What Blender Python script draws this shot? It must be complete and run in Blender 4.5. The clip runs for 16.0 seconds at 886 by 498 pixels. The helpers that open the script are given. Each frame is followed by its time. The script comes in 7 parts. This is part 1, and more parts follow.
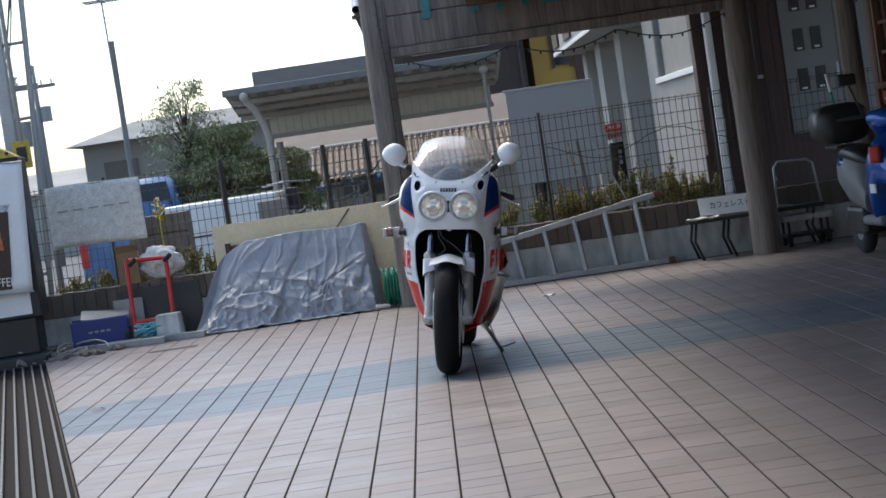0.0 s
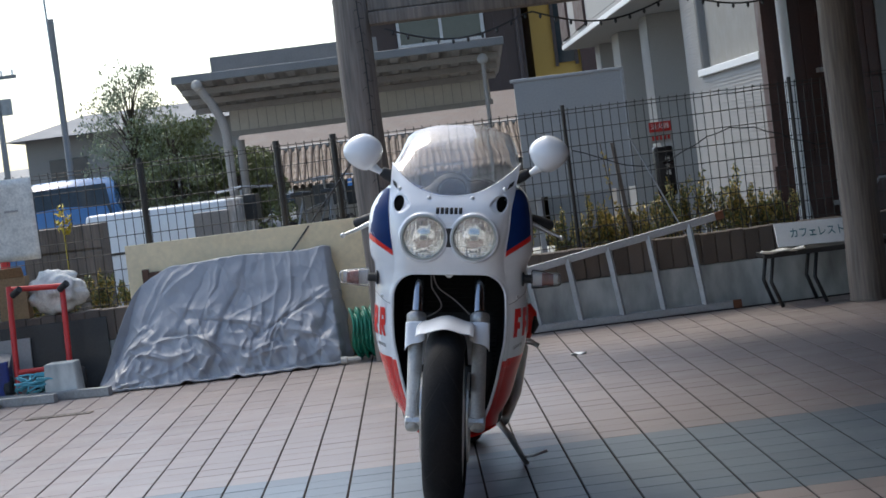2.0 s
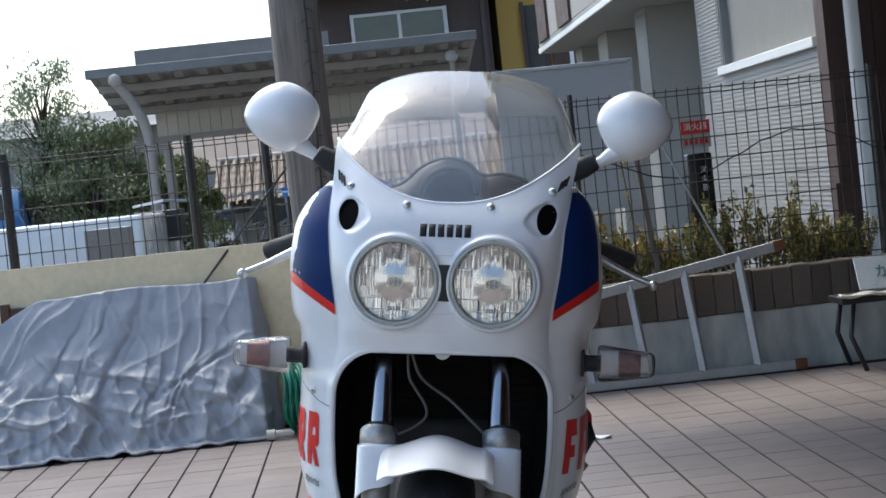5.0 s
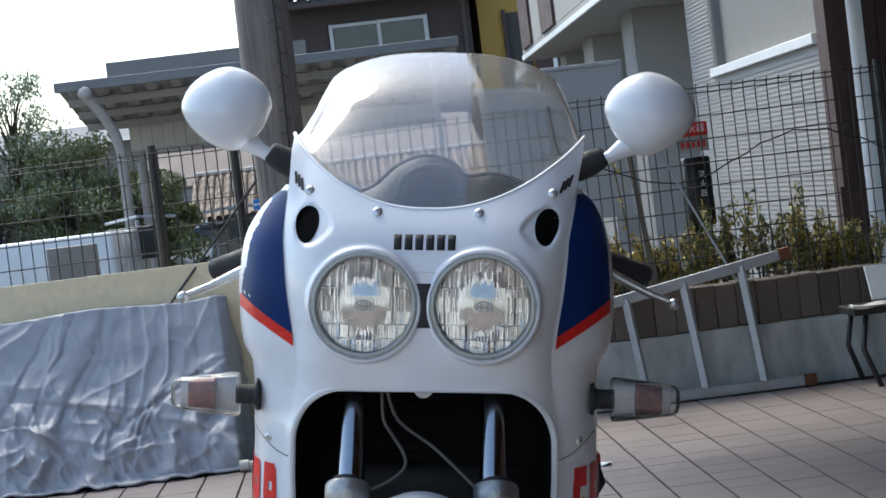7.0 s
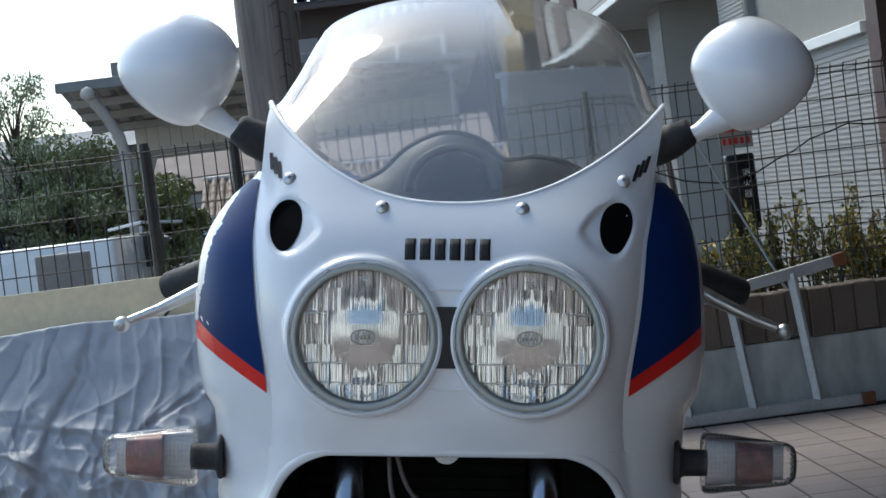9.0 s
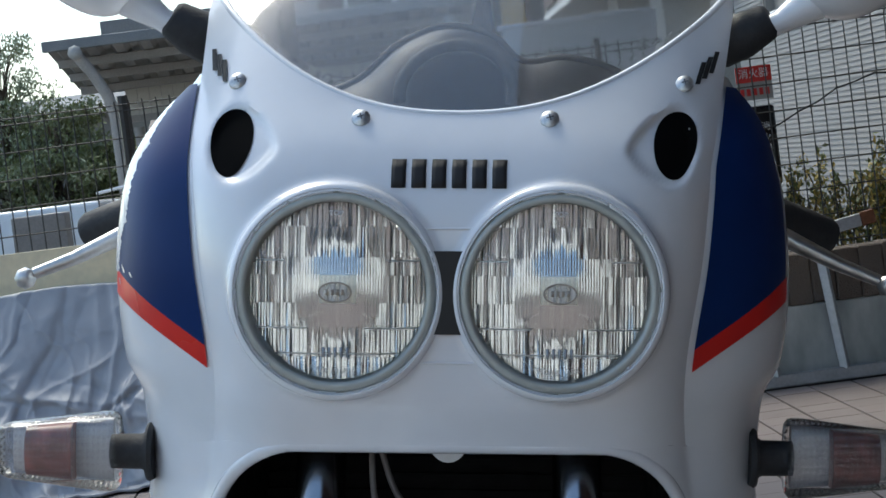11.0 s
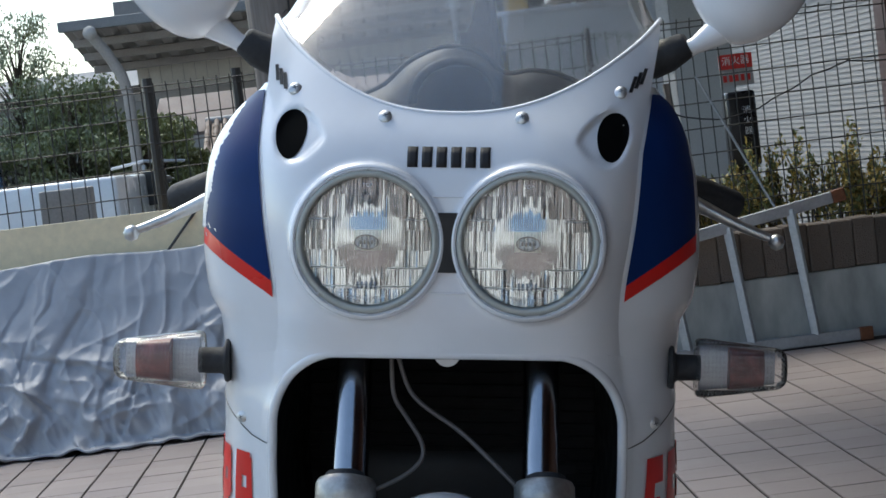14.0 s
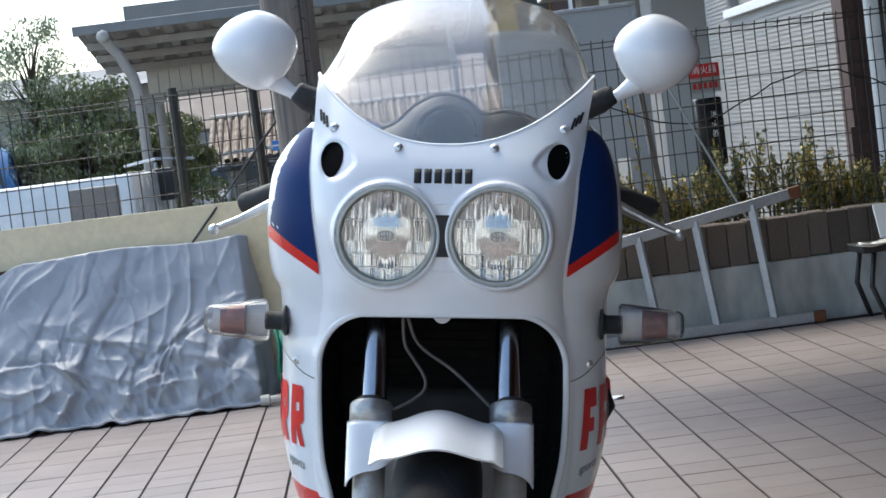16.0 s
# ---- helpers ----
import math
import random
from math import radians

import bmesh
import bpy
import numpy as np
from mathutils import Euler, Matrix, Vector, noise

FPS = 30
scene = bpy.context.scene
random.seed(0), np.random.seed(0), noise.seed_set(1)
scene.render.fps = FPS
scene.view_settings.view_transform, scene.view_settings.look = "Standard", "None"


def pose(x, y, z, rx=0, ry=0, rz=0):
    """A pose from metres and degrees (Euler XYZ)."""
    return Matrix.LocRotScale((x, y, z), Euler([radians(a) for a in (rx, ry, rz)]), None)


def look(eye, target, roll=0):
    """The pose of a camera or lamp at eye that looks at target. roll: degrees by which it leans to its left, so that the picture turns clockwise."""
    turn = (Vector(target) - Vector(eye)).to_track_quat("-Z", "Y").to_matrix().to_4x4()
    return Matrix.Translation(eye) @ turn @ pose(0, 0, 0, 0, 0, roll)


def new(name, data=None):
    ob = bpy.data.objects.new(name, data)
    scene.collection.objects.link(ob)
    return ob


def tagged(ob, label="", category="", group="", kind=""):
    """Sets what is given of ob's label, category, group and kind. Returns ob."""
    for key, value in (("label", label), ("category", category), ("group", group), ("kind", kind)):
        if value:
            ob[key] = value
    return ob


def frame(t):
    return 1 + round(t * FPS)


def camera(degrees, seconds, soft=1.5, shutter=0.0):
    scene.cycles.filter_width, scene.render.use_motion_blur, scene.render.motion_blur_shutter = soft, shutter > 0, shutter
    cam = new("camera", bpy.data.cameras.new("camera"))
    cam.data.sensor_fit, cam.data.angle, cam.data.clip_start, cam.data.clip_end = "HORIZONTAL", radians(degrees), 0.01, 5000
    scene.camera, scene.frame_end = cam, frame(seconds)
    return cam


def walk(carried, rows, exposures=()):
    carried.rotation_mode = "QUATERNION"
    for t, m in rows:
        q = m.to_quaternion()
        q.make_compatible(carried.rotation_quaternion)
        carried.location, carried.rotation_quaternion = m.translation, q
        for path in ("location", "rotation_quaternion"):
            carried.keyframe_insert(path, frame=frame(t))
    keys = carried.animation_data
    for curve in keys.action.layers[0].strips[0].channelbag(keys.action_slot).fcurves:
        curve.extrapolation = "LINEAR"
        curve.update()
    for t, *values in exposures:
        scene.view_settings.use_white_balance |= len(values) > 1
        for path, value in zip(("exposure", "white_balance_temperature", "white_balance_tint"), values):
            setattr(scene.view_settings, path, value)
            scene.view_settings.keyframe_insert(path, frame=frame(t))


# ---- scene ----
# ---- camera and walk ----
cam = camera(26, 16.0, soft=1.6)
walk(cam, [
    (0, look((0.033, -9.153, 1.073), (0.041, -7.156, 0.977), -8.44)),
    (0.5, look((0.033, -8.574, 1.076), (0.040, -6.576, 0.978), -8.88)),
    (1, look((0.035, -7.428, 1.077), (0.047, -5.431, 0.972), -8.58)),
    (1.5, look((0.037, -6.365, 1.071), (0.058, -4.368, 0.965), -8.18)),
    (2, look((0.031, -5.464, 1.055), (0.057, -3.466, 0.964), -7.14)),
    (2.5, look((0.025, -4.666, 1.029), (0.056, -2.667, 0.961), -6.53)),
    (3, look((0.013, -3.963, 1.011), (0.048, -1.964, 0.958), -6.20)),
    (3.5, look((0.009, -3.337, 1.002), (0.046, -1.338, 0.942), -5.73)),
    (4, look((0.011, -2.825, 0.990), (0.063, -0.827, 0.917), -5.56)),
    (6.5, look((0.029, -2.405, 0.976), (0.134, -0.409, 0.911), -6.77)),
    (7, look((0.043, -2.089, 0.966), (0.139, -0.093, 0.905), -6.96)),
    (7.5, look((0.055, -1.803, 0.958), (0.147, 0.194, 0.898), -6.97)),
    (8, look((0.064, -1.530, 0.953), (0.149, 0.467, 0.898), -7.17)),
    (8.5, look((0.067, -1.390, 0.953), (0.149, 0.608, 0.905), -7.21)),
    (9, look((0.065, -1.392, 0.950), (0.144, 0.605, 0.897), -7.16)),
    (9.5, look((0.067, -1.254, 0.933), (0.141, 0.744, 0.861), -7.22)),
    (10, look((0.071, -1.108, 0.923), (0.143, 0.889, 0.844), -7.27)),
    (12.5, look((0.087, -0.831, 0.895), (0.166, 1.165, 0.799), -7.35)),
    (13, look((0.081, -0.997, 0.902), (0.159, 0.999, 0.805), -7.29)),
    (13.5, look((0.069, -1.208, 0.909), (0.143, 0.788, 0.806), -7.08)),
    (14, look((0.059, -1.444, 0.916), (0.129, 0.551, 0.806), -6.99)),
    (14.5, look((0.049, -1.695, 0.927), (0.119, 0.301, 0.813), -7.08)),
    (15, look((0.043, -1.875, 0.937), (0.113, 0.121, 0.820), -7.11)),
    (15.5, look((0.037, -2.059, 0.947), (0.109, -0.064, 0.828), -7.05)),
    (16, look((0.031, -2.238, 0.958), (0.104, -0.243, 0.840), -7.11)),
], exposures=[(0, 1.02, 6500, 6), (3, 1.05, 6500, 6), (4, 1.14, 6450, 5), (6.5, 1.32, 6400, 4), (8, 1.12, 6250, 2), (9.5, 1.0, 6250, 1), (12.5, 1.0, 6350, 1), (14, 1.1, 6350, 2), (15, 1.46, 6400, 3), (16, 1.54, 6450, 3)])

# ---- world and light ----
world = bpy.data.worlds.new("world")
scene.world = world
world.use_nodes = True
wn, wl = world.node_tree.nodes, world.node_tree.links
sky = wn.new("ShaderNodeTexSky")
sky.sky_type, sky.sun_disc = "NISHITA", False
sky.sun_elevation, sky.sun_rotation = radians(56), radians(-28)
sky.air_density, sky.dust_density, sky.ozone_density = 1.0, 2.0, 1.5
wn["Background"].inputs["Strength"].default_value = 0.15
wl.new(sky.outputs["Color"], wn["Background"].inputs["Color"])

sun = new("sun", bpy.data.lights.new("sun", "SUN"))
sun.data.energy, sun.data.angle, sun.data.color = 1.25, radians(24.0), (1.0, 0.93, 0.84)
sun.matrix_world = look((-6.6, 12.3, 20.7), (0, 0, 0))


# ---- helpers of this scene ----
def principled(m):
    return next(n for n in m.node_tree.nodes if n.type == "BSDF_PRINCIPLED")


def paint(name, color, rough=0.5, metal=0.0, var=0.12, scale=6.0, fine=60.0, bump=0.1, coat=0.0, depth=0.004, spec=0.5, island=False, tint=None, stretch=None):
    """Surface with two scales of variation in colour and roughness, and a fine relief."""
    m = bpy.data.materials.new(name)
    m.use_nodes = True
    nd, ln = m.node_tree.nodes, m.node_tree.links
    p = principled(m)
    p.inputs["Metallic"].default_value = metal
    p.inputs["Coat Weight"].default_value = coat
    p.inputs["Coat Roughness"].default_value = 0.06
    p.inputs["Specular IOR Level"].default_value = spec
    tc = nd.new("ShaderNodeTexCoord")
    big, small = nd.new("ShaderNodeTexNoise"), nd.new("ShaderNodeTexNoise")
    big.inputs["Scale"].default_value, big.inputs["Detail"].default_value = scale, 5
    small.inputs["Scale"].default_value, small.inputs["Detail"].default_value = fine, 4
    where = tc.outputs["Object"]
    if stretch:
        mp = nd.new("ShaderNodeMapping")
        mp.inputs["Scale"].default_value = stretch
        ln.new(where, mp.inputs["Vector"])
        where = mp.outputs["Vector"]
    for n in (big, small):
        ln.new(where, n.inputs["Vector"])
    add = nd.new("ShaderNodeMath")
    add.operation = "ADD"
    ln.new(big.outputs["Fac"], add.inputs[0])
    ln.new(small.outputs["Fac"], add.inputs[1])
    fac = add.outputs[0]
    if island:
        geo, oi = nd.new("ShaderNodeNewGeometry"), nd.new("ShaderNodeObjectInfo")
        mix = nd.new("ShaderNodeMath")
        mix.operation = "ADD"
        ln.new(geo.outputs["Random Per Island"], mix.inputs[0])
        ln.new(oi.outputs["Random"], mix.inputs[1])
        mod = nd.new("ShaderNodeMath")
        mod.operation = "FRACT"
        ln.new(mix.outputs[0], mod.inputs[0])
        mul = nd.new("ShaderNodeMath")
        mul.operation = "MULTIPLY_ADD"
        ln.new(mod.outputs[0], mul.inputs[0])
        mul.inputs[1].default_value = 0.7
        ln.new(fac, mul.inputs[2])
        fac = mul.outputs[0]
    ramp = nd.new("ShaderNodeValToRGB")
    lo = tint or [c * (1 - var) for c in color]
    hi = [min(1, c * (1 + var)) for c in color]
    ramp.color_ramp.elements[0].color, ramp.color_ramp.elements[1].color = (*lo, 1), (*hi, 1)
    half = nd.new("ShaderNodeMapRange")
    half.inputs["From Min"].default_value, half.inputs["From Max"].default_value = (0.7, 1.3) if not island else (0.75, 1.95)
    ln.new(fac, half.inputs["Value"])
    ln.new(half.outputs["Result"], ramp.inputs["Fac"])
    ln.new(ramp.outputs["Color"], p.inputs["Base Color"])
    rr = nd.new("ShaderNodeMapRange")
    rr.inputs["From Min"].default_value, rr.inputs["From Max"].default_value = 0.3, 0.7
    rr.inputs["To Min"].default_value, rr.inputs["To Max"].default_value = max(0.02, rough * 0.8), min(1, rough * 1.2)
    ln.new(big.outputs["Fac"], rr.inputs["Value"])
    ln.new(rr.outputs["Result"], p.inputs["Roughness"])
    if bump:
        b = nd.new("ShaderNodeBump")
        b.inputs["Strength"].default_value, b.inputs["Distance"].default_value = bump, depth
        ln.new(small.outputs["Fac"], b.inputs["Height"])
        ln.new(b.outputs["Normal"], p.inputs["Normal"])
    return m


def glass(name, color=(1, 1, 1), rough=0.0, ior=1.45, ribs=0.0, axis="X", relief=0.5, haze=0.0):
    """Clear glass or acrylic; ribs: fluting per metre, haze: a thin patchy white film that paints in reflected sky
    along with dust and fine scratches.
    """
    m = bpy.data.materials.new(name)
    m.use_nodes = True
    nd, ln = m.node_tree.nodes, m.node_tree.links
    p = principled(m)
    p.inputs["Base Color"].default_value = (*color, 1)
    p.inputs["Roughness"].default_value, p.inputs["IOR"].default_value = rough, ior
    p.inputs["Transmission Weight"].default_value = 1
    tc = nd.new("ShaderNodeTexCoord")
    if ribs:
        w, b = nd.new("ShaderNodeTexWave"), nd.new("ShaderNodeBump")
        w.bands_direction = axis
        w.inputs["Scale"].default_value, w.inputs["Distortion"].default_value = ribs, 0.4
        b.inputs["Strength"].default_value, b.inputs["Distance"].default_value = relief, 0.003
        ln.new(tc.outputs["Object"], w.inputs["Vector"])
        ln.new(w.outputs["Fac"], b.inputs["Height"])
        ln.new(b.outputs["Normal"], p.inputs["Normal"])
    if haze:
        n, r, d, mix = nd.new("ShaderNodeTexNoise"), nd.new("ShaderNodeMapRange"), nd.new("ShaderNodeBsdfDiffuse"), nd.new("ShaderNodeMixShader")
        n.inputs["Scale"].default_value, n.inputs["Detail"].default_value = 9, 7
        r.inputs["From Min"].default_value, r.inputs["From Max"].default_value = 0.3, 0.75
        r.inputs["To Min"].default_value, r.inputs["To Max"].default_value = haze * 0.5, haze * 1.6
        d.inputs["Color"].default_value = (0.8, 0.8, 0.78, 1)
        ln.new(tc.outputs["Object"], n.inputs["Vector"])
        ln.new(n.outputs["Fac"], r.inputs["Value"])
        ln.new(r.outputs["Result"], mix.inputs["Fac"])
        ln.new(p.outputs[0], mix.inputs[1])
        ln.new(d.outputs[0], mix.inputs[2])
        ln.new(mix.outputs[0], nd["Material Output"].inputs["Surface"])
    return m


def moulded(name, tint=(1, 1, 1), milk=0.15, ribs=60.0, cross=0.0, relief=0.5, rough=0.05):
    """Thin moulded lens: clear, glossy by Fresnel, slightly milky, with fluting and cross ribs per metre."""
    m = bpy.data.materials.new(name)
    m.use_nodes = True
    nd, ln = m.node_tree.nodes, m.node_tree.links
    nd.remove(principled(m))
    tc, fr, b = nd.new("ShaderNodeTexCoord"), nd.new("ShaderNodeFresnel"), nd.new("ShaderNodeBump")
    fr.inputs["IOR"].default_value = 1.5
    height = None
    for k, axis in ((ribs, "X"), (cross, "Z")):
        if k:
            w = nd.new("ShaderNodeTexWave")
            w.bands_direction = axis
            w.inputs["Scale"].default_value, w.inputs["Distortion"].default_value = k, 0.3
            ln.new(tc.outputs["Object"], w.inputs["Vector"])
            if height is None:
                height = w.outputs["Fac"]
            else:
                mu = nd.new("ShaderNodeMath")
                mu.operation = "MULTIPLY"
                ln.new(height, mu.inputs[0])
                ln.new(w.outputs["Fac"], mu.inputs[1])
                height = mu.outputs[0]
    b.inputs["Strength"].default_value, b.inputs["Distance"].default_value = relief, 0.003
    ln.new(height, b.inputs["Height"])
    clear, gloss, soft = nd.new("ShaderNodeBsdfTransparent"), nd.new("ShaderNodeBsdfGlossy"), nd.new("ShaderNodeBsdfDiffuse")
    clear.inputs["Color"].default_value = (*tint, 1)
    soft.inputs["Color"].default_value = (0.90, 0.885, 0.85, 1)
    gloss.inputs["Roughness"].default_value = rough
    for n in (fr, gloss, soft):
        ln.new(b.outputs["Normal"], n.inputs["Normal"])
    m1, m2, rr = nd.new("ShaderNodeMixShader"), nd.new("ShaderNodeMixShader"), nd.new("ShaderNodeMapRange")
    rr.inputs["To Min"].default_value, rr.inputs["To Max"].default_value = milk * 0.4, milk * 1.8
    ln.new(height, rr.inputs["Value"])
    ln.new(rr.outputs["Result"], m1.inputs["Fac"])
    ln.new(clear.outputs[0], m1.inputs[1])
    ln.new(soft.outputs[0], m1.inputs[2])
    ln.new(fr.outputs[0], m2.inputs["Fac"])
    ln.new(m1.outputs[0], m2.inputs[1])
    ln.new(gloss.outputs[0], m2.inputs[2])
    ln.new(m2.outputs[0], nd["Material Output"].inputs["Surface"])
    return m


def part(name, bm, material, parent=None, label="", smooth=False, angle=None):
    """Links a bmesh as one mesh object, under a thing or a part."""
    bmesh.ops.recalc_face_normals(bm, faces=bm.faces)
    me = bpy.data.meshes.new(name)
    if smooth:
        for f in bm.faces:
            f.smooth = True
    bm.to_mesh(me)
    bm.free()
    for mm in material if isinstance(material, (list, tuple)) else [material]:
        me.materials.append(mm)
    ob = new(name, me)
    if parent:
        ob.parent = parent
    if label:
        tagged(ob, label)
    if smooth and angle:
        me.set_sharp_from_angle(angle=radians(angle))
    return ob


def thing(name, m, label, category, group="", kind=""):
    ob = new(name)
    ob.empty_display_size = 0.1
    ob.matrix_world = m
    return tagged(ob, label, category, group, kind)


def sized(k, x, y, z=0.0, rx=0, ry=0, rz=0):
    """A pose for a thing drawn at another scale: k times its drawn size."""
    return pose(x, y, z, rx, ry, rz) @ Matrix.Scale(k, 4)


def box(bm, x0, x1, y0, y1, z0, z1, bevel=0.0, m=None, seg=2):
    g = bmesh.ops.create_cube(bm, size=1.0)
    vs = g["verts"]
    for v in vs:
        v.co = Vector((x0 + (v.co.x + 0.5) * (x1 - x0), y0 + (v.co.y + 0.5) * (y1 - y0), z0 + (v.co.z + 0.5) * (z1 - z0)))
    if m is not None:
        bmesh.ops.transform(bm, matrix=m, verts=vs)
    if bevel:
        es = list({e for v in vs for e in v.link_edges})
        bmesh.ops.bevel(bm, geom=es, offset=bevel, segments=seg, profile=0.5, affect="EDGES")
    return bm


def newbox(x0, x1, y0, y1, z0, z1, bevel=0.0, m=None, seg=2):
    return box(bmesh.new(), x0, x1, y0, y1, z0, z1, bevel, m, seg)


def tube(bm, pts, r, seg=10, caps=True):
    """A round bar along points; r is one radius or one for each point."""
    pts = [Vector(p) for p in pts]
    rs = r if isinstance(r, (list, tuple)) else [r] * len(pts)
    rings, up = [], None
    for i, p in enumerate(pts):
        d = (pts[min(i + 1, len(pts) - 1)] - pts[max(i - 1, 0)]).normalized()
        if up is None:
            up = Vector((0, 0, 1)) if abs(d.z) < 0.9 else Vector((0, 1, 0))
        a = d.cross(up).normalized()
        up = a.cross(d).normalized()
        rings.append([bm.verts.new(p + rs[i] * (math.cos(2 * math.pi * k / seg) * a + math.sin(2 * math.pi * k / seg) * up)) for k in range(seg)])
    for r0, r1 in zip(rings, rings[1:]):
        for k in range(seg):
            bm.faces.new((r0[k], r0[(k + 1) % seg], r1[(k + 1) % seg], r1[k]))
    if caps:
        bm.faces.new(rings[0][::-1])
        bm.faces.new(rings[-1])
    return bm


def lathe(bm, prof, m=None, seg=32, closed=False):
    """Turns a profile of (radius, height) round local z."""
    rings = []
    for r, h in prof:
        if r < 1e-6:
            rings.append([bm.verts.new((0, 0, h))])
        else:
            rings.append([bm.verts.new((r * math.cos(2 * math.pi * k / seg), r * math.sin(2 * math.pi * k / seg), h)) for k in range(seg)])
    pairs = list(zip(rings, rings[1:])) + ([(rings[-1], rings[0])] if closed else [])
    for a, b in pairs:
        for k in range(seg):
            q = [a[k % len(a)], a[(k + 1) % len(a)], b[(k + 1) % len(b)], b[k % len(b)]]
            q = list(dict.fromkeys(q))
            if len(q) > 2:
                bm.faces.new(q)
    if m is not None:
        bmesh.ops.transform(bm, matrix=m, verts=[v for r in rings for v in r])
    return bm


def sheet(bm, fn, nu, nv, keep=None):
    """A grid of fn(u, v), u and v from 0 to 1."""
    g = [[bm.verts.new(fn(i / nu, j / nv)) for i in range(nu + 1)] for j in range(nv + 1)]
    for j in range(nv):
        for i in range(nu):
            bm.faces.new((g[j][i], g[j][i + 1], g[j + 1][i + 1], g[j + 1][i]))
    return bm


def thicken(bm, d, away=(0, -1, 0.3)):
    """Gives a sheet a back side d behind it; the face that looks towards away stays where it is."""
    bmesh.ops.recalc_face_normals(bm, faces=bm.faces)
    if sum(f.normal.dot(Vector(away)) * f.calc_area() for f in bm.faces) < 0:
        bmesh.ops.reverse_faces(bm, faces=bm.faces)
    bm.normal_update()
    front = list(bm.faces)
    back = {v: bm.verts.new(v.co - v.normal * abs(d)) for v in list(bm.verts)}
    rim = [e for e in bm.edges if e.is_boundary]
    for f in front:
        bm.faces.new([back[v] for v in reversed(f.verts)])
    for e in rim:
        a, b = e.verts
        if e.link_loops[0].vert is b:
            a, b = b, a
        bm.faces.new((b, a, back[a], back[b]))
    return bm


def curve_of(tab):
    """Smooth interpolation through a short table of (x, value)."""
    xs, ys = [a for a, _ in tab], [b for _, b in tab]

    def f(x):
        x = min(max(x, xs[0]), xs[-1])
        i = max(k for k in range(len(xs) - 1) if xs[k] <= x + 1e-9)
        t = (x - xs[i]) / (xs[i + 1] - xs[i])
        s = lambda k: (ys[min(k + 1, len(ys) - 1)] - ys[max(k - 1, 0)]) / (xs[min(k + 1, len(xs) - 1)] - xs[max(k - 1, 0)])
        h = xs[i + 1] - xs[i]
        return (2 * t**3 - 3 * t**2 + 1) * ys[i] + (t**3 - 2 * t**2 + t) * h * s(i) + (-2 * t**3 + 3 * t**2) * ys[i + 1] + (t**3 - t**2) * h * s(i + 1)

    return f


def flat(bm, pts, y, z0=0.0):
    """A face in the plane y from (x, z) points."""
    bm.faces.new([bm.verts.new((x, y, z + z0)) for x, z in pts])
    return bm


def words(name, text, size, m, material, parent, depth=0.002, label="", width=0.0):
    c = bpy.data.curves.new(name, "FONT")
    c.body, c.size, c.extrude, c.align_x, c.align_y = text, size, depth, "CENTER", "CENTER"
    tmp = bpy.data.objects.new(name, c)
    scene.collection.objects.link(tmp)
    me = bpy.data.meshes.new_from_object(tmp.evaluated_get(bpy.context.evaluated_depsgraph_get()))
    bpy.data.objects.remove(tmp)
    xs = [v.co.x for v in me.vertices]
    if width and xs:
        k = width / (max(xs) - min(xs))
        for v in me.vertices:
            v.co.x *= k
    me.name = name
    me.materials.clear()
    me.materials.append(material)
    ob = new(name, me)
    ob.parent = parent
    ob.matrix_local = m
    if label:
        tagged(ob, label)
    return ob


# ---- materials ----
M_tile = paint("pink_tile", (0.236, 0.200, 0.187), 0.42, var=0.11, scale=3.0, fine=90, bump=0.12, island=True, spec=0.3)
M_tile_blue = paint("blue_tile", (0.128, 0.155, 0.178), 0.44, var=0.13, scale=3.0, fine=45, bump=0.12, island=True, spec=0.3)
M_joint = paint("dark_joint", (0.03, 0.026, 0.024), 1.0, var=0.3, scale=20, bump=0.2, spec=0.05)
M_asphalt = paint("asphalt", (0.10, 0.10, 0.10), 0.9, var=0.25, scale=1.5, fine=250, bump=0.5)
M_grate = paint("dark_steel_grating", (0.11, 0.11, 0.11), 0.7, metal=0.2, var=0.3, scale=8)
M_line = paint("orange_road_paint", (0.65, 0.33, 0.06), 0.8, var=0.2, scale=5)
M_conc = paint("concrete", (0.42, 0.43, 0.405), 0.85, var=0.40, scale=4, fine=13, bump=0.25, stretch=(1, 1, 0.4))
M_aggr = paint("washed_aggregate", (0.125, 0.098, 0.078), 0.8, var=0.30, scale=70, fine=160, bump=1.0, depth=0.006, island=True)
M_kerb = paint("grey_steel", (0.30, 0.30, 0.295), 0.55, metal=0.4, var=0.2, scale=9)
M_fence = paint("dark_fence_paint", (0.035, 0.032, 0.028), 0.5, var=0.2)
M_yellow = paint("pale_yellow_board", (0.80, 0.66, 0.42), 0.6, var=0.10, scale=1.5, fine=30)
M_alu = paint("aluminium", (0.42, 0.43, 0.44), 0.45, metal=0.6, var=0.14, scale=12, fine=80)
M_wood_post = paint("weathered_timber", (0.185, 0.155, 0.13), 0.8, var=0.45, scale=9, fine=70, bump=0.7, depth=0.008, stretch=(1, 1, 0.05))
M_wood_dark = paint("dark_stained_timber", (0.085, 0.036, 0.018), 0.55, var=0.4, scale=3, fine=40, bump=0.3)
M_wood_red = paint("red_brown_timber", (0.15, 0.052, 0.021), 0.5, var=0.35, scale=4, fine=50, bump=0.3)
M_teal = paint("teal_paint", (0.03, 0.17, 0.18), 0.5, var=0.2)
M_brownwall = paint("brown_metal_siding", (0.07, 0.038, 0.032), 0.6, var=0.2)
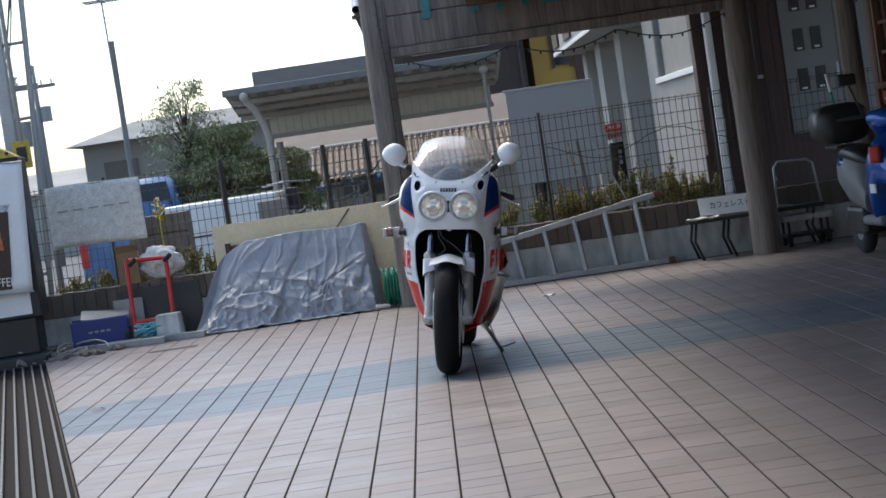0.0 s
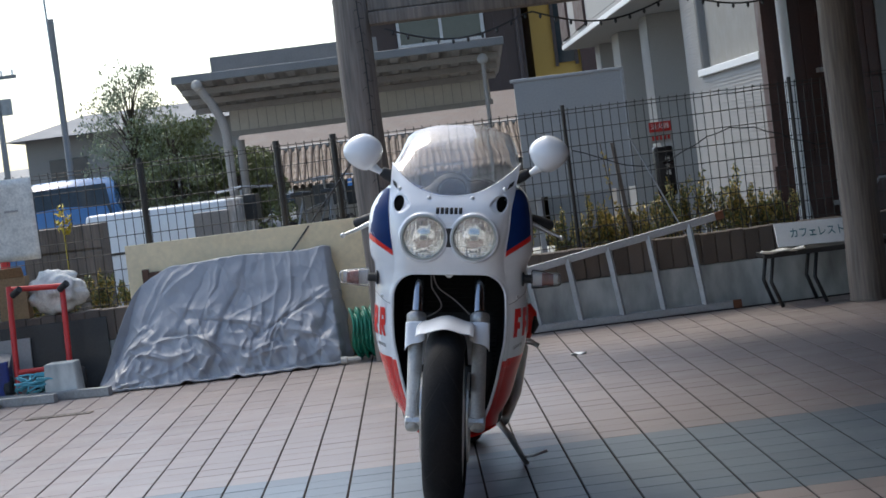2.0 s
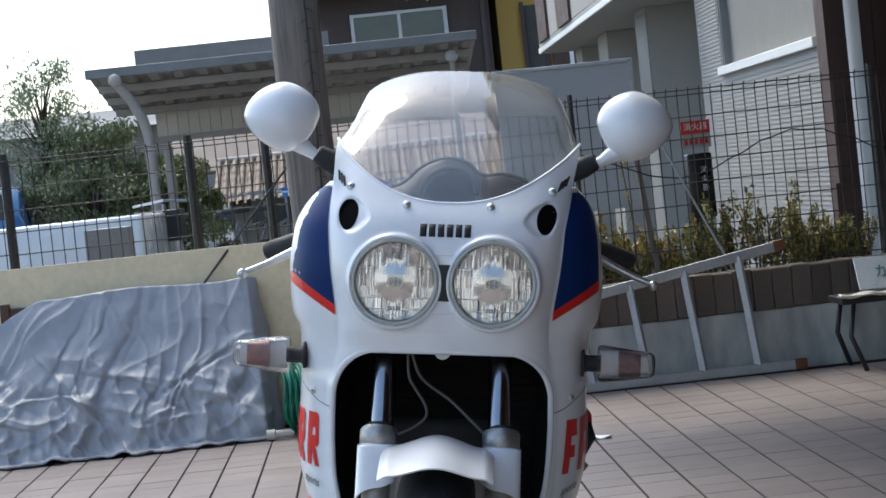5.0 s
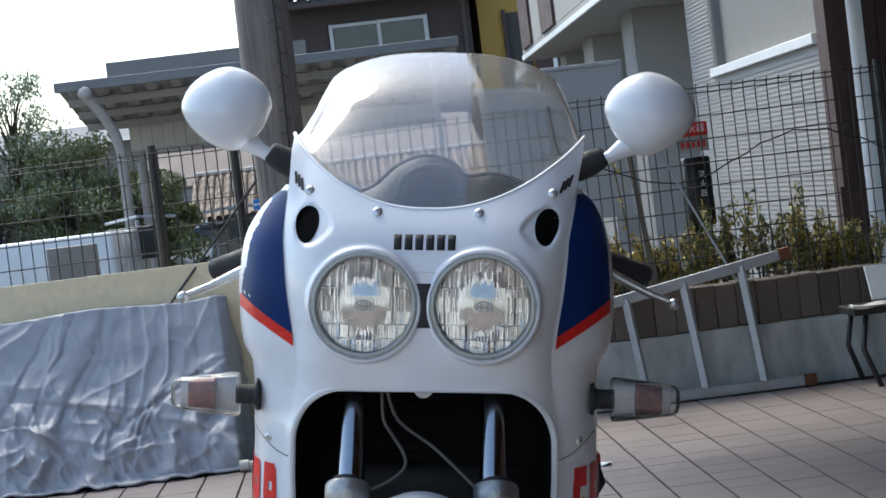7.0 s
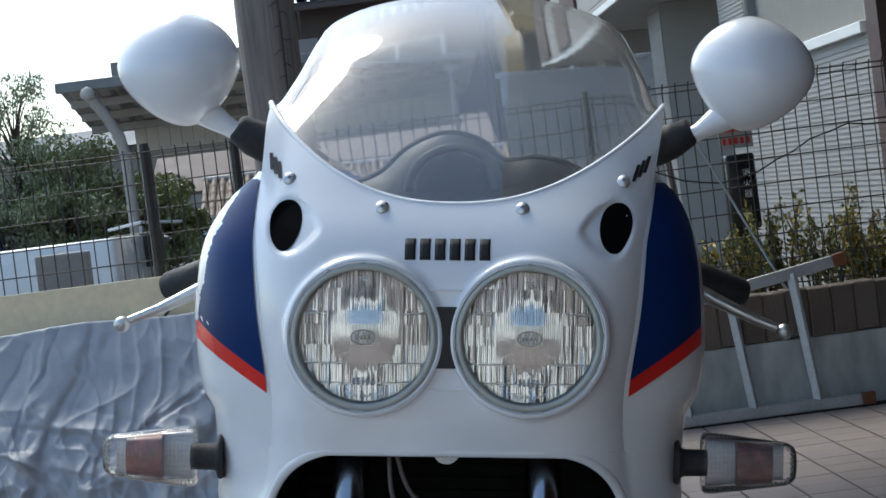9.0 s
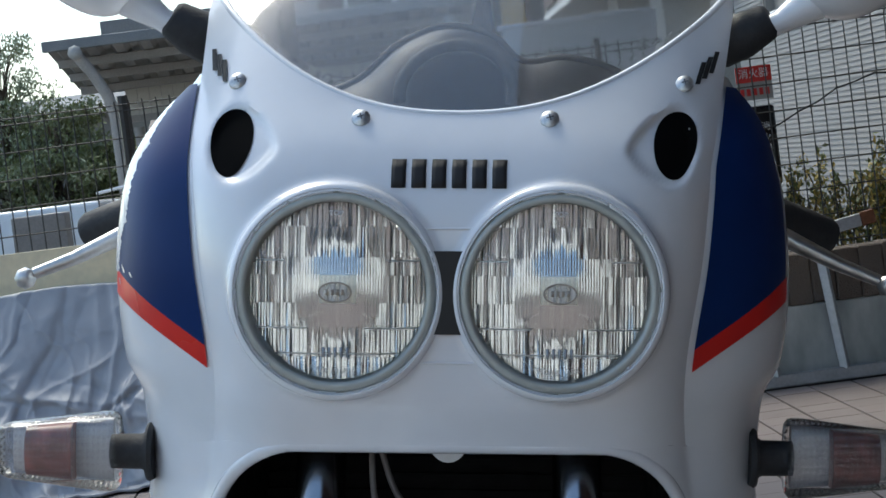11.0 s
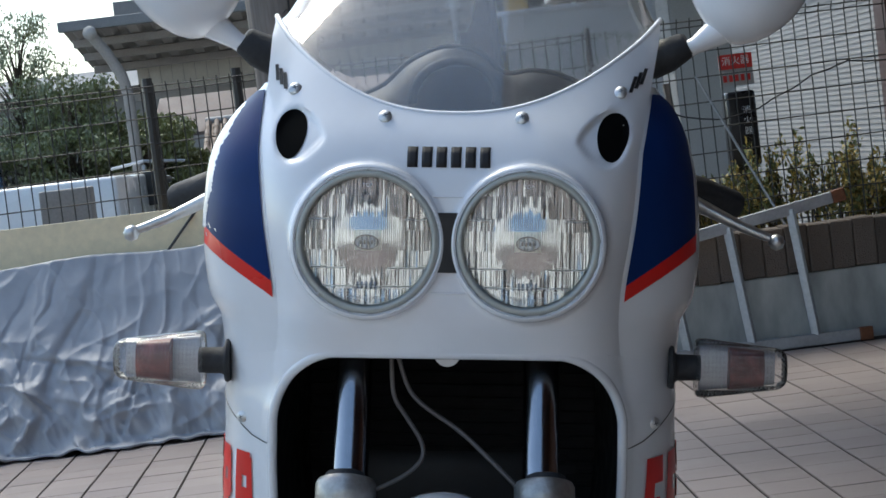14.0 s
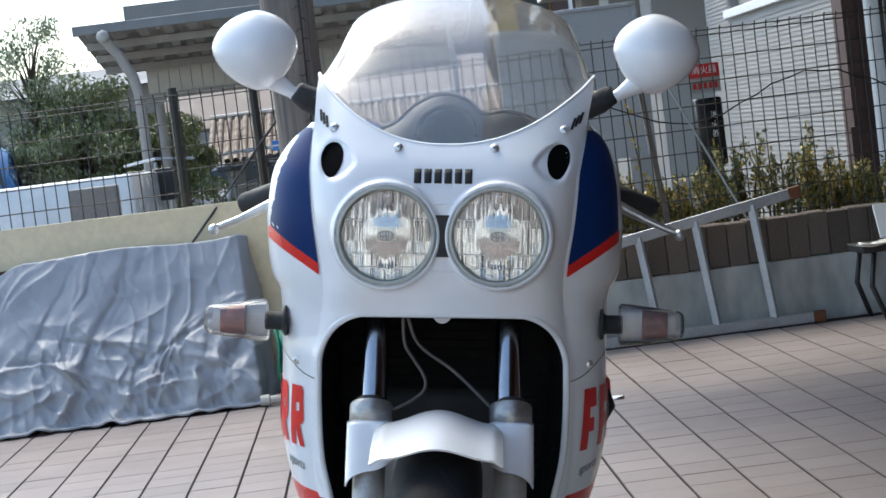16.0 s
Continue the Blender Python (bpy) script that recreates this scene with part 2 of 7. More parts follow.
M_siding = paint("pale_siding", (0.28, 0.268, 0.25), 0.7, var=0.08, scale=2, bump=0)
M_cream = paint("cream_render", (0.36, 0.345, 0.32), 0.8, var=0.10, scale=1)
M_grey = paint("grey_panel", (0.19, 0.19, 0.185), 0.6, var=0.06, scale=1)
M_board = paint("pale_grey_board", (0.33, 0.335, 0.33), 0.6, var=0.08, scale=2)
M_shutter = paint("grey_blind", (0.21, 0.20, 0.18), 0.7, var=0.08)
M_white = paint("white_paint", (0.78, 0.78, 0.76), 0.5, var=0.05)
M_black = paint("black_plastic", (0.02, 0.02, 0.02), 0.45, var=0.3)
M_rubber = paint("black_rubber", (0.022, 0.022, 0.023), 0.7, var=0.3, scale=12, fine=150, bump=0.25)
M_darkglass = paint("dark_window_glass", (0.03, 0.04, 0.045), 0.06, var=0.2, bump=0)
M_rooftile = paint("silver_roof_tile", (0.20, 0.23, 0.26), 0.35, var=0.2, scale=4, island=True)
M_orange_roof = paint("brown_clay_tile", (0.17, 0.125, 0.092), 0.7, var=0.25, scale=3, island=True)
M_house_brown = paint("dark_brown_cladding", (0.055, 0.038, 0.035), 0.6, var=0.15)
M_farroof = paint("grey_slate_roof", (0.15, 0.155, 0.16), 0.7, var=0.2, scale=2)
M_farroof_brown = paint("dull_brown_roof", (0.13, 0.10, 0.085), 0.75, var=0.3, scale=5, fine=40)
M_farwall = paint("grey_beige_render", (0.26, 0.245, 0.225), 0.85, var=0.12, scale=1)
M_ochre = paint("ochre_render", (0.46, 0.29, 0.075), 0.8, var=0.1, scale=1)
M_leaf = paint("olive_leaf", (0.15, 0.17, 0.06), 0.55, var=0.5, scale=6, island=True)
M_leaf_yellow = paint("yellowing_leaf", (0.46, 0.34, 0.09), 0.55, var=0.45, scale=6, island=True)
M_leaf_pale = paint("grey_green_leaf", (0.26, 0.28, 0.17), 0.6, var=0.5, scale=6, island=True)
M_bark = paint("bark", (0.10, 0.075, 0.055), 0.9, var=0.4, bump=0.5)
M_soil = paint("soil", (0.07, 0.05, 0.035), 1.0, var=0.4, scale=20, bump=0.6)
M_tarp = paint("silver_tarpaulin", (0.325, 0.33, 0.345), 0.45, metal=0.0, var=0.07, scale=3, fine=14, bump=0.03, depth=0.003)
M_red = paint("red_paint", (0.55, 0.03, 0.025), 0.4, var=0.15)
M_green = paint("green_hose", (0.01, 0.17, 0.10), 0.4, var=0.2)
M_bluebox = paint("blue_plastic", (0.015, 0.03, 0.16), 0.45, var=0.25)
M_rope = paint("pale_blue_rope", (0.10, 0.35, 0.42), 0.7, var=0.25)
M_sack = paint("white_plastic_sack", (0.68, 0.66, 0.60), 0.5, var=0.2, scale=15, bump=0.4)
M_carton = paint("brown_cardboard", (0.28, 0.19, 0.10), 0.8, var=0.2)
M_yellowmetal = paint("yellow_perforated_metal", (0.50, 0.36, 0.05), 0.5, var=0.3, scale=15)
M_signred = paint("sign_red", (0.55, 0.04, 0.06), 0.5, var=0.05)
M_pole = paint("galvanised_steel", (0.36, 0.37, 0.38), 0.5, metal=0.5, var=0.15)
M_utility = paint("concrete_pole", (0.22, 0.21, 0.20), 0.8, var=0.15)
M_truckblue = paint("blue_vehicle_paint", (0.06, 0.16, 0.34), 0.25, coat=0.5, var=0.05)
M_truckwhite = paint("white_vehicle_paint", (0.74, 0.74, 0.73), 0.25, coat=0.5, var=0.04)
M_carport = paint("grey_brown_metal", (0.29, 0.265, 0.24), 0.6, var=0.15)
M_carport_beam = paint("grey_steel_beam", (0.17, 0.172, 0.172), 0.6, var=0.15)
M_carport_back = paint("beige_sheet", (0.52, 0.48, 0.41), 0.7, var=0.08)

# ---- setting: ground, tiled forecourt, rear wall, fence ----
S = 0.15


def edge_x(y):
    """The slanting left border of the tiled forecourt."""
    return -2.14 - 0.217 * (y - 1.3)


bm = bmesh.new()
GROUND = -0.5  # the yard and street behind the wall lie lower than the forecourt
rows = [[bm.verts.new((x, y, z)) for x in (-900, -40, -12, 0, 12, 40, 900)] for y, z in ((-900, -0.045), (-20, -0.045), (6.9, -0.045), (8.6, GROUND), (30, GROUND), (1200, GROUND))]
for a, b in zip(rows, rows[1:]):
    for i in range(6):
        bm.faces.new((a[i], a[i + 1], b[i + 1], b[i]))
tagged(part("ground", bm, M_asphalt), "grey worn asphalt ground and road", "ground", kind="structure")

bm = bmesh.new()
for k in range(2):
    for y0, y1 in ((-6, 1.5), (3, 6.8)):
        x = lambda y, k=k: edge_x(y) - 2.6 - 0.35 * k - 0.06 * (y - 2)
        vs = [bm.verts.new((x(y) + d, y, -0.041)) for y, d in ((y0, 0), (y0, 0.14), (y1, 0.14), (y1, 0))]
        bm.faces.new(vs)
tagged(part("road_marking", bm, M_line), "faded orange lines painted on the road", "road marking", kind="structure")

bm = bmesh.new()
base = [(edge_x(-12), -12), (4.2, -12), (4.2, 5.68), (edge_x(5.68), 5.68)]
top = [bm.verts.new((x, y, -0.004)) for x, y in base]
bot = [bm.verts.new((x, y, -0.10)) for x, y in base]
bm.faces.new(top)
bm.faces.new(bot[::-1])
for a in range(4):
    bm.faces.new((top[a], bot[a], bot[(a + 1) % 4], top[(a + 1) % 4]))
floor = tagged(part("floor", bm, M_joint), "forecourt of square pink tiles crossed by a blue band", "floor", kind="structure")

# grated gutter along the tiles
gutter = tagged(part("gutter", sheet(bmesh.new(), lambda u, v: (edge_x(-12 + 17 * v) - 0.01 - 0.72 * u, -12 + 17 * v, -0.03), 1, 2), M_joint),
                "dark steel gutter grating beside the tiles", "gutter", kind="structure")
for k in range(11):
    bm = bmesh.new()
    o = 0.03 + 0.066 * k
    for y0, y1 in ((-12, 5),):
        vs = [(edge_x(y) - o - d, y, z) for y in (y0, y1) for d, z in ((0, -0.03), (0, -0.004), (0.012, -0.004), (0.012, -0.03))]
        vv = [bm.verts.new(v) for v in vs]
        for a in range(3):
            bm.faces.new((vv[a], vv[a + 1], vv[a + 5], vv[a + 4]))
    part("grating_bar", bm, M_grate, gutter)

# rear wall of concrete with a band of washed aggregate blocks
WALL_Y = 5.68
wall = tagged(part("wall_rear", newbox(-3.4, 3.9, WALL_Y, WALL_Y + 0.18, -0.05, 0.265, 0.006), M_conc), "low stained concrete wall with aggregate blocks on top", "wall", kind="structure")
bm = newbox(0, 0.0835, -0.006, 0.13, 0, 0.178, 0.004, seg=1)
blk = part("block", bm, M_aggr, wall)
blk.location = (-3.39, WALL_Y, 0.268)
for i in range(1, 85):
    b = new("block", blk.data)
    b.parent = wall
    b.location = (-3.39 + 0.0858 * i, WALL_Y + 0.004 * math.sin(i * 5.1), 0.268 + 0.003 * math.sin(i * 2.3))
bm = newbox(-3.4, 3.9, WALL_Y + 0.14, 6.75, 0.20, 0.36)
tagged(part("planting_bed", bm, M_soil), "dark soil of the planting bed behind the wall", "soil", kind="structure")

# wire mesh fence
fence = thing("fence", sized(0.81, 0, 5.95), "dark green-brown welded wire mesh fence on thin posts", "fence")
posts = (-4.2, -3.05, -1.91, -0.90, -0.48, 1.22, 2.9, 4.6)
for x in posts:
    part("post", tube(bmesh.new(), [(x, 0.02, 0.3), (x, 0.02, 1.6)], 0.024 if x in (-1.91, -0.90, -0.48) else 0.015, 8), M_fence, fence, smooth=True, angle=40)
for x0, x1 in zip(posts, posts[1:]):
    bm = bmesh.new()
    n = max(2, round((x1 - x0) / 0.0625))
    for i in range(n):
        x = x0 + (x1 - x0) * (i + 0.5) / n
        tube(bm, [(x, -0.004, 0.5), (x, -0.004, 1.535), (x, -0.03, 1.575)], 0.0031, 4, False)
    for k in range(9):
        z = 0.56 + 0.1215 * k
        tube(bm, [(x0, 0, z), (x1, 0, z + 0.004)], 0.0032, 4, False)
    tube(bm, [(x0, -0.02, 1.56), (x1, -0.02, 1.56)], 0.0032, 4, False)
    part("mesh_panel", bm, M_fence, fence)
bm = bmesh.new()
tube(bm, [(1.25 + 0.09 * i, -0.02, 1.18 - 0.0 + 0.10 * math.sin(i * 0.42 + 2.2) + 0.012 * math.sin(i * 3.1)) for i in range(22)], 0.004, 5)
part("light_string", bm, M_black, fence)

# posts and sign beam of the porch
def timber_post(x, y, r, z1, name="porch_post"):
    bm = bmesh.new()
    pts = [(x + 0.006 * math.sin(z * 3.1), y + 0.005 * math.sin(z * 2.3), z) for z in np.linspace(0, z1, 16)]
    tube(bm, pts, [r * (1.06 - 0.08 * i / 15 + 0.02 * math.sin(i * 1.7)) for i in range(16)], 14)
    ob = thing(name, pose(0, 0, 0), "weathered round timber porch post", "post", "porch posts")
    part("trunk", bm, M_wood_post, ob, smooth=True, angle=60)
    return ob


timber_post(-0.17, 5.13, 0.098, 2.9)
timber_post(2.49, 5.13, 0.104, 2.5)
timber_post(3.31, 5.13, 0.078, 2.5)
post_cable = thing("post_cable", pose(-0.17, 5.13, 0), "black cable with small unlit bulbs running down the post", "string lights")
bm = bmesh.new()
pc_rnd = random.Random(5)
pts = [(0.038 + 0.006 * math.sin(z * 5.0), -0.101 - 0.003 * math.cos(z * 3), z) for z in np.linspace(0.12, 2.85, 40)]
tube(bm, pts, 0.0032, 6)
for k in range(64):
    z = 0.16 + 0.042 * k
    sd = 1 if k % 2 else -1
    x = 0.038 + 0.006 * math.sin(z * 5.0)
    tube(bm, [(x, -0.103, z), (x + sd * 0.014, -0.107, z + pc_rnd.uniform(-0.012, 0.006)), (x + sd * pc_rnd.uniform(0.020, 0.032), -0.103, z + pc_rnd.uniform(-0.02, 0.0))], [0.0022, 0.0018, 0.0010], 5)
part("wire", bm, M_black, post_cable)
tag = thing("blue_tag", pose(-0.32, 5.935, 1.0), "small bright blue plastic tag tied to the fence", "tag")
part("plate", newbox(-0.013, 0.013, -0.004, 0.004, -0.022, 0.022, 0.002), paint("bright_blue_plastic", (0.03, 0.20, 0.62), 0.4, var=0.15), tag)
part("band", newbox(-0.0132, 0.0132, -0.006, -0.0042, -0.003, 0.004), M_white, tag)
board = thing("sign_board", pose(0, 5.13, 0), "wide weathered plank sign with big teal wooden letters", "sign")
for k in range(4):
    part("plank", newbox(-0.08, 2.40, -0.05, 0.03, 1.915 + 0.235 * k, 2.145 + 0.235 * k, 0.008, Matrix.Translation((0, 0.004 * (k % 2), 0))), M_wood_post, board)
part("rail", newbox(-0.08, 2.40, -0.075, 0.05, 1.84, 1.912, 0.01), M_wood_post, board)
for ch, x, size, wide in (("M", 0.40, 0.62, 0.42), ("A", 0.86, 0.42, 0.25), ("C", 1.14, 0.42, 0.25), ("H", 1.43, 0.42, 0.23)):
    words("letter", ch, size, pose(x, -0.06, 2.055 + size * 0.36, 90, 0, 0), M_teal, board, 0.011, "teal painted wooden letter", wide)
part("painted_shape", newbox(1.73, 2.08, -0.072, -0.051, 2.06, 2.34, 0.003), M_teal, board, "teal painted wooden shape")
# fairy lights under the beam
bm = bmesh.new()
pts = [(0.0 + 2.4 * t, -0.06, 1.83 - 0.10 * math.sin(math.pi * ((t * 3) % 1)) - 0.02) for t in np.linspace(0, 1, 60)]
tube(bm, pts, 0.005, 5)
for i in range(1, 60, 2):
    lathe(bm, [(0, -0.03), (0.009, -0.018), (0.006, 0)], Matrix.Translation(pts[i]), 6)
cable = thing("light_chain", pose(0, 5.13, 0), "black string of small unlit bulbs under the sign", "string lights")
part("wire", bm, M_black, cable)

# porch roof over the forecourt
roof = thing("porch_roof", sized(0.82, 0, 0.35), "dark timber porch roof beside the cabin", "roof")
part("deck", newbox(0.62, 4.9, -13.0, 6.2, 2.70, 2.78), M_wood_dark, roof)
# guessed second deck, added to shade the meters and the end wall
part("deck", newbox(1.9, 6.4, 6.2, 8.4, 2.86, 2.94), M_wood_dark, roof)
# fascia added to cut the light that reaches in under the deck
part("fascia", newbox(0.56, 0.62, -13.0, 1.0, 2.38, 2.78, 0.006), M_wood_dark, roof)
for k in range(16):
    part("rafter", newbox(0.62, 4.4, -8.9 + 0.95 * k, -8.8 + 0.95 * k, 2.58, 2.70, 0.006), M_wood_dark, roof)

# timber cabin wall with window
cabin = tagged(part("wall_cabin", newbox(4.42, 4.62, -15.0, 4.7, 0, 3.3), M_wood_dark), "dark red-brown timber cabin wall", "wall", kind="structure")
part("wall_piece", newbox(4.42, 4.62, 6.42, 6.7, 0, 3.3), M_wood_dark, cabin)
part("wall_piece", newbox(4.42, 4.62, 4.7, 6.42, 0, 1.36), M_wood_dark, cabin)
part("wall_piece", newbox(4.42, 4.62, 4.7, 6.42, 2.62, 3.3), M_wood_dark, cabin)
for k in range(16):
    part("board", newbox(4.395, 4.42, -15.0, 6.7 if k < 6 or k > 12 else 4.66, 0.02 + 0.205 * k, 0.02 + 0.205 * k + 0.2, 0.008), M_wood_red if k % 3 else M_wood_dark, cabin)
part("board", newbox(4.395, 4.42, 6.46, 6.7, 1.3, 2.66, 0.008), M_wood_red, cabin)
part("post", newbox(4.36, 4.44, 6.52, 6.66, 0, 3.3, 0.01), M_wood_red, cabin)
cabin.matrix_world = sized(0.75, 0.235, 0.4)
win = tagged(new("window_1"), "red-brown timber window with small panes", "window", kind="structure")
part("sill", newbox(4.33, 4.46, 4.62, 6.5, 1.32, 1.38, 0.008), M_wood_red, win)
for y0, y1 in ((4.66, 4.74), (5.52, 5.6), (6.36, 6.44)):
    part("window_frame", newbox(4.37, 4.46, y0, y1, 1.38, 2.62, 0.006), M_wood_red, win)
part("window_frame", newbox(4.37, 4.46, 4.74, 6.36, 2.56, 2.62, 0.006), M_wood_red, win)
for a, b in ((4.74, 5.52), (5.6, 6.36)):
    part("pane", newbox(4.425, 4.43, a, b, 1.38, 2.56), M_darkglass, win)
    for k in range(1, 3):
        y = a + (b - a) * k / 3
        part("glazing_bar", newbox(4.405, 4.424, y - 0.016, y + 0.016, 1.38, 2.56), M_wood_red, win)
    for k in range(1, 4):
        z = 1.38 + 1.18 * k / 4
        part("glazing_bar", newbox(4.404, 4.423, a, b, z - 0.016, z + 0.016), M_wood_red, win)
part("shutter", newbox(4.36, 4.41, 6.44, 6.5, 1.36, 2.6, 0.005), M_wood_dark, win)
win.matrix_world = sized(0.75, 0.235, 0.4, 0.1)
for y, z in ((5.15, 1.02), (3.75, 1.16)):
    t = thing("red_notice", sized(0.8, 3.525, y, z), "small red notice on the cabin wall", "notice")
    part("plate", newbox(-0.008, 0.004, -0.045, 0.045, -0.06, 0.06, 0.002), M_red, t)
    part("bar", newbox(-0.010, -0.008, -0.03, 0.03, -0.02, 0.0), M_white, t)

# unseen timber wall behind the viewpoint, added to darken the porch side
tagged(part("wall_porch_end", newbox(2.1, 3.55, -9.8, -9.6, 0, 2.2), M_wood_dark), "unseen dark timber wall added behind the viewpoint to block light", "wall", kind="structure")
# unseen white wall, added to throw sunlight back onto the motorcycle's front
tagged(part("wall_behind", newbox(-26, 22, -14.5, -14.0, -0.05, 5.2), M_white), "unseen white wall added behind the viewpoint to bounce light", "wall", kind="structure")

# ---- buildings behind ----
# apartment block: brown end wall with pipes, pale siding flank
apt = thing("apartment_building", sized(0.735, 0.08, 0.70, 0), "pale apartment block with lap siding and a brown end wall", "building")
part("end_wall", newbox(3.24, 7.5, 8.6, 8.8, -0.8, 8.5), M_brownwall, apt, "dark brown end wall")
for k in range(30):
    part("rib", newbox(3.26 + 0.14 * k, 3.275 + 0.14 * k, 8.585, 8.6, 0.3, 8.5), M_brownwall, apt)
part("end_wall", newbox(3.3, 3.5, 8.8, 9.25, -0.8, 8.5), M_siding, apt)
part("flank_wall", newbox(3.3, 3.5, 9.25, 12.8, -0.8, 2.05), M_siding, apt)
part("flank_wall", newbox(3.3, 3.5, 9.25, 12.8, 4.1, 8.5), M_siding, apt)
part("flank_wall", newbox(3.3, 3.5, 12.8, 13.9, -0.8, 8.5), M_siding, apt)
part("flank_wall", newbox(3.5, 4.0, 13.8, 13.9, -0.8, 8.5), M_siding, apt)
def lap_siding(x, y0, y1, z0, z1):
    """Narrow horizontal laps, each a sloping board with a small step under it."""
    vs, fs = [], []
    n = int((z1 - z0) / 0.036)
    for k in range(n):
        z = z0 + 0.036 * k
        q = len(vs)
        vs += [(x - 0.002, y0, z), (x - 0.009, y0, z), (x - 0.002, y0, z + 0.036), (x - 0.002, y1, z), (x - 0.009, y1, z), (x - 0.002, y1, z + 0.036)]
        fs += [(q, q + 3, q + 4, q + 1), (q + 1, q + 4, q + 5, q + 2)]
    me = bpy.data.meshes.new("lap_siding")
    me.from_pydata(vs, [], fs)
    me.materials.append(M_siding)
    ob = new("lap_siding", me)
    ob.parent = apt
    return tagged(ob, kind="stuff")


lap_siding(3.3, 8.82, 9.2, 0.2, 8.4)
lap_siding(3.3, 9.2, 12.85, 0.2, 1.98)
lap_siding(3.3, 9.2, 12.85, 4.15, 8.4)
lap_siding(3.3, 12.85, 13.9, 0.2, 8.4)
lap_siding(3.3, 17.0, 17.8, 0.2, 3.0)
w = part("window", newbox(3.38, 3.42, 9.253, 12.797, 2.053, 4.097), M_shutter, apt, "closed grey blind")
part("sill", newbox(3.25, 3.38, 9.2, 12.85, 2.0, 2.075, 0.006), M_white, w)
part("frame", newbox(3.31, 3.38, 9.253, 9.285, 2.078, 4.09), M_grey, w)
part("frame", newbox(3.31, 3.38, 12.765, 12.797, 2.078, 4.09), M_grey, w)
part("corner_trim", newbox(3.19, 3.27, 8.56, 8.82, 0.2, 8.5), M_brownwall, apt)
bm = tube(bmesh.new(), [(3.36, 8.47, 0.3), (3.36, 8.47, 8.5)], 0.05, 14)
part("downpipe", bm, M_white, apt, "white downpipe", True, 50)
for i, x in enumerate((3.70, 3.77, 3.84)):
    part("pipe", tube(bmesh.new(), [(x, 8.5, 0.5), (x, 8.5, 4.4)], 0.022, 10), M_cream, apt, "cream service pipe", True, 50)
for z in (0.62, 1.8, 2.9):
    part("bracket", newbox(3.63, 3.92, 8.46, 8.6, z, z + 0.04), M_cream, apt)
bm = tube(bmesh.new(), [(3.38, 8.55, 1.7), (3.42, 8.52, 1.4), (3.40, 8.52, 0.9), (3.44, 8.53, 0.5)], 0.008, 6)
part("cable", bm, M_cream, apt)
# set-back porch bays and balcony further along the flank
part("bay_wall", newbox(4.0, 4.2, 13.9, 24.5, -0.8, 8.5), M_cream, apt)
for y, w_ in ((17.0, 0.8), (20.4, 0.9), (23.2, 0.7)):
    part("column", newbox(3.3, 4.0, y, y + w_, -0.8, 3.02, 0.01), M_cream, apt)
part("balcony_slab", newbox(2.78, 4.0, 14.2, 24.0, 3.02, 3.16, 0.01), M_cream, apt)
part("slab_edge", newbox(2.765, 2.778, 14.2, 24.0, 3.03, 3.10), M_white, apt, "thin white drip edge")
part("balcony_panel", newbox(2.78, 2.86, 14.2, 24.0, 3.16, 4.3, 0.01), M_cream, apt)
part("balcony_panel", newbox(2.74, 2.78, 19.6, 21.0, 3.16, 4.8), M_brownwall, apt, "plum-brown panel")
part("balcony_panel", newbox(2.74, 2.78, 22.4, 23.6, 3.16, 5.2), M_brownwall, apt, "plum-brown panel")
part("bay_window", newbox(3.94, 4.0, 18.2, 19.3, 0.9, 2.4), M_darkglass, apt)
part("roof", newbox(3.0, 7.8, 8.4, 24.7, 8.5, 8.7), M_grey, apt)
part("rear_wall", newbox(7.3, 7.5, 8.8, 24.5, -0.8, 8.5), M_cream, apt)
part("rear_wall", newbox(3.5, 7.5, 24.3, 24.5, -0.8, 8.5), M_cream, apt)

# white reflective post and small tag by the flank
meter = thing("meter_cabinet", sized(0.78, 0.16, 7.14), "grey steel meter cabinet with black glazed slots", "cabinet")
body = part("body", newbox(3.86, 4.95, -0.18, 0.28, 1.05, 2.66, 0.006), M_grey, meter)
for i, j in ((0, 0), (1, 0), (0, 1), (1, 1), (0, 2), (1, 2), (3, 0)):
    x, z = 3.98 + 0.19 * i + (0.06 if i == 3 else 0), 2.36 - 0.43 * j
    s = part("meter_slot", newbox(x, x + 0.115, -0.19, -0.17, z, z + 0.24, 0.006), M_black, meter)
    part("label", newbox(x + 0.03, x + 0.085, -0.194, -0.19, z + 0.015, z + 0.035), M_white, s)
part("door_seam", newbox(4.44, 4.446, -0.184, -0.178, 1.07, 2.64), M_black, meter)
for x in (4.40, 4.50):
    part("handle", newbox(x, x + 0.03, -0.2, -0.18, 1.62, 1.76, 0.006), M_alu, meter, "chrome handle")
part("leg", newbox(3.9, 3.98, -0.1, 0.2, 0.44, 1.05), M_brownwall, meter)
part("leg", newbox(4.83, 4.91, -0.1, 0.2, 0.44, 1.05), M_brownwall, meter)
tagged(part("wall_right", newbox(2.40, 5.2, 6.97, 6.99, 0.0, 0.75), M_brownwall), "dark brown panel below the meters", "wall", kind="structure")

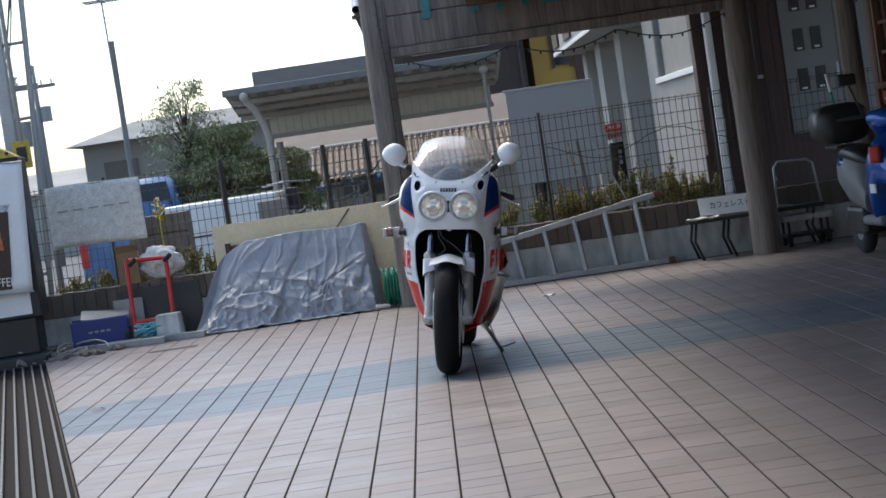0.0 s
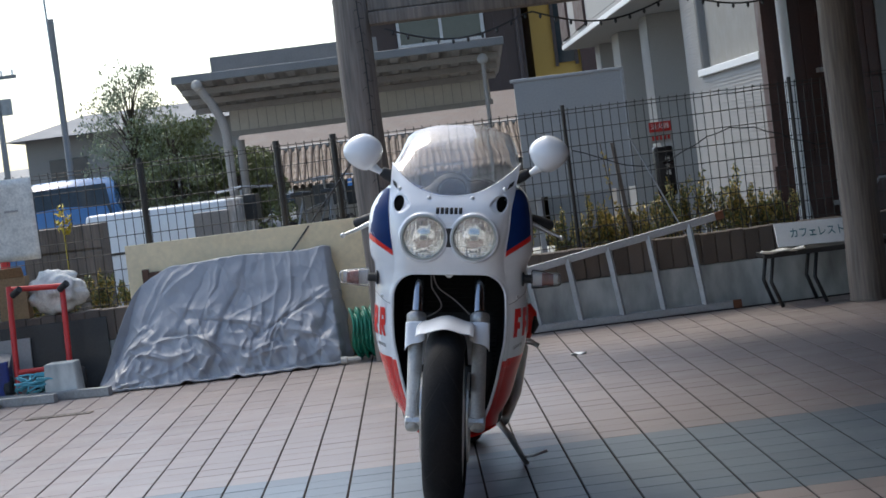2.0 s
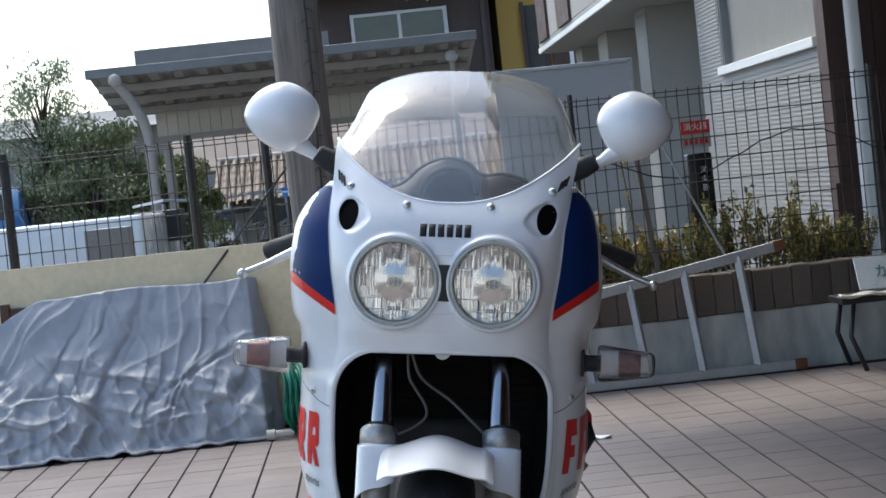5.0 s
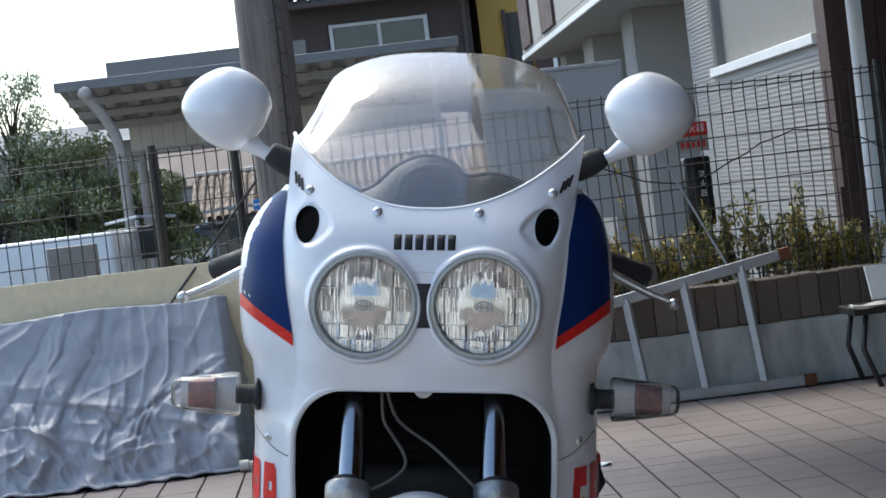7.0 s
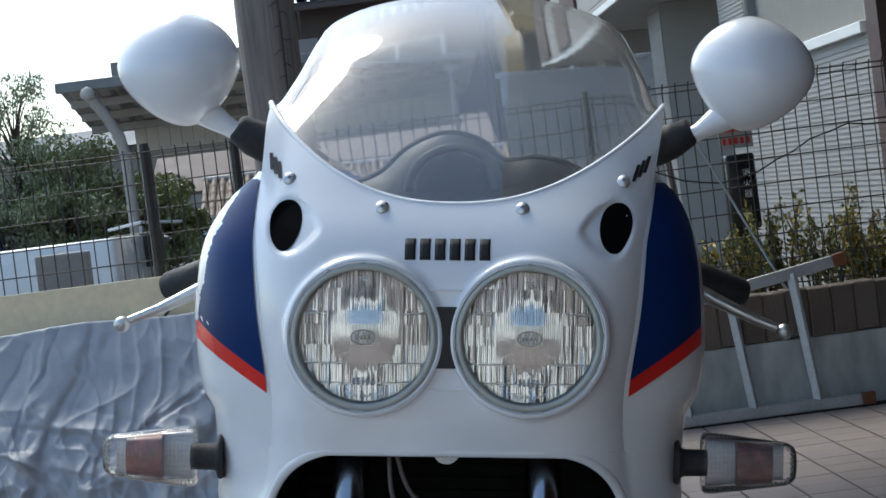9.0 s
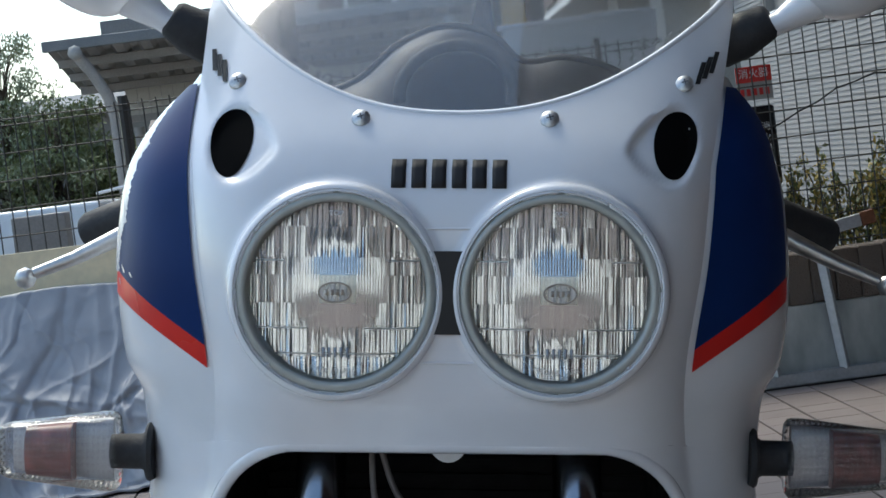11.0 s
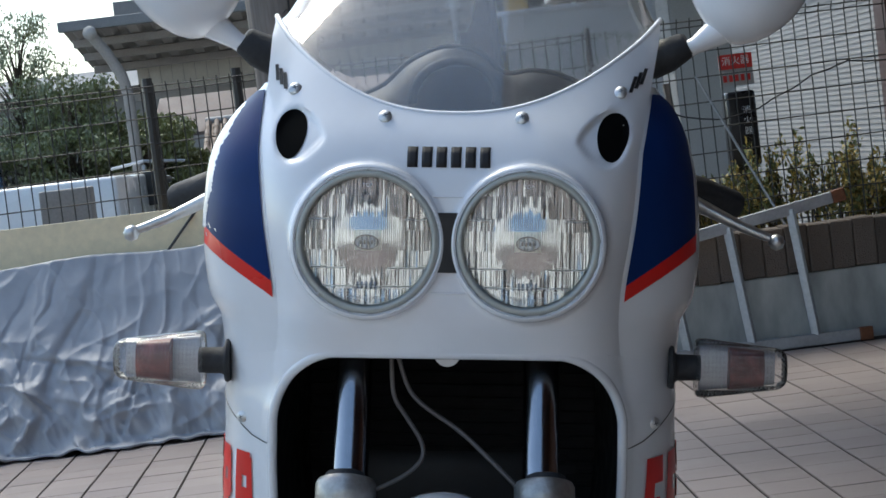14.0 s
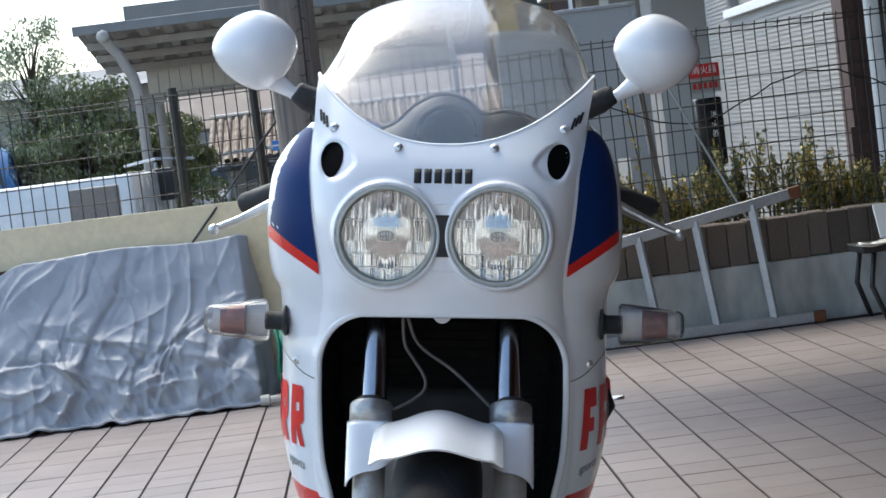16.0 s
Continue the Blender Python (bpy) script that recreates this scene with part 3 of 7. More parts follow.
# extinguisher box with red notice on the fence
ext = thing("extinguisher_box", sized(0.8, 1.595, 6.3), "black plastic extinguisher box below a red notice", "extinguisher box")
part("case", newbox(-0.075, 0.075, -0.06, 0.08, 0.84, 1.22, 0.016, seg=3), paint("glossy_black_plastic", (0.014, 0.013, 0.014), 0.3, var=0.2), ext, smooth=True, angle=40)
part("stand", newbox(-0.05, 0.05, -0.03, 0.05, 0.44, 0.84), M_black, ext)
n = part("notice", newbox(-0.085, 0.085, -0.02, -0.012, 1.25, 1.41), M_cream, ext, "red and white notice")
part("header", newbox(-0.085, 0.085, -0.0235, -0.0205, 1.335, 1.41), M_red, n, "red header of the notice")
words("lettering", "消火器", 0.048, pose(0, -0.0245, 1.374, 90, 0, 0), M_white, n, 0.0006, width=0.14)
for k in range(5):
    part("bar", newbox(-0.07 + 0.03 * k, -0.052 + 0.03 * k, -0.0225, -0.0205, 1.272, 1.305), M_red, n)
for k, ch in enumerate("消火器"):
    words("lettering", ch, 0.042, pose(0.022, -0.0615, 1.12 - 0.052 * k, 90, 0, 0), M_white, ext, 0.0006, width=0.04)

# grey panel on posts
pan = thing("notice_board", sized(0.8, 0.085, 9.0, -0.03), "large blank grey notice board with pale edge on posts", "board")
part("panel", newbox(1.02, 2.03, 0, 0.04, 0.9, 2.0), M_board, pan)
part("edge", newbox(0.99, 2.06, -0.01, 0.05, 2.0, 2.03, 0.004), M_alu, pan)
part("edge", newbox(2.03, 2.06, -0.01, 0.05, 0.9, 2.0, 0.004), M_alu, pan)
for x in (1.1, 1.9):
    part("post", newbox(x, x + 0.05, 0.045, 0.1, -0.6, 1.95), M_alu, pan)

# carport
cp = thing("carport", sized(0.82, 0.07, 14), "grey-brown steel carport with ribbed roof", "carport")
part("front_beam", newbox(-2.80, 1.32, -0.05, 0.06, 2.62, 2.72, 0.01), M_carport_beam, cp)
bm = bmesh.new()
nu = 96
def cpz(y):
    return 2.655 - 0.150 * y
rib = lambda i: 0.045 if i % 6 in (0, 1, 2) else 0.0
sheet(bm, lambda u, v: (-2.80 + 4.12 * u, 2.1 * v, cpz(2.1 * v) + rib(round(u * nu))), nu, 6)
part("roof", thicken(bm, 0.01), M_carport, cp)
for y in (0.45, 1.1, 1.75):
    part("cross_beam", newbox(-2.74, 1.26, y, y + 0.09, cpz(y) - 0.10, cpz(y) - 0.02, 0.006), M_carport, cp)
for k in range(28):
    part("back_sheet", newbox(-2.325 + 0.125 * k, -2.207 + 0.125 * k, 2.06, 2.09, 2.03, 2.33), M_carport_back, cp)
part("back_panel", newbox(-2.33, 1.18, 2.095, 2.11, 2.03, 2.33), M_carport, cp)
part("back_beam", newbox(-2.48, 1.2, 2.03, 2.11, 1.96, 2.03), M_carport, cp)
for x, d in ((-2.22, -1), (1.04, 1)):
    if d > 0:
        part("lamp_pole", tube(bmesh.new(), [(x, 0.1, -0.62), (x, 0.1, 2.44)], 0.026, 10), M_carport, cp, smooth=True, angle=60)
        part("lamp", lathe(bmesh.new(), [(0, -0.07), (0.06, -0.04), (0.07, 0), (0.05, 0.05), (0, 0.07)], Matrix.Translation((x, 0.1, 2.48)), 14), M_cream, cp, "pale round lamp", True)
        continue
    pts = [(x, 0.1, -0.62), (x, 0.1, 1.6), (x, 0.1, 1.95), (x + d * 0.04, 0.08, 2.15), (x + d * 0.15, 0.04, 2.38), (x + d * 0.3, 0, 2.6)]
    part("pillar", tube(bmesh.new(), pts, 0.055, 12), M_carport, cp, smooth=True, angle=60)
    part("lamp", lathe(bmesh.new(), [(0, -0.07), (0.06, -0.04), (0.07, 0), (0.05, 0.05), (0, 0.07)], Matrix.Translation((x + d * 0.27, -0.1, 2.58)), 14), M_cream, cp, "pale round knob", True)
    part("pillar", tube(bmesh.new(), [(x, 2.0, -0.62), (x, 2.0, 1.9)], 0.055, 10), M_carport, cp, smooth=True, angle=60)
part("ridge_cap", newbox(-2.5, -0.25, 2.12, 2.2, 2.3, 3.05), M_carport_beam, cp)

# dark brown house with silver tiles
hs = thing("brown_house", sized(0.93, 0, 24, -0.66), "dark brown clad house with silver roof tiles", "house")
part("wall", newbox(-0.45, 2.2, 0, 5, -0.05, 4.6), M_house_brown, hs)
for k in range(17):
    part("batten", newbox(-0.52 + 0.15 * k, -0.49 + 0.15 * k, -0.02, 0, 0, 4.6), M_house_brown, hs)
w = part("window", newbox(0.17, 1.53, -0.05, -0.021, 3.8, 4.28), M_darkglass, hs)
for a in ((0.13, 0.18, 3.76, 4.32), (0.83, 0.88, 3.76, 4.32), (1.51, 1.57, 3.76, 4.32)):
    part("frame", newbox(a[0], a[1], -0.09, -0.05, a[2], a[3]), M_alu, w)
for z in (3.76, 4.27):
    part("frame", newbox(0.18, 1.51, -0.088, -0.05, z, z + 0.045), M_alu, w)
rf = part("roof", newbox(-0.8, 2.5, -0.45, 5.4, 4.6, 4.68), M_house_brown, hs)
bm = lathe(bmesh.new(), [(0.085, 0), (0.085, 0.9), (0.0, 0.9)], pose(0, 0, 0, -70, 0, 0), 10)
tile0 = part("roof_tile", bm, M_rooftile, rf, smooth=True, angle=50)
tile0.location = (-0.75, -0.5, 4.72)
for r in range(4):
    for i in range(19):
        if r or i:
            t = new("roof_tile", tile0.data)
            t.parent, t.location = rf, (-0.75 + 0.18 * i, -0.5 + 0.55 * r, 4.72 + 0.2 * r)
part("gutter", newbox(-0.85, 2.55, -0.56, -0.47, 4.55, 4.63, 0.02), M_house_brown, hs)
part("downpipe", tube(bmesh.new(), [(2.1, -0.08, 4.55), (2.1, -0.08, 0)], 0.04, 8), M_house_brown, hs)
oh = thing("ochre_house", pose(0, 24.6, GROUND), "ochre rendered house wall with a narrow window", "house")
part("wall", newbox(2.2, 5.6, 0, 4, -0.05, 7.5), M_ochre, oh)
w = part("window", newbox(2.58, 2.84, -0.04, 0, 2.85, 3.8), M_darkglass, oh)
part("frame", newbox(2.53, 2.58, -0.06, 0, 2.8, 3.85), M_house_brown, w)
part("frame", newbox(2.84, 2.89, -0.06, 0, 2.8, 3.85), M_house_brown, w)
part("roof", newbox(2.0, 5.8, -0.3, 4.2, 7.5, 7.65), M_house_brown, oh)
part("plinth_wall", newbox(2.15, 5.6, -0.06, -0.004, -0.05, 2.1), M_farwall, oh, "grey-beige lower wall")
for x0, x1, mat in ((2.93, 3.16, M_brownwall), (3.165, 3.22, M_white), (3.225, 3.60, M_brownwall), (3.605, 5.6, M_farwall)):
    part("side_panel", newbox(x0, x1, -0.09, -0.004, 2.103, 7.5), mat, oh)

# low house with clay tiles behind the carport
th = thing("clay_roof_house", sized(0.75, -0.1, 17.8, -0.25), "low pale house with brown clay tile roof", "house")
part("wall", newbox(-1.7, 2.2, 0, 4, -0.4, 1.62), M_cream, th)
rf = part("roof", sheet(bmesh.new(), lambda u, v: (-1.9 + 4.3 * u, -0.5 + 1.6 * v, 1.6 + 0.62 * v), 1, 1), M_orange_roof, th)
bm = lathe(bmesh.new(), [(0.046, 0), (0.038, 0.30)], pose(0, 0, 0, -68.7, 0, 0), 8)
t0 = part("roof_tile", bm, M_orange_roof, rf, smooth=True)
for r in range(6):
    for i in range(37):
        t = t0 if r == i == 0 else new("roof_tile", t0.data)
        t.parent, t.location = rf, (-1.86 + 0.116 * i, -0.5 + 0.265 * r, 1.61 + 0.1035 * r)

ridge = part("ridge_cap", tube(bmesh.new(), [(-1.9, 1.12, 2.24), (2.4, 1.12, 2.24)], 0.055, 8), M_cream, rf, "pale mortar ridge", True, 50)
part("upper_roof", thicken(sheet(bmesh.new(), lambda u, v: (-2.7 + 5.0 * u, 1.3 + 2.4 * v, 2.12 + 0.75 * v), 4, 4), 0.05), M_farroof_brown, th, "dull brown upper roof")
part("upper_wall", newbox(-1.6, 2.0, 2.4, 4.0, 1.62, 2.35), M_cream, th)

# far house with hipped roof and antenna
fh = thing("hipped_house", sized(0.83, -5.5, 24, -0.35), "pale two-storey house with grey hipped roof", "house")
part("wall", newbox(-0.3, 4.4, 0.2, 5, -0.2, 3.05), M_farwall, fh)
bm = bmesh.new()
vs = [bm.verts.new(c) for c in ((-0.6, -0.3, 3.0), (4.7, -0.3, 3.0), (4.7, 5.5, 3.0), (-0.6, 5.5, 3.0), (0.5, 2.4, 3.45), (3.4, 2.4, 3.45))]
for f in ((0, 1, 5, 4), (1, 2, 5), (2, 3, 4, 5), (3, 0, 4), (3, 2, 1, 0)):
    bm.faces.new([vs[i] for i in f])
part("roof", bm, M_farroof, fh)
for x in (0.1, 1.6):
    part("window", newbox(x, x + 0.7, 0.17, 0.2, 1.7, 2.6), M_darkglass, fh)

# ---- things on the forecourt ----
# tarpaulin over a garden bench
crease_rnd = random.Random(12)
CREASES = []
for k in range(17):  # long folds that hang from the backrest
    cx = -1.85 + 0.08 * k + crease_rnd.uniform(-0.05, 0.05)
    CREASES.append((cx + 0.10, 0.20 + 0.1 * crease_rnd.random(), cx - crease_rnd.uniform(0.0, 0.18), crease_rnd.uniform(0.4, 0.95), crease_rnd.choice((1, -1, -1)) * crease_rnd.uniform(0.008, 0.024), crease_rnd.uniform(0.014, 0.05)))
for k in range(60):  # short crumples over the seat's edge and along the hem
    cx, cs = crease_rnd.uniform(-2.1, -0.5), crease_rnd.uniform(0.48, 0.99)
    an, le = crease_rnd.uniform(-1.3, 1.3), crease_rnd.uniform(0.08, 0.24)
    CREASES.append((cx - le * math.sin(an), cs - 0.5 * le * math.cos(an), cx + le * math.sin(an), cs + 0.5 * le * math.cos(an), crease_rnd.choice((1, 1, -1)) * crease_rnd.uniform(0.008, 0.030), crease_rnd.uniform(0.015, 0.05)))


def fold(x, s):
    """Creases of the cloth, by place along and down: each a rounded ridge, steep on one side and slack on the other."""
    warp = noise.noise(Vector((x * 3.2, s * 3.0, 1)))
    h = 0.030 * noise.noise(Vector((x * 2.4, s * 2.0, 3.1)))
    fine = noise.noise(Vector((x * 9 + s * 5, s * 5 - x * 2, 7.7)))
    h += 0.022 * (1 - abs(fine) * 2.2) * max(0.16, s - 0.34) * 1.6
    fine = noise.noise(Vector((x * 20 - s * 8, s * 9, 2.7)))
    h += 0.011 * (1 - abs(fine) * 2) * max(0.14, s - 0.4) * 2
    d = noise.voronoi(Vector((x * 6.5 + s * 2 + 0.3 * warp, s * 5 - x * 1.5, 2.2)))[0]
    h += 0.030 * (min(0.8, d[1] - d[0]) - 0.3) * max(0.12, s - 0.35) * 1.5
    wx = x + 0.085 * warp + 0.02 * noise.noise(Vector((x * 11, s * 9, 4)))
    for ax, as_, bx, bs, amp, wide in CREASES:
        ex, es = bx - ax, bs - as_
        le = math.hypot(ex, es)
        px, ps = wx - ax, s - as_
        t = (px * ex + ps * es) / le / le
        if -0.25 < t < 1.25:
            d = (px * es - ps * ex) / le
            w = wide * (0.35 if d < 0 else 1.0)
            k = math.exp(-(abs(d) / w) ** 1.5) if abs(d) < 4 * w else 0.0
            h += amp * k * min(1.0, max(0.0, (t + 0.25) / 0.5)) * min(1.0, max(0.0, (1.25 - t) / 0.5))
    return h


left_top = curve_of([(-2.26, 0.02), (-2.20, 0.16), (-2.06, 0.56), (-1.95, 0.80), (-1.80, 0.93), (-1.67, 1.0), (-1.3, 1.0), (-0.4, 1.0)])


def tarp_pt(u, v):
    x = -2.24 + 1.74 * u
    k_end = max(0.0, (u - 0.945) / 0.055)
    x = min(x, -2.24 + 1.74 * 0.945)
    top = 0.765 + 0.008 * math.sin(u * 13) + 0.012 * max(0, (u - 0.88) / 0.12)
    lt = min(1.0, left_top(x))
    # v: back hem, over the backrest, down the back, the seat and the front, out along the floor
    prof = ((0, 6.945, 0.25), (0.12, 6.94, 0.7), (0.19, 6.925, 1.06), (0.22, 6.86, 1.06), (0.45, 6.725, 0.70), (0.60, 6.63, 0.50), (0.74, 6.555, 0.32), (0.88, 6.475, 0.10), (0.94, 6.44, 0.025), (1.0, 6.37, 0.012))
    i = max(k for k in range(len(prof) - 1) if prof[k][0] <= v)
    a, b = prof[i], prof[i + 1]
    t = (v - a[0]) / (b[0] - a[0])
    y, zf = a[1] + (b[1] - a[1]) * t, a[2] + (b[2] - a[2]) * t
    z = zf * top * lt if zf > 0.02 else 0.012
    y = min(y, 6.95 - 0.42 * (1 - lt) ** 0.8)
    f = fold(x, v) * (0.35 + 0.65 * min(1, lt * 2))
    crease = 1 - abs(noise.noise(Vector((x * 3.1 + z * 2.0, z * 3.4 - x * 0.8, 7.0)))) * 2.2
    crease += 0.25 * (1 - abs(noise.noise(Vector((x * 6.5 - z * 3.0, z * 7.0, 3.0)))) * 2.2)
    f *= 0.55 + 0.45 * min(1.0, max(0.0, (v - 0.45) / 0.3))
    low_part = min(1.0, max(0.0, (v - 0.40) / 0.25))
    f += 0.012 * low_part * (0.55 - 2.0 * abs(noise.noise(Vector((x * 5.2 - z * 2.2, z * 5.0 + x * 1.2, 9.0)))))
    # long thin creases: upright ones, then slanting ones
    r1 = 1 - abs(noise.noise(Vector((x * 5.5 + z * 2.4 + 0.5 * crease, z * 1.3, 5.0))))
    r2 = 1 - abs(noise.noise(Vector((x * 3.0 - z * 6.0, z * 2.6 + x * 2.2, 11.0))))
    f += 0.018 * r1 ** 9 * (0.35 + 0.65 * low_part) + 0.018 * r2 ** 10 * (0.15 + 0.85 * low_part)
    f += 0.006 * crease * min(1.0, lt * 1.5) * (1 if v > 0.3 else max(0.0, (v - 0.2) / 0.1))
    hem = max(0, v - 0.86) / 0.14
    out = 1.0 if v > 0.2 else v / 0.2
    y -= out * f * (1 - 0.3 * hem) + hem * (0.09 * noise.noise(Vector((x * 2.6, 4, 0))) + 0.05 * noise.noise(Vector((x * 8, 1, 0))))
    z += out * 0.30 * f * (1 - hem) + hem * 0.05 * max(0, noise.noise(Vector((x * 9, 2, 0))))
    # the end face falls straight down and turns back
    if u > 0.90:
        x += 0.055 * (1 - z / 0.77) * min(1, (u - 0.90) / 0.045)
    if k_end:
        y += (6.90 - y) * k_end
        q = fold(0.3 + y, v * 0.9 + 0.3)
        x += 0.05 * math.sin(k_end * math.pi / 2) + 1.3 * q * k_end * (1 - 0.4 * k_end)
        z -= 0.03 * k_end * (v < 0.5)
    return x, y, max(0.008, z)


tarp = thing("tarpaulin", sized(0.81, -0.025, 0.02), "crumpled silver-grey tarpaulin draped over a garden bench", "tarpaulin")
part("cloth", thicken(sheet(bmesh.new(), tarp_pt, 280, 170), 0.002), M_tarp, tarp, smooth=True)
part("hem", tube(bmesh.new(), [Vector(tarp_pt(float(u), 0.995)) + Vector((0, 0, 0.004)) for u in np.linspace(0.02, 0.945, 120)], 0.006, 6), M_tarp, tarp, smooth=True)
for k in range(6):
    q = Vector(tarp_pt(0.18 + 0.14 * k, 0.97)) + Vector((0, -0.004, 0.008))
    part("eyelet", lathe(bmesh.new(), [(0.008, 0), (0.013, 0.003), (0.016, 0)], Matrix.Translation(q) @ pose(0, 0, 0, 40, 0, 0), 14), M_alu, tarp, "metal eyelet")
bench = thing("garden_bench", sized(0.81, -0.025, 0.02), "dark timber garden bench under the tarpaulin", "bench")
for x in (-1.90, -0.66):
    part("leg", newbox(x, x + 0.05, 6.885, 6.93, 0, 0.80, 0.006), M_wood_dark, bench)
for x in (-1.72, -0.70):
    part("leg", newbox(x, x + 0.05, 6.66, 6.70, 0, 0.28, 0.006), M_wood_dark, bench)
for z in (0.50, 0.70):
    part("slat", newbox(-1.90, -0.62, 6.895, 6.915, z, z + 0.075, 0.005), M_wood_dark, bench)
part("seat", newbox(-1.74, -0.66, 6.66, 6.885, 0.28, 0.32, 0.005), M_wood_dark, bench)

ybd = thing("leaning_board", sized(0.81, 0, 5.648), "large pale yellow board standing against the wall", "board")
part("sheet", newbox(-2.04, -0.33, -0.008, 0.008, 0.02, 0.98, 0.003, pose(0, 0, 0, -1.5, 0, 0)), M_yellow, ybd)
stick = thing("stick", sized(0.81, 0.12, 0.0), "thin dark stick leaning on the fence", "stick")
part("rod", tube(bmesh.new(), [(-1.32, 6.86, 0.43), (-1.02, 6.9, 0.78), (-0.4, 7.28, 1.50)], 0.007, 6), M_fence, stick)
stick = thing("stay_wire", pose(0, 0, 0), "thin grey stay wire across the fence", "wire")
part("wire", tube(bmesh.new(), [(1.36, 5.9, 1.05), (1.58, 5.62, 0.46)], 0.005, 6), M_kerb, stick)
stick = thing("pole_brace", pose(0, 0, 0), "thin brown brace behind the fence", "brace")
part("bar", newbox(-0.012, 0.012, -0.012, 0.012, 0, 0.72, 0.0, pose(1.33, 6.05, 0.32, 0, -5, 0)), M_wood_post, stick)

# aluminium ladder lying on its side along the wall
lad = thing("ladder", pose(0, 5.60, 0), "aluminium ladder lying on its side along the wall", "ladder")
r0, r1 = Vector((0.40, 0, 0.325)), Vector((1.76, 0, 0.54))
b0, b1 = Vector((0.40, -0.03, 0.026)), Vector((1.80, -0.03, 0.026))
def bar(p, q, w, d, mat, parent, name, label=""):
    v = q - p
    m = Matrix.Translation(p) @ v.to_track_quat("X", "Z").to_matrix().to_4x4()
    return part(name, newbox(0, v.length, -d, d, -w, w, 0.004, m), mat, parent, label)
for a, b in ((r0, r1), (b0, b1)):
    bar(a, b, 0.022, 0.011, M_alu, lad, "rail")
    e = bar(b, b + (b - a).normalized() * 0.05, 0.024, 0.013, M_wood_red, lad, "end_cap", "worn reddish end cap")
for k in range(5):
    x = 0.68 + 0.24 * k
    zt = r0.z + (x - 0.04 - r0.x) / (r1.x - r0.x) * (r1.z - r0.z)
    bar(Vector((x - 0.04, 0, zt)), Vector((x, -0.03, 0.04)), 0.016, 0.012, M_alu, lad, "rung")

# green hose on the floor beside the bench
hose = thing("garden_hose", sized(0.82, -0.33, 5.30, 0.0), "coiled green garden hose standing on the floor", "hose")
bm = bmesh.new()
pts = []
for i in range(420):
    a = i / 24 * 2 * math.pi
    k = i / 420
    pts.append((-0.07 + 0.16 * k + 0.01 * math.sin(a * 3), (0.11 + 0.015 * math.sin(i * 0.7)) * math.cos(a), 0.19 + (0.155 + 0.02 * math.sin(i * 0.31)) * math.sin(a)))
tube(bm, pts, 0.0085, 7)
part("coil", bm, M_green, hose, smooth=True)
con = thing("hose_nozzle", sized(0.85, -0.47, 5.17, 0.024), "pale plastic hose nozzle lying on the floor", "nozzle")
part("barrel", tube(bmesh.new(), [(0, 0, 0), (0.04, 0.0, 0), (0.045, 0, 0), (0.11, 0.0, 0), (0.13, 0, -0.004)], [0.024, 0.026, 0.019, 0.018, 0.010], 14), M_carport_back, con, smooth=True, angle=40)

# odds and ends against the wall
crate = thing("crate", sized(0.75, -2.58, 5.47, 0, 0, 0, 8), "dark blue plastic crate with an open top", "crate")
bm = newbox(-0.29, 0.29, -0.18, 0.18, 0.0, 0.32, 0.02)
top = [f for f in bm.faces if f.normal.z > 0.9 and f.calc_center_median().z > 0.31]
r = bmesh.ops.inset_region(bm, faces=top, thickness=0.03)
bmesh.ops.translate(bm, verts=list({v for f in top for v in f.verts}), vec=(0, 0, -0.2))
part("tub", bm, M_bluebox, crate)
part("lid_sheet", newbox(-0.26, 0.22, -0.15, 0.15, 0.30, 0.31, 0, pose(0.05, 0.05, 0.04, 14, 6, 0)), M_kerb, crate)
for k in range(4):
    part("print_bar", newbox(-0.12 + 0.06 * k, -0.08 + 0.06 * k, -0.183, -0.18, 0.18, 0.20), M_kerb, crate)
trol = thing("hand_trolley", sized(0.81, -2.15, 5.42, 0, 0, 0, 4), "red tubular hand trolley with blue rope", "trolley")
for a, b in (((-0.2, -0.02, 0.06), (-0.2, 0.17, 0.8)), ((0.17, -0.02, 0.06), (0.17, 0.17, 0.76)), ((-0.2, 0.17, 0.78), (0.17, 0.17, 0.76)), ((-0.2, 0.02, 0.2), (0.17, 0.02, 0.2))):
    part("tube", tube(bmesh.new(), [a, b], 0.021, 10), M_red, trol, smooth=True, angle=50)
for x in (-0.17, 0.16):
    part("hand_grip", tube(bmesh.new(), [(x, 0.1, 0.74), (x + 0.06, 0.04, 0.78)], 0.024, 10), M_rubber, trol)
part("wheel", lathe(bmesh.new(), [(0, -0.03), (0.08, -0.03), (0.095, -0.015), (0.095, 0.015), (0.08, 0.03), (0, 0.03)], pose(-0.27, 0.03, 0.097, 0, 90, 0), 20), M_rubber, trol, "", True, 40)
part("wheel", lathe(bmesh.new(), [(0, -0.03), (0.08, -0.03), (0.095, -0.015), (0.095, 0.015), (0.08, 0.03), (0, 0.03)], pose(0.24, 0.03, 0.097, 0, 90, 0), 20), M_rubber, trol, "", True, 40)
rope = thing("rope", sized(0.81, -2.16, 5.28, 0.016), "heap of pale blue rope on the floor", "rope")
bm = bmesh.new()
rr = random.Random(7)
tube(bm, [(0.13 * math.sin(i * 0.41) + 0.05 * math.sin(i * 1.13), 0.06 * math.cos(i * 0.37), 0.02 + 0.10 * abs(math.sin(i * 0.29)) + 0.05 * math.sin(i * 0.11) ** 2) for i in range(110)], 0.008, 6)
part("strand", bm, M_rope, rope, smooth=True)
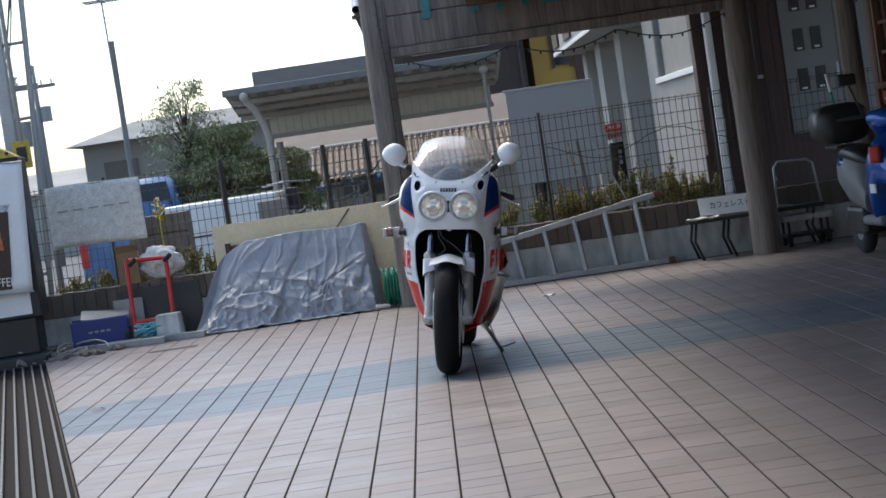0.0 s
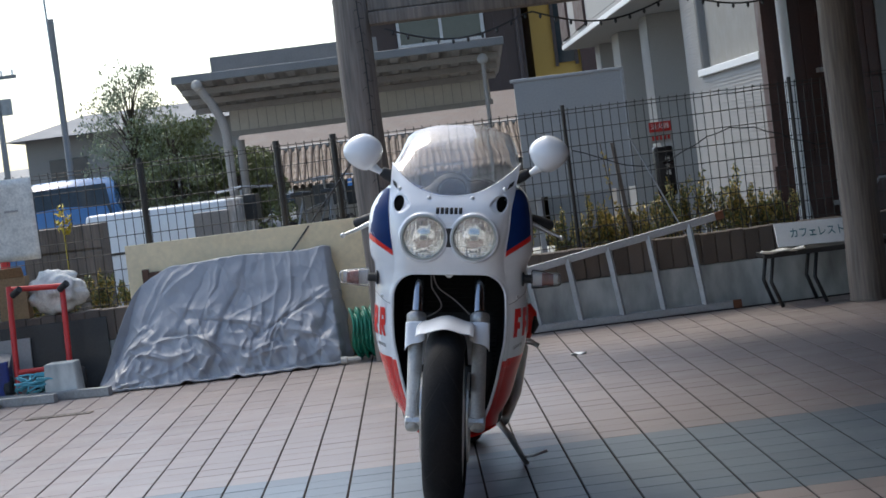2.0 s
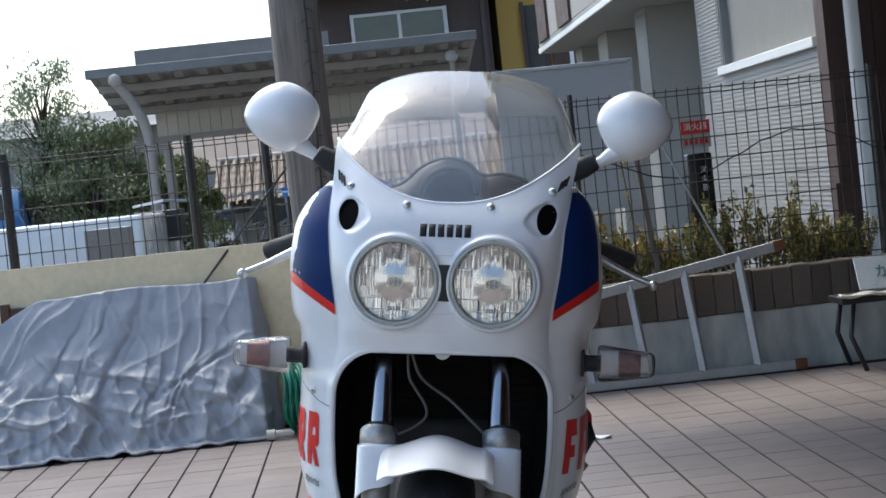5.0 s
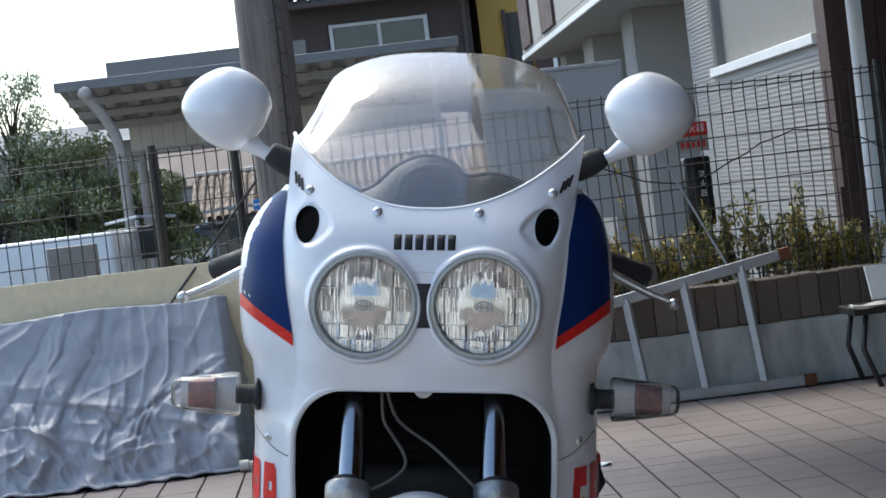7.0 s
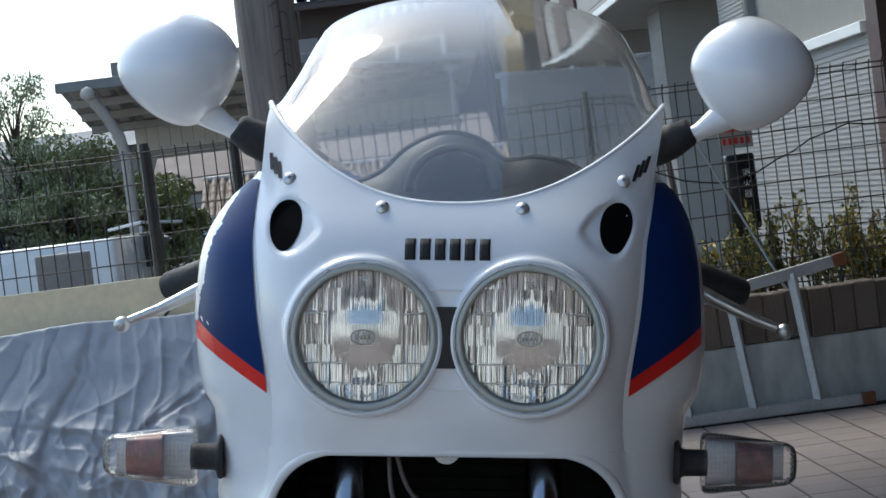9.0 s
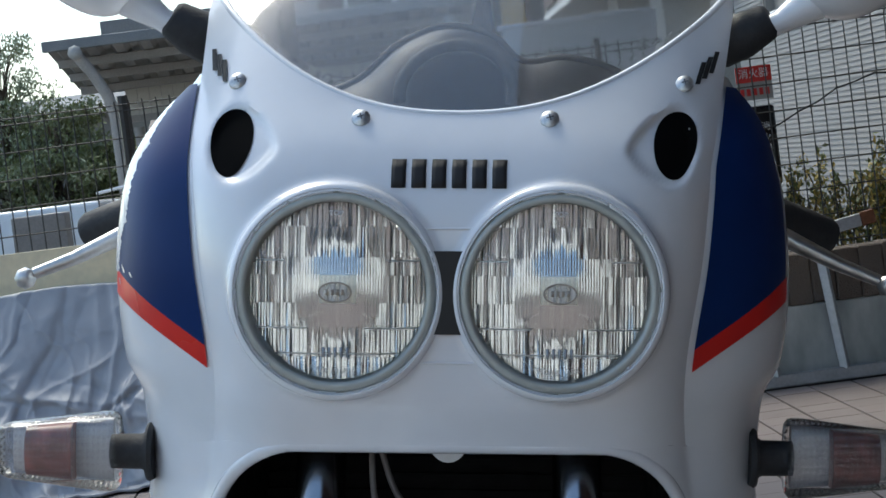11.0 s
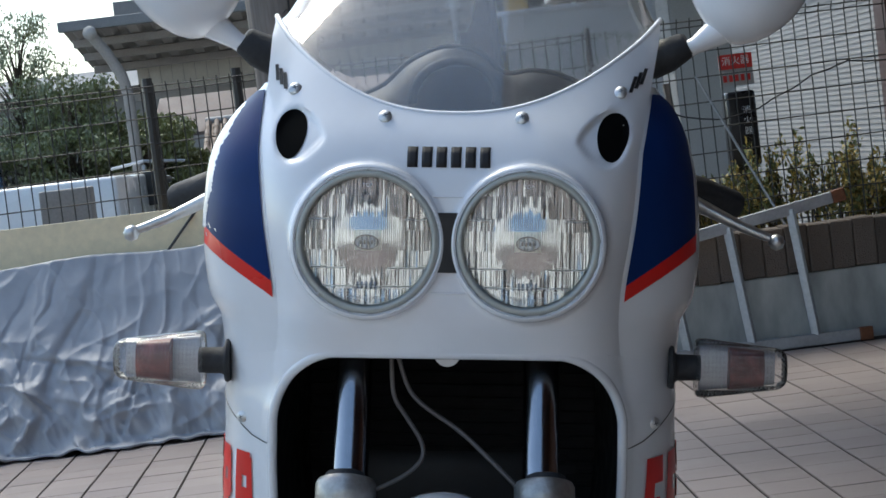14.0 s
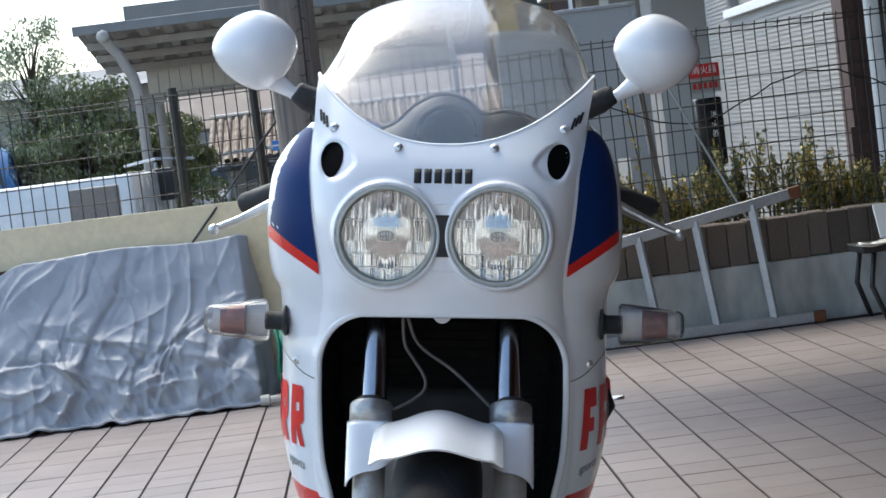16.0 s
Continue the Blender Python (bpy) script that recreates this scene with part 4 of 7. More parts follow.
blk2 = thing("concrete_block", sized(0.81, -2.03, 5.30, 0, 0, 0, -6), "grey concrete foundation block", "block")
bm = newbox(-0.12, 0.12, -0.1, 0.1, 0, 0.25, 0.012)
for v in bm.verts:
    if v.co.z > 0.2:
        v.co.x *= 0.88
        v.co.y *= 0.88
part("body", bm, M_conc, blk2)
dk = thing("leaning_sheet", sized(0.81, -2.15, 5.645), "black sheet leaning against the wall", "panel")
part("sheet", newbox(-0.35, 0.42, -0.01, 0.01, 0.005, 0.50, 0.003, pose(0, 0, 0, -4, 0, 0)), M_black, dk)
gp = thing("grey_sheet", sized(0.81, -2.38, 5.60), "pale grey offcut sheet leaning on the wall", "panel")
part("sheet", newbox(-0.13, 0.15, -0.01, 0.01, 0.005, 0.42, 0.003, pose(0, 0, 0, -7, 0, 0)), M_cream, gp)
for i, (a, b) in enumerate((((-2.95, 5.50, 0.025), (-1.75, 5.12, 0.025)), ((-2.75, 5.30, 0.025), (-2.05, 5.10, 0.025)))):
    k = thing("steel_angle", pose(0, 0, 0), "grey steel bar lying on the tiles", "bar", "steel bars on the floor")
    bar(Vector(a), Vector(b), 0.025, 0.025, M_kerb, k, "length")
dr = thing("drain_cover", sized(0.82, -1.90, 4.37, 0.003, 0, 0, -6), "dark rusty drain cover flush with the tiles", "drain")
part("plate", newbox(-0.21, 0.21, -0.05, 0.05, -0.002, 0.004, 0.002), M_wood_post, dr)
for k in range(9):
    part("slot", newbox(-0.18 + 0.042 * k, -0.165 + 0.042 * k, -0.035, 0.035, 0.004, 0.0055), M_black, dr)
wires = thing("loose_cables", sized(0.8, -2.80, 5.25, 0.0), "tangle of old cables beside the plinth", "cable")
bm = bmesh.new()
for k in range(6):
    tube(bm, [(0.25 * math.sin(k + i * 0.5) + 0.03 * i - 0.2, 0.2 * math.cos(k * 2 + i * 0.4), 0.015 + 0.05 * abs(math.sin(i * 0.6 + k)) * (k % 3)) for i in range(14)], 0.009, 6)
part("strands", bm, M_carport, wires, smooth=True)
rub = thing("rubble", sized(0.8, -2.75, 5.15, 0), "broken brown rubble and soil by the plinth", "rubble", kind="stuff")
bm = bmesh.new()
for k in range(60):
    s_ = rr.uniform(0.015, 0.05)
    box(bm, -s_, s_, -s_ * 0.7, s_ * 0.7, -s_ * 0.5, s_ * 0.5, 0, pose(rr.uniform(-0.6, 0.5), rr.uniform(-0.35, 0.35), s_ * 0.4, rr.uniform(0, 50), rr.uniform(0, 50), rr.uniform(0, 180)))
part("pieces", bm, M_wood_post, rub)

sack = thing("plastic_sack", sized(0.75, -2.09, 5.76, 0.445), "white crumpled plastic sack on the wall", "sack")
bm = bmesh.new()
bmesh.ops.create_icosphere(bm, subdivisions=4, radius=1)
for v in bm.verts:
    n = noise.noise(v.co * 2.6) * 0.32 + noise.noise(v.co * 6) * 0.12
    v.co = Vector((v.co.x * 0.22 * (1 + n), v.co.y * 0.13 * (1 + n), 0.17 + v.co.z * 0.17 * (1 + n * 0.8)))
part("bag", bm, M_sack, sack, smooth=True)
cart0 = thing("carton", sized(0.75, -2.33, 5.76, 0.445), "open brown carton on the wall", "carton")
part("box", newbox(-0.12, 0.1, -0.09, 0.09, 0, 0.33, 0.004), M_carton, cart0)
part("flap", newbox(-0.12, 0.1, -0.002, 0.002, 0, 0.1, 0, pose(0, -0.09, 0.33, 40, 0, 0)), M_carton, cart0)

sheet_w = thing("white_sheet", sized(0.81, -2.56, 5.925), "white plastic sheet tied to the fence", "sheet")
part("panel", thicken(sheet(bmesh.new(), lambda u, v: (-0.46 + 0.92 * u, 0.012 * math.sin(u * 9 + v * 3), 0.97 + 0.60 * v + 0.01 * math.sin(u * 5)), 24, 12), 0.003), M_sack, sheet_w, smooth=True)
for k in range(5):
    part("print_bar", newbox(-0.36 + 0.15 * k, -0.26 + 0.15 * k, -0.022, -0.018, 1.32, 1.335), M_cream, sheet_w)

# bench and hand-lettered board on the right
bn = thing("low_bench", sized(0.83, 0, 5.42), "dark low bench with thin bent legs", "bench")
part("top", newbox(2.36, 3.6, -0.16, 0.14, 0.34, 0.375, 0.006), M_black, bn)
for x in (2.42, 2.72, 3.5):
    part("leg", tube(bmesh.new(), [(x, -0.14, 0.34), (x - 0.03, -0.15, 0.18), (x + 0.03, -0.17, 0.0)], 0.013, 8), M_black, bn, smooth=True)
    part("leg", tube(bmesh.new(), [(x, 0.12, 0.34), (x - 0.03, 0.13, 0.18), (x + 0.03, 0.15, 0.0)], 0.013, 8), M_black, bn, smooth=True)
sb = thing("lettered_board", sized(0.83, 2.36, 5.38, 0.312), "white hand-lettered cafe board lying on the bench", "sign")
mm = pose(0, 0, 0.012, -34, 1.5, 0)
part("board", newbox(-0.36, 0.36, -0.006, 0.006, 0.0, 0.19, 0.002, mm), M_white, sb)
words("lettering", "カフェレストラン", 0.085, mm @ pose(-0.01, -0.0075, 0.095, 90, 0, 0), M_teal, sb, 0.001, width=0.5)
rag = thing("rag", sized(0.83, 2.04, 5.33, 0.312), "white cloth on the bench edge", "cloth")
part("cloth", thicken(sheet(bmesh.new(), lambda u, v: (-0.12 + 0.3 * u, -0.10 + 0.06 * v, 0.012 + 0.015 * math.sin(u * 12 + v * 4) * math.sin(v * 3)), 20, 8), 0.003), M_sack, rag, smooth=True)

pc = thing("platform_trolley", sized(0.8, 2.84, 5.45), "grey platform trolley with a tall tube handle", "trolley")
part("deck", newbox(-0.22, 0.25, -0.2, 0.2, 0.24, 0.30, 0.01), M_conc, pc)
part("handle", tube(bmesh.new(), [(-0.2, 0.16, 0.3), (-0.18, 0.16, 0.76), (-0.14, 0.16, 0.81), (0.14, 0.16, 0.80), (0.19, 0.16, 0.76), (0.24, 0.16, 0.3)], 0.013, 10), M_alu, pc, smooth=True)
part("lower_deck", newbox(-0.2, 0.24, -0.18, 0.18, 0.09, 0.12, 0.006), M_black, pc)
for x, y in ((-0.17, -0.15), (0.2, -0.15), (-0.17, 0.15), (0.2, 0.15)):
    part("wheel", lathe(bmesh.new(), [(0, -0.018), (0.05, -0.018), (0.052, 0), (0.05, 0.018), (0, 0.018)], pose(x, y, 0.052, 0, 90, 0), 16), M_rubber, pc)
    part("post", newbox(x - 0.012, x + 0.012, y - 0.012, y + 0.012, 0.06, 0.26), M_black, pc)
paper = thing("paper", sized(0.8, 2.69, 5.40, 0.242), "white paper on the trolley", "paper")
part("leaf", newbox(-0.09, 0.09, -0.07, 0.07, 0.08, 0.083, 0, pose(0, 0, 0, -30, 8, 0)), M_white, paper)
br = thing("mop", pose(0, 5.38, 0), "mop with a long green handle leaning on a post", "mop")
part("handle", tube(bmesh.new(), [(3.32, 0, 0.05), (3.18, 0.06, 1.12)], 0.010, 8), paint("green_handle", (0.02, 0.30, 0.17), 0.4, var=0.1), br, smooth=True)
part("tip", tube(bmesh.new(), [(3.18, 0.06, 1.12), (3.163, 0.067, 1.26)], 0.012, 8), M_white, br)
bm = bmesh.new()
for k in range(24):
    a = k * 0.9
    tube(bm, [(3.32, 0, 0.07), (3.32 + 0.05 * math.cos(a), 0.05 * math.sin(a), 0.03), (3.32 + 0.09 * math.cos(a), 0.08 * math.sin(a), 0.009)], 0.007, 5)
part("strands", bm, M_sack, br)
bit = thing("litter", pose(0.77, 4.18, 0.004), "small white scrap of paper on the tiles", "litter")
part("scrap", thicken(sheet(bmesh.new(), lambda u, v: (-0.04 + 0.08 * u, -0.02 + 0.04 * v, 0.004 + 0.006 * math.sin(u * 8 + v * 5)), 8, 4), 0.001), M_white, bit, smooth=True)
leafl = thing("leaf", pose(-1.87, 1.06, 0.004, 0, 0, 40), "single dry brown leaf on the tiles", "leaf")
part("blade", thicken(sheet(bmesh.new(), lambda u, v: (-0.045 + 0.09 * u, (v - 0.5) * 0.06 * math.sin(math.pi * min(0.97, max(0.03, u))), 0.004 + 0.008 * math.sin(u * 4)), 8, 4), 0.0008), M_carton, leafl, smooth=True)


# ---- foliage ----
def leaf_cloud(bm, c, size, n, leaf, rnd, flat_=0.0):
    for _ in range(n):
        while True:
            p = Vector((rnd.uniform(-1, 1), rnd.uniform(-1, 1), rnd.uniform(-1, 1)))
            if p.length < 1 and rnd.random() < 0.25 + 0.75 * p.length:
                break
        q = Vector(c) + Vector((p.x * size[0], p.y * size[1], p.z * size[2]))
        m = Matrix.Translation(q) @ Euler((rnd.uniform(0, 6), rnd.uniform(0, 6), rnd.uniform(0, 6))).to_matrix().to_4x4()
        L = leaf * rnd.uniform(0.6, 1.3)
        vs = [bm.verts.new(m @ Vector(k)) for k in ((-L, 0, 0), (0, -L * 0.42, L * 0.1), (L, 0, 0), (0, L * 0.42, L * 0.1))]
        bm.faces.new(vs)


def shrub(x, y, z, h, w, mats, rnd, name="shrub", label="leafy shrub with small green and yellow leaves"):
    o = thing(name, pose(x, y, z), label, "shrub", "shrubs behind the wall")
    bm = bmesh.new()
    tips = []
    for k in range(15):
        a, lean = rnd.uniform(0, 6.3), rnd.uniform(0.05, 0.55) * w
        e = (lean * math.cos(a), 0.35 * lean * math.sin(a), h * rnd.uniform(0.4, 1.0))
        tube(bm, [(0.15 * w * math.cos(a), 0, -0.06), (e[0] * 0.5, e[1] * 0.5, e[2] * 0.5), e], [0.006, 0.004, 0.0015], 5)
        tips.append(e)
    part("stem", bm, M_bark, o)
    for mat, share in mats:
        bm = bmesh.new()
        for e in tips:
            for t in (0.35, 0.5, 0.65, 0.8, 0.92, 1.0):
                leaf_cloud(bm, (e[0] * t, e[1] * t, e[2] * t), (0.055 * w * (1.5 - t * 0.7), 0.045, 0.055), int(8 * share + rnd.random()), 0.0135, rnd)
        part("foliage", bm, mat, o)
    return o


rnd = random.Random(21)
GY = [(M_leaf_yellow, 1.2), (M_leaf, 0.8)]
GG = [(M_leaf, 1.2), (M_leaf_yellow, 0.8)]
for x, h, w, mats in ((1.08, 0.34, 0.3, GY), (1.22, 0.30, 0.32, GY), (1.38, 0.26, 0.32, GY), (1.54, 0.30, 0.32, GG), (1.70, 0.42, 0.4, GG), (1.86, 0.44, 0.4, GG), (1.98, 0.34, 0.32, GY), (2.12, 0.26, 0.32, GG), (2.28, 0.24, 0.32, GG), (0.92, 0.28, 0.28, GG), (0.65, 0.24, 0.32, GY), (0.35, 0.24, 0.32, GG),
                      (-1.70, 0.20, 0.24, GG), (-1.90, 0.26, 0.24, GG), (-2.12, 0.17, 0.28, GG), (-2.35, 0.18, 0.28, GG), (-2.60, 0.20, 0.28, GG), (-2.85, 0.17, 0.28, GG)):
    shrub(x, 6.14 + rnd.uniform(-0.05, 0.1), 0.36, h, w, mats, rnd)
tall = thing("shoot", sized(0.85, 1.22, 6.05, 0.36), "single tall thin shoot with pale leaves", "shrub")
bm = tube(bmesh.new(), [(0, 0, -0.05), (0.01, 0, 0.4), (-0.03, 0, 0.8)], 0.004, 5)
part("stem", bm, M_bark, tall)
bm = bmesh.new()
for k in range(14):
    leaf_cloud(bm, (0.0, 0, 0.15 + 0.045 * k), (0.04, 0.03, 0.02), 5, 0.016, rnd)
part("leaves", bm, M_leaf_yellow, tall)
weed = thing("weeds", sized(0.85, -3.62, 4.85, -0.03), "green weeds growing beside the plinth", "weeds", kind="stuff")
bm = bmesh.new()
for k in range(16):
    leaf_cloud(bm, (rnd.uniform(-0.2, 0.2), rnd.uniform(-0.1, 0.15), rnd.uniform(0.06, 0.28)), (0.05, 0.05, 0.05), 14, 0.02, rnd)
part("leaves", bm, M_leaf, weed)


def tree(x, y, h, r, label, mats, rnd, clumps=36, per=110, leaf=0.05, airy=1.0, limb=1.0):
    o = thing("tree", pose(x, y, GROUND), label, "tree")
    bm = bmesh.new()
    tube(bm, [(0, 0, -0.05), (0.05, 0, h * 0.3), (-0.02, 0.05, h * 0.6), (0.05, 0, h * 0.9)], [0.10 * limb, 0.08 * limb, 0.05 * limb, 0.015 * limb], 8)
    pts = []
    for k in range(clumps):
        a, t = rnd.uniform(0, 6.3), rnd.uniform(0.32, 1.0)
        rr_ = r * (1 - 0.55 * abs(t - 0.55)) * rnd.uniform(0.35, 1.05) * (1.1 - 0.5 * max(0, t - 0.7) / 0.3)
        e = (rr_ * math.cos(a), rr_ * math.sin(a), h * t)
        pts.append(e)
        tube(bm, [(0, 0, max(0.2, e[2] - 0.5)), (e[0] * 0.5, e[1] * 0.5, e[2] - 0.15), e], [0.022 * limb, 0.012 * limb, 0.004 * limb], 5)
    part("trunk", bm, M_bark, o, smooth=True)
    for mat, share in mats:
        bm = bmesh.new()
        for e in pts:
            s_ = r * rnd.uniform(0.16, 0.3) * airy
            leaf_cloud(bm, e, (s_, s_, s_ * 0.8), int(per * share), leaf, rnd)
        part("crown", bm, mat, o)
    return o


tree(-3.05, 16.6, 3.05, 0.62, "slender airy tree with grey-green leaves", [(M_leaf_pale, 1.0)], rnd, 130, 60, 0.022, 1.0, 0.4)
tree(-2.62, 16.4, 2.42, 0.72, "dense green garden tree with a thin outline", [(M_leaf, 0.8), (M_leaf_pale, 0.6)], rnd, 75, 190, 0.026)
tree(-1.92, 16.3, 2.0, 0.62, "low dense dark green tree", [(M_leaf, 1.0), (M_leaf_pale, 0.3)], rnd, 60, 240, 0.030)
fl = thing("yellow_flowers", sized(0.8, -2.20, 6.85, 0.9), "bunch of yellow leaves in front of the vehicle", "plant")
bm = bmesh.new()
leaf_cloud(bm, (0, 0, 0.1), (0.07, 0.05, 0.12), 60, 0.03, rnd)
tube(bm, [(0, 0, -1.1), (0, 0, 0.1)], 0.008, 5)
part("leaves", bm, paint("bright_yellow_leaf", (0.55, 0.42, 0.03), 0.6, var=0.3), fl)


# ---- coffee sign by the road ----
cs = thing("lamp_box_sign", sized(0.88, -3.30, 5.10, 0, 0, 0, 3), "black roadside lamp box with a white face on a plinth", "sign")
part("plinth", newbox(-0.75, 0.45, -0.25, 0.75, -0.045, 0.07, 0.02), M_black, cs)
part("pedestal", newbox(-0.22, 0.36, 0.02, 0.45, 0.07, 0.38, 0.015), M_black, cs)
part("body", newbox(-0.32, 0.42, 0.0, 0.42, 0.38, 1.74, 0.012), M_black, cs)
part("face", newbox(-0.24, 0.345, -0.018, -0.001, 0.41, 1.70, 0.004), M_white, cs, "white lit-panel face")
part("trim", newbox(-0.36, -0.25, -0.03, -0.001, 0.36, 1.72, 0.004), M_yellowmetal, cs, "yellow perforated strip")
bm = bmesh.new()
vs = [bm.verts.new(c) for c in ((-0.36, -0.03, 1.74), (0.42, -0.03, 1.74), (0.12, -0.03, 1.93), (-0.1, -0.03, 1.9), (-0.36, 0.2, 1.74), (0.42, 0.2, 1.74), (0.12, 0.2, 1.93), (-0.1, 0.2, 1.9))]
for f in ((0, 1, 2, 3), (7, 6, 5, 4), (0, 4, 5, 1), (1, 5, 6, 2), (2, 6, 7, 3), (3, 7, 4, 0)):
    bm.faces.new([vs[i] for i in f])
tr = part("crest", bm, M_yellowmetal, cs, "yellow perforated crest")
for k in range(9):
    part("hole", lathe(bmesh.new(), [(0.017, 0), (0, 0.001)], pose(-0.3 + 0.08 * k, -0.0315, 1.775, 90, 0, 0), 12), M_black, tr)
for k in range(4):
    part("hole", lathe(bmesh.new(), [(0.017, 0), (0, 0.001)], pose(-0.05 + 0.07 * k, -0.0315, 1.84, 90, 0, 0), 12), M_black, tr)
for k in range(16):
    part("hole", lathe(bmesh.new(), [(0.015, 0), (0, 0.001)], pose(-0.305, -0.0315, 0.42 + 0.082 * k, 90, 0, 0), 12), M_black, tr)
for x, col, nm in ((-0.13, (0.7, 0.03, 0.02), "red"), (-0.02, (0.75, 0.33, 0.02), "amber")):
    lm = part("beacon", lathe(bmesh.new(), [(0.055, 0), (0.055, 0.06), (0.05, 0.095), (0.03, 0.115), (0, 0.12)], pose(x, -0.09, 1.83), 20), paint(nm + "_beacon", col, 0.25, var=0.15), cs, nm + " beacon lamp", True, 60)
    part("socket", newbox(x - 0.05, x + 0.05, -0.13, -0.03, 1.80, 1.83, 0.005), M_black, lm)
po = thing("coffee_poster", sized(0.88, -3.29, 5.00, 0, 0, 2.0, 5), "white hanging poster with a glass of iced coffee", "poster")
part("sheet", thicken(sheet(bmesh.new(), lambda u, v: (-0.40 + 0.78 * u + 0.03 * (v - 0.5), 0.008 * math.sin(u * 5 + v * 2), 0.62 + 1.08 * v), 14, 14), 0.002), M_white, po, smooth=True)
part("brand_mark", newbox(-0.34, -0.12, -0.014, -0.012, 1.575, 1.64, 0.0), M_signred, po, "dark red mark kept plain")
part("small_print_bar", newbox(-0.34, -0.10, -0.014, -0.012, 1.535, 1.55), M_kerb, po)
M_coffee = paint("printed_coffee", (0.035, 0.012, 0.008), 0.4, var=0.5, scale=9)
M_ice = paint("printed_ice", (0.42, 0.44, 0.48), 0.4, var=0.6, scale=16)
M_amberprint = paint("printed_amber", (0.42, 0.11, 0.03), 0.4, var=0.6, scale=12)
def print_shape(pts, y, mat, nm, lab=""):
    bm = bmesh.new()
    f = bm.faces.new([bm.verts.new((x, y, z)) for x, z in pts])
    r = bmesh.ops.extrude_face_region(bm, geom=[f])
    bmesh.ops.translate(bm, verts=[v for v in r["geom"] if isinstance(v, bmesh.types.BMVert)], vec=(0, 0.001, 0))
    return part(nm, bm, mat, po, lab)
print_shape(((-0.27, 1.30), (0.23, 1.30), (0.26, 1.36), (-0.29, 1.36)), -0.0135, M_ice, "glass_rim", "printed pale glass rim")
print_shape(((-0.27, 1.30), (0.24, 1.30), (0.20, 0.65), (-0.21, 0.65)), -0.0140, M_coffee, "printed_glass", "printed dark iced coffee")
print_shape(((-0.20, 1.31), (-0.12, 1.45), (-0.02, 1.51), (0.05, 1.49), (0.14, 1.38), (0.17, 1.31)), -0.0145, M_ice, "printed_ice", "printed grey ice")
print_shape(((-0.16, 0.95), (-0.09, 1.16), (0.0, 1.13), (-0.03, 0.93)), -0.0148, M_amberprint, "printed_cube")
print_shape(((0.03, 1.0), (0.03, 1.20), (0.15, 1.17), (0.17, 0.98)), -0.0148, M_amberprint, "printed_cube")
print_shape(((-0.03, 0.82), (-0.02, 0.90), (0.10, 0.90), (0.11, 0.81)), -0.0148, M_amberprint, "printed_cube")
words("lettering", "ICED COFFEE", 0.105, pose(0.0, -0.0165, 0.71, 90, 0, 0), M_white, po, 0.0008, width=0.45)
part("rod", tube(bmesh.new(), [(-0.41, 0, 1.705), (0.40, 0, 1.705)], 0.008, 8), M_alu, po)
part("rod", tube(bmesh.new(), [(-0.43, 0, 0.615), (0.375, 0, 0.615)], 0.008, 8), M_alu, po)

# steel mast with a lattice rail
mast = thing("steel_mast", pose(0, 6.2, 0), "tall grey steel mast with a lattice rail", "mast")
part("column", newbox(-3.23, -3.13, -0.05, 0.05, -0.04, 9.0, 0.008), M_pole, mast)
part("rail", tube(bmesh.new(), [(-3.09, 0.04, -0.04), (-2.61, 0.04, 9.0)], 0.024, 8), M_pole, mast)
part("pipe", tube(bmesh.new(), [(-3.09, -0.07, 1.6), (-3.06, -0.07, 9.0)], 0.018, 8), M_carport, mast)
for z in (0.6, 1.2, 1.85, 2.45, 3.05, 3.7, 4.4):
    part("rung", tube(bmesh.new(), [(-3.15, 0, z), (-3.09 + 0.053 * z, 0.04, z + 0.01)], 0.015, 6), M_pole, mast)
part("plate", newbox(-3.16, -3.02, -0.12, -0.10, 1.46, 1.68, 0.003), M_yellowmetal, mast, "small yellow plate")
part("plate_bar", newbox(-3.13, -3.05, -0.124, -0.12, 1.51, 1.63), M_black, mast)
# red arrow sign across the road
ar = thing("arrow_sign", sized(0.88, -5.97, 12, -0.12), "red roadside sign with a white arrow on a post", "sign")
part("panel", newbox(-0.42, 0.42, 0, 0.05, 2.45, 3.12, 0.006), M_signred, ar)
bm = bmesh.new()
for pts in (((-0.33, 2.8), (-0.13, 3.04), (-0.03, 3.04), (-0.2, 2.8)), ((-0.33, 2.8), (-0.2, 2.8), (-0.03, 2.56), (-0.13, 2.56)), ((-0.2, 2.85), (0.10, 2.85), (0.10, 2.75), (-0.2, 2.75)), ((0.12, 2.75), (0.3, 2.72), (0.3, 2.6), (0.12, 2.62))):
    flat(bm, pts, -0.004)
part("arrow", bm, M_white, ar, "white arrow")
part("post", tube(bmesh.new(), [(0, 0.06, -0.45), (0, 0.06, 3.0)], 0.05, 8), M_pole, ar)
for x in (-0.3, 0.0, 0.3):
    part("lamp", newbox(x - 0.03, x + 0.03, -0.15, 0.0, 3.12, 3.17, 0.005), M_white, ar)


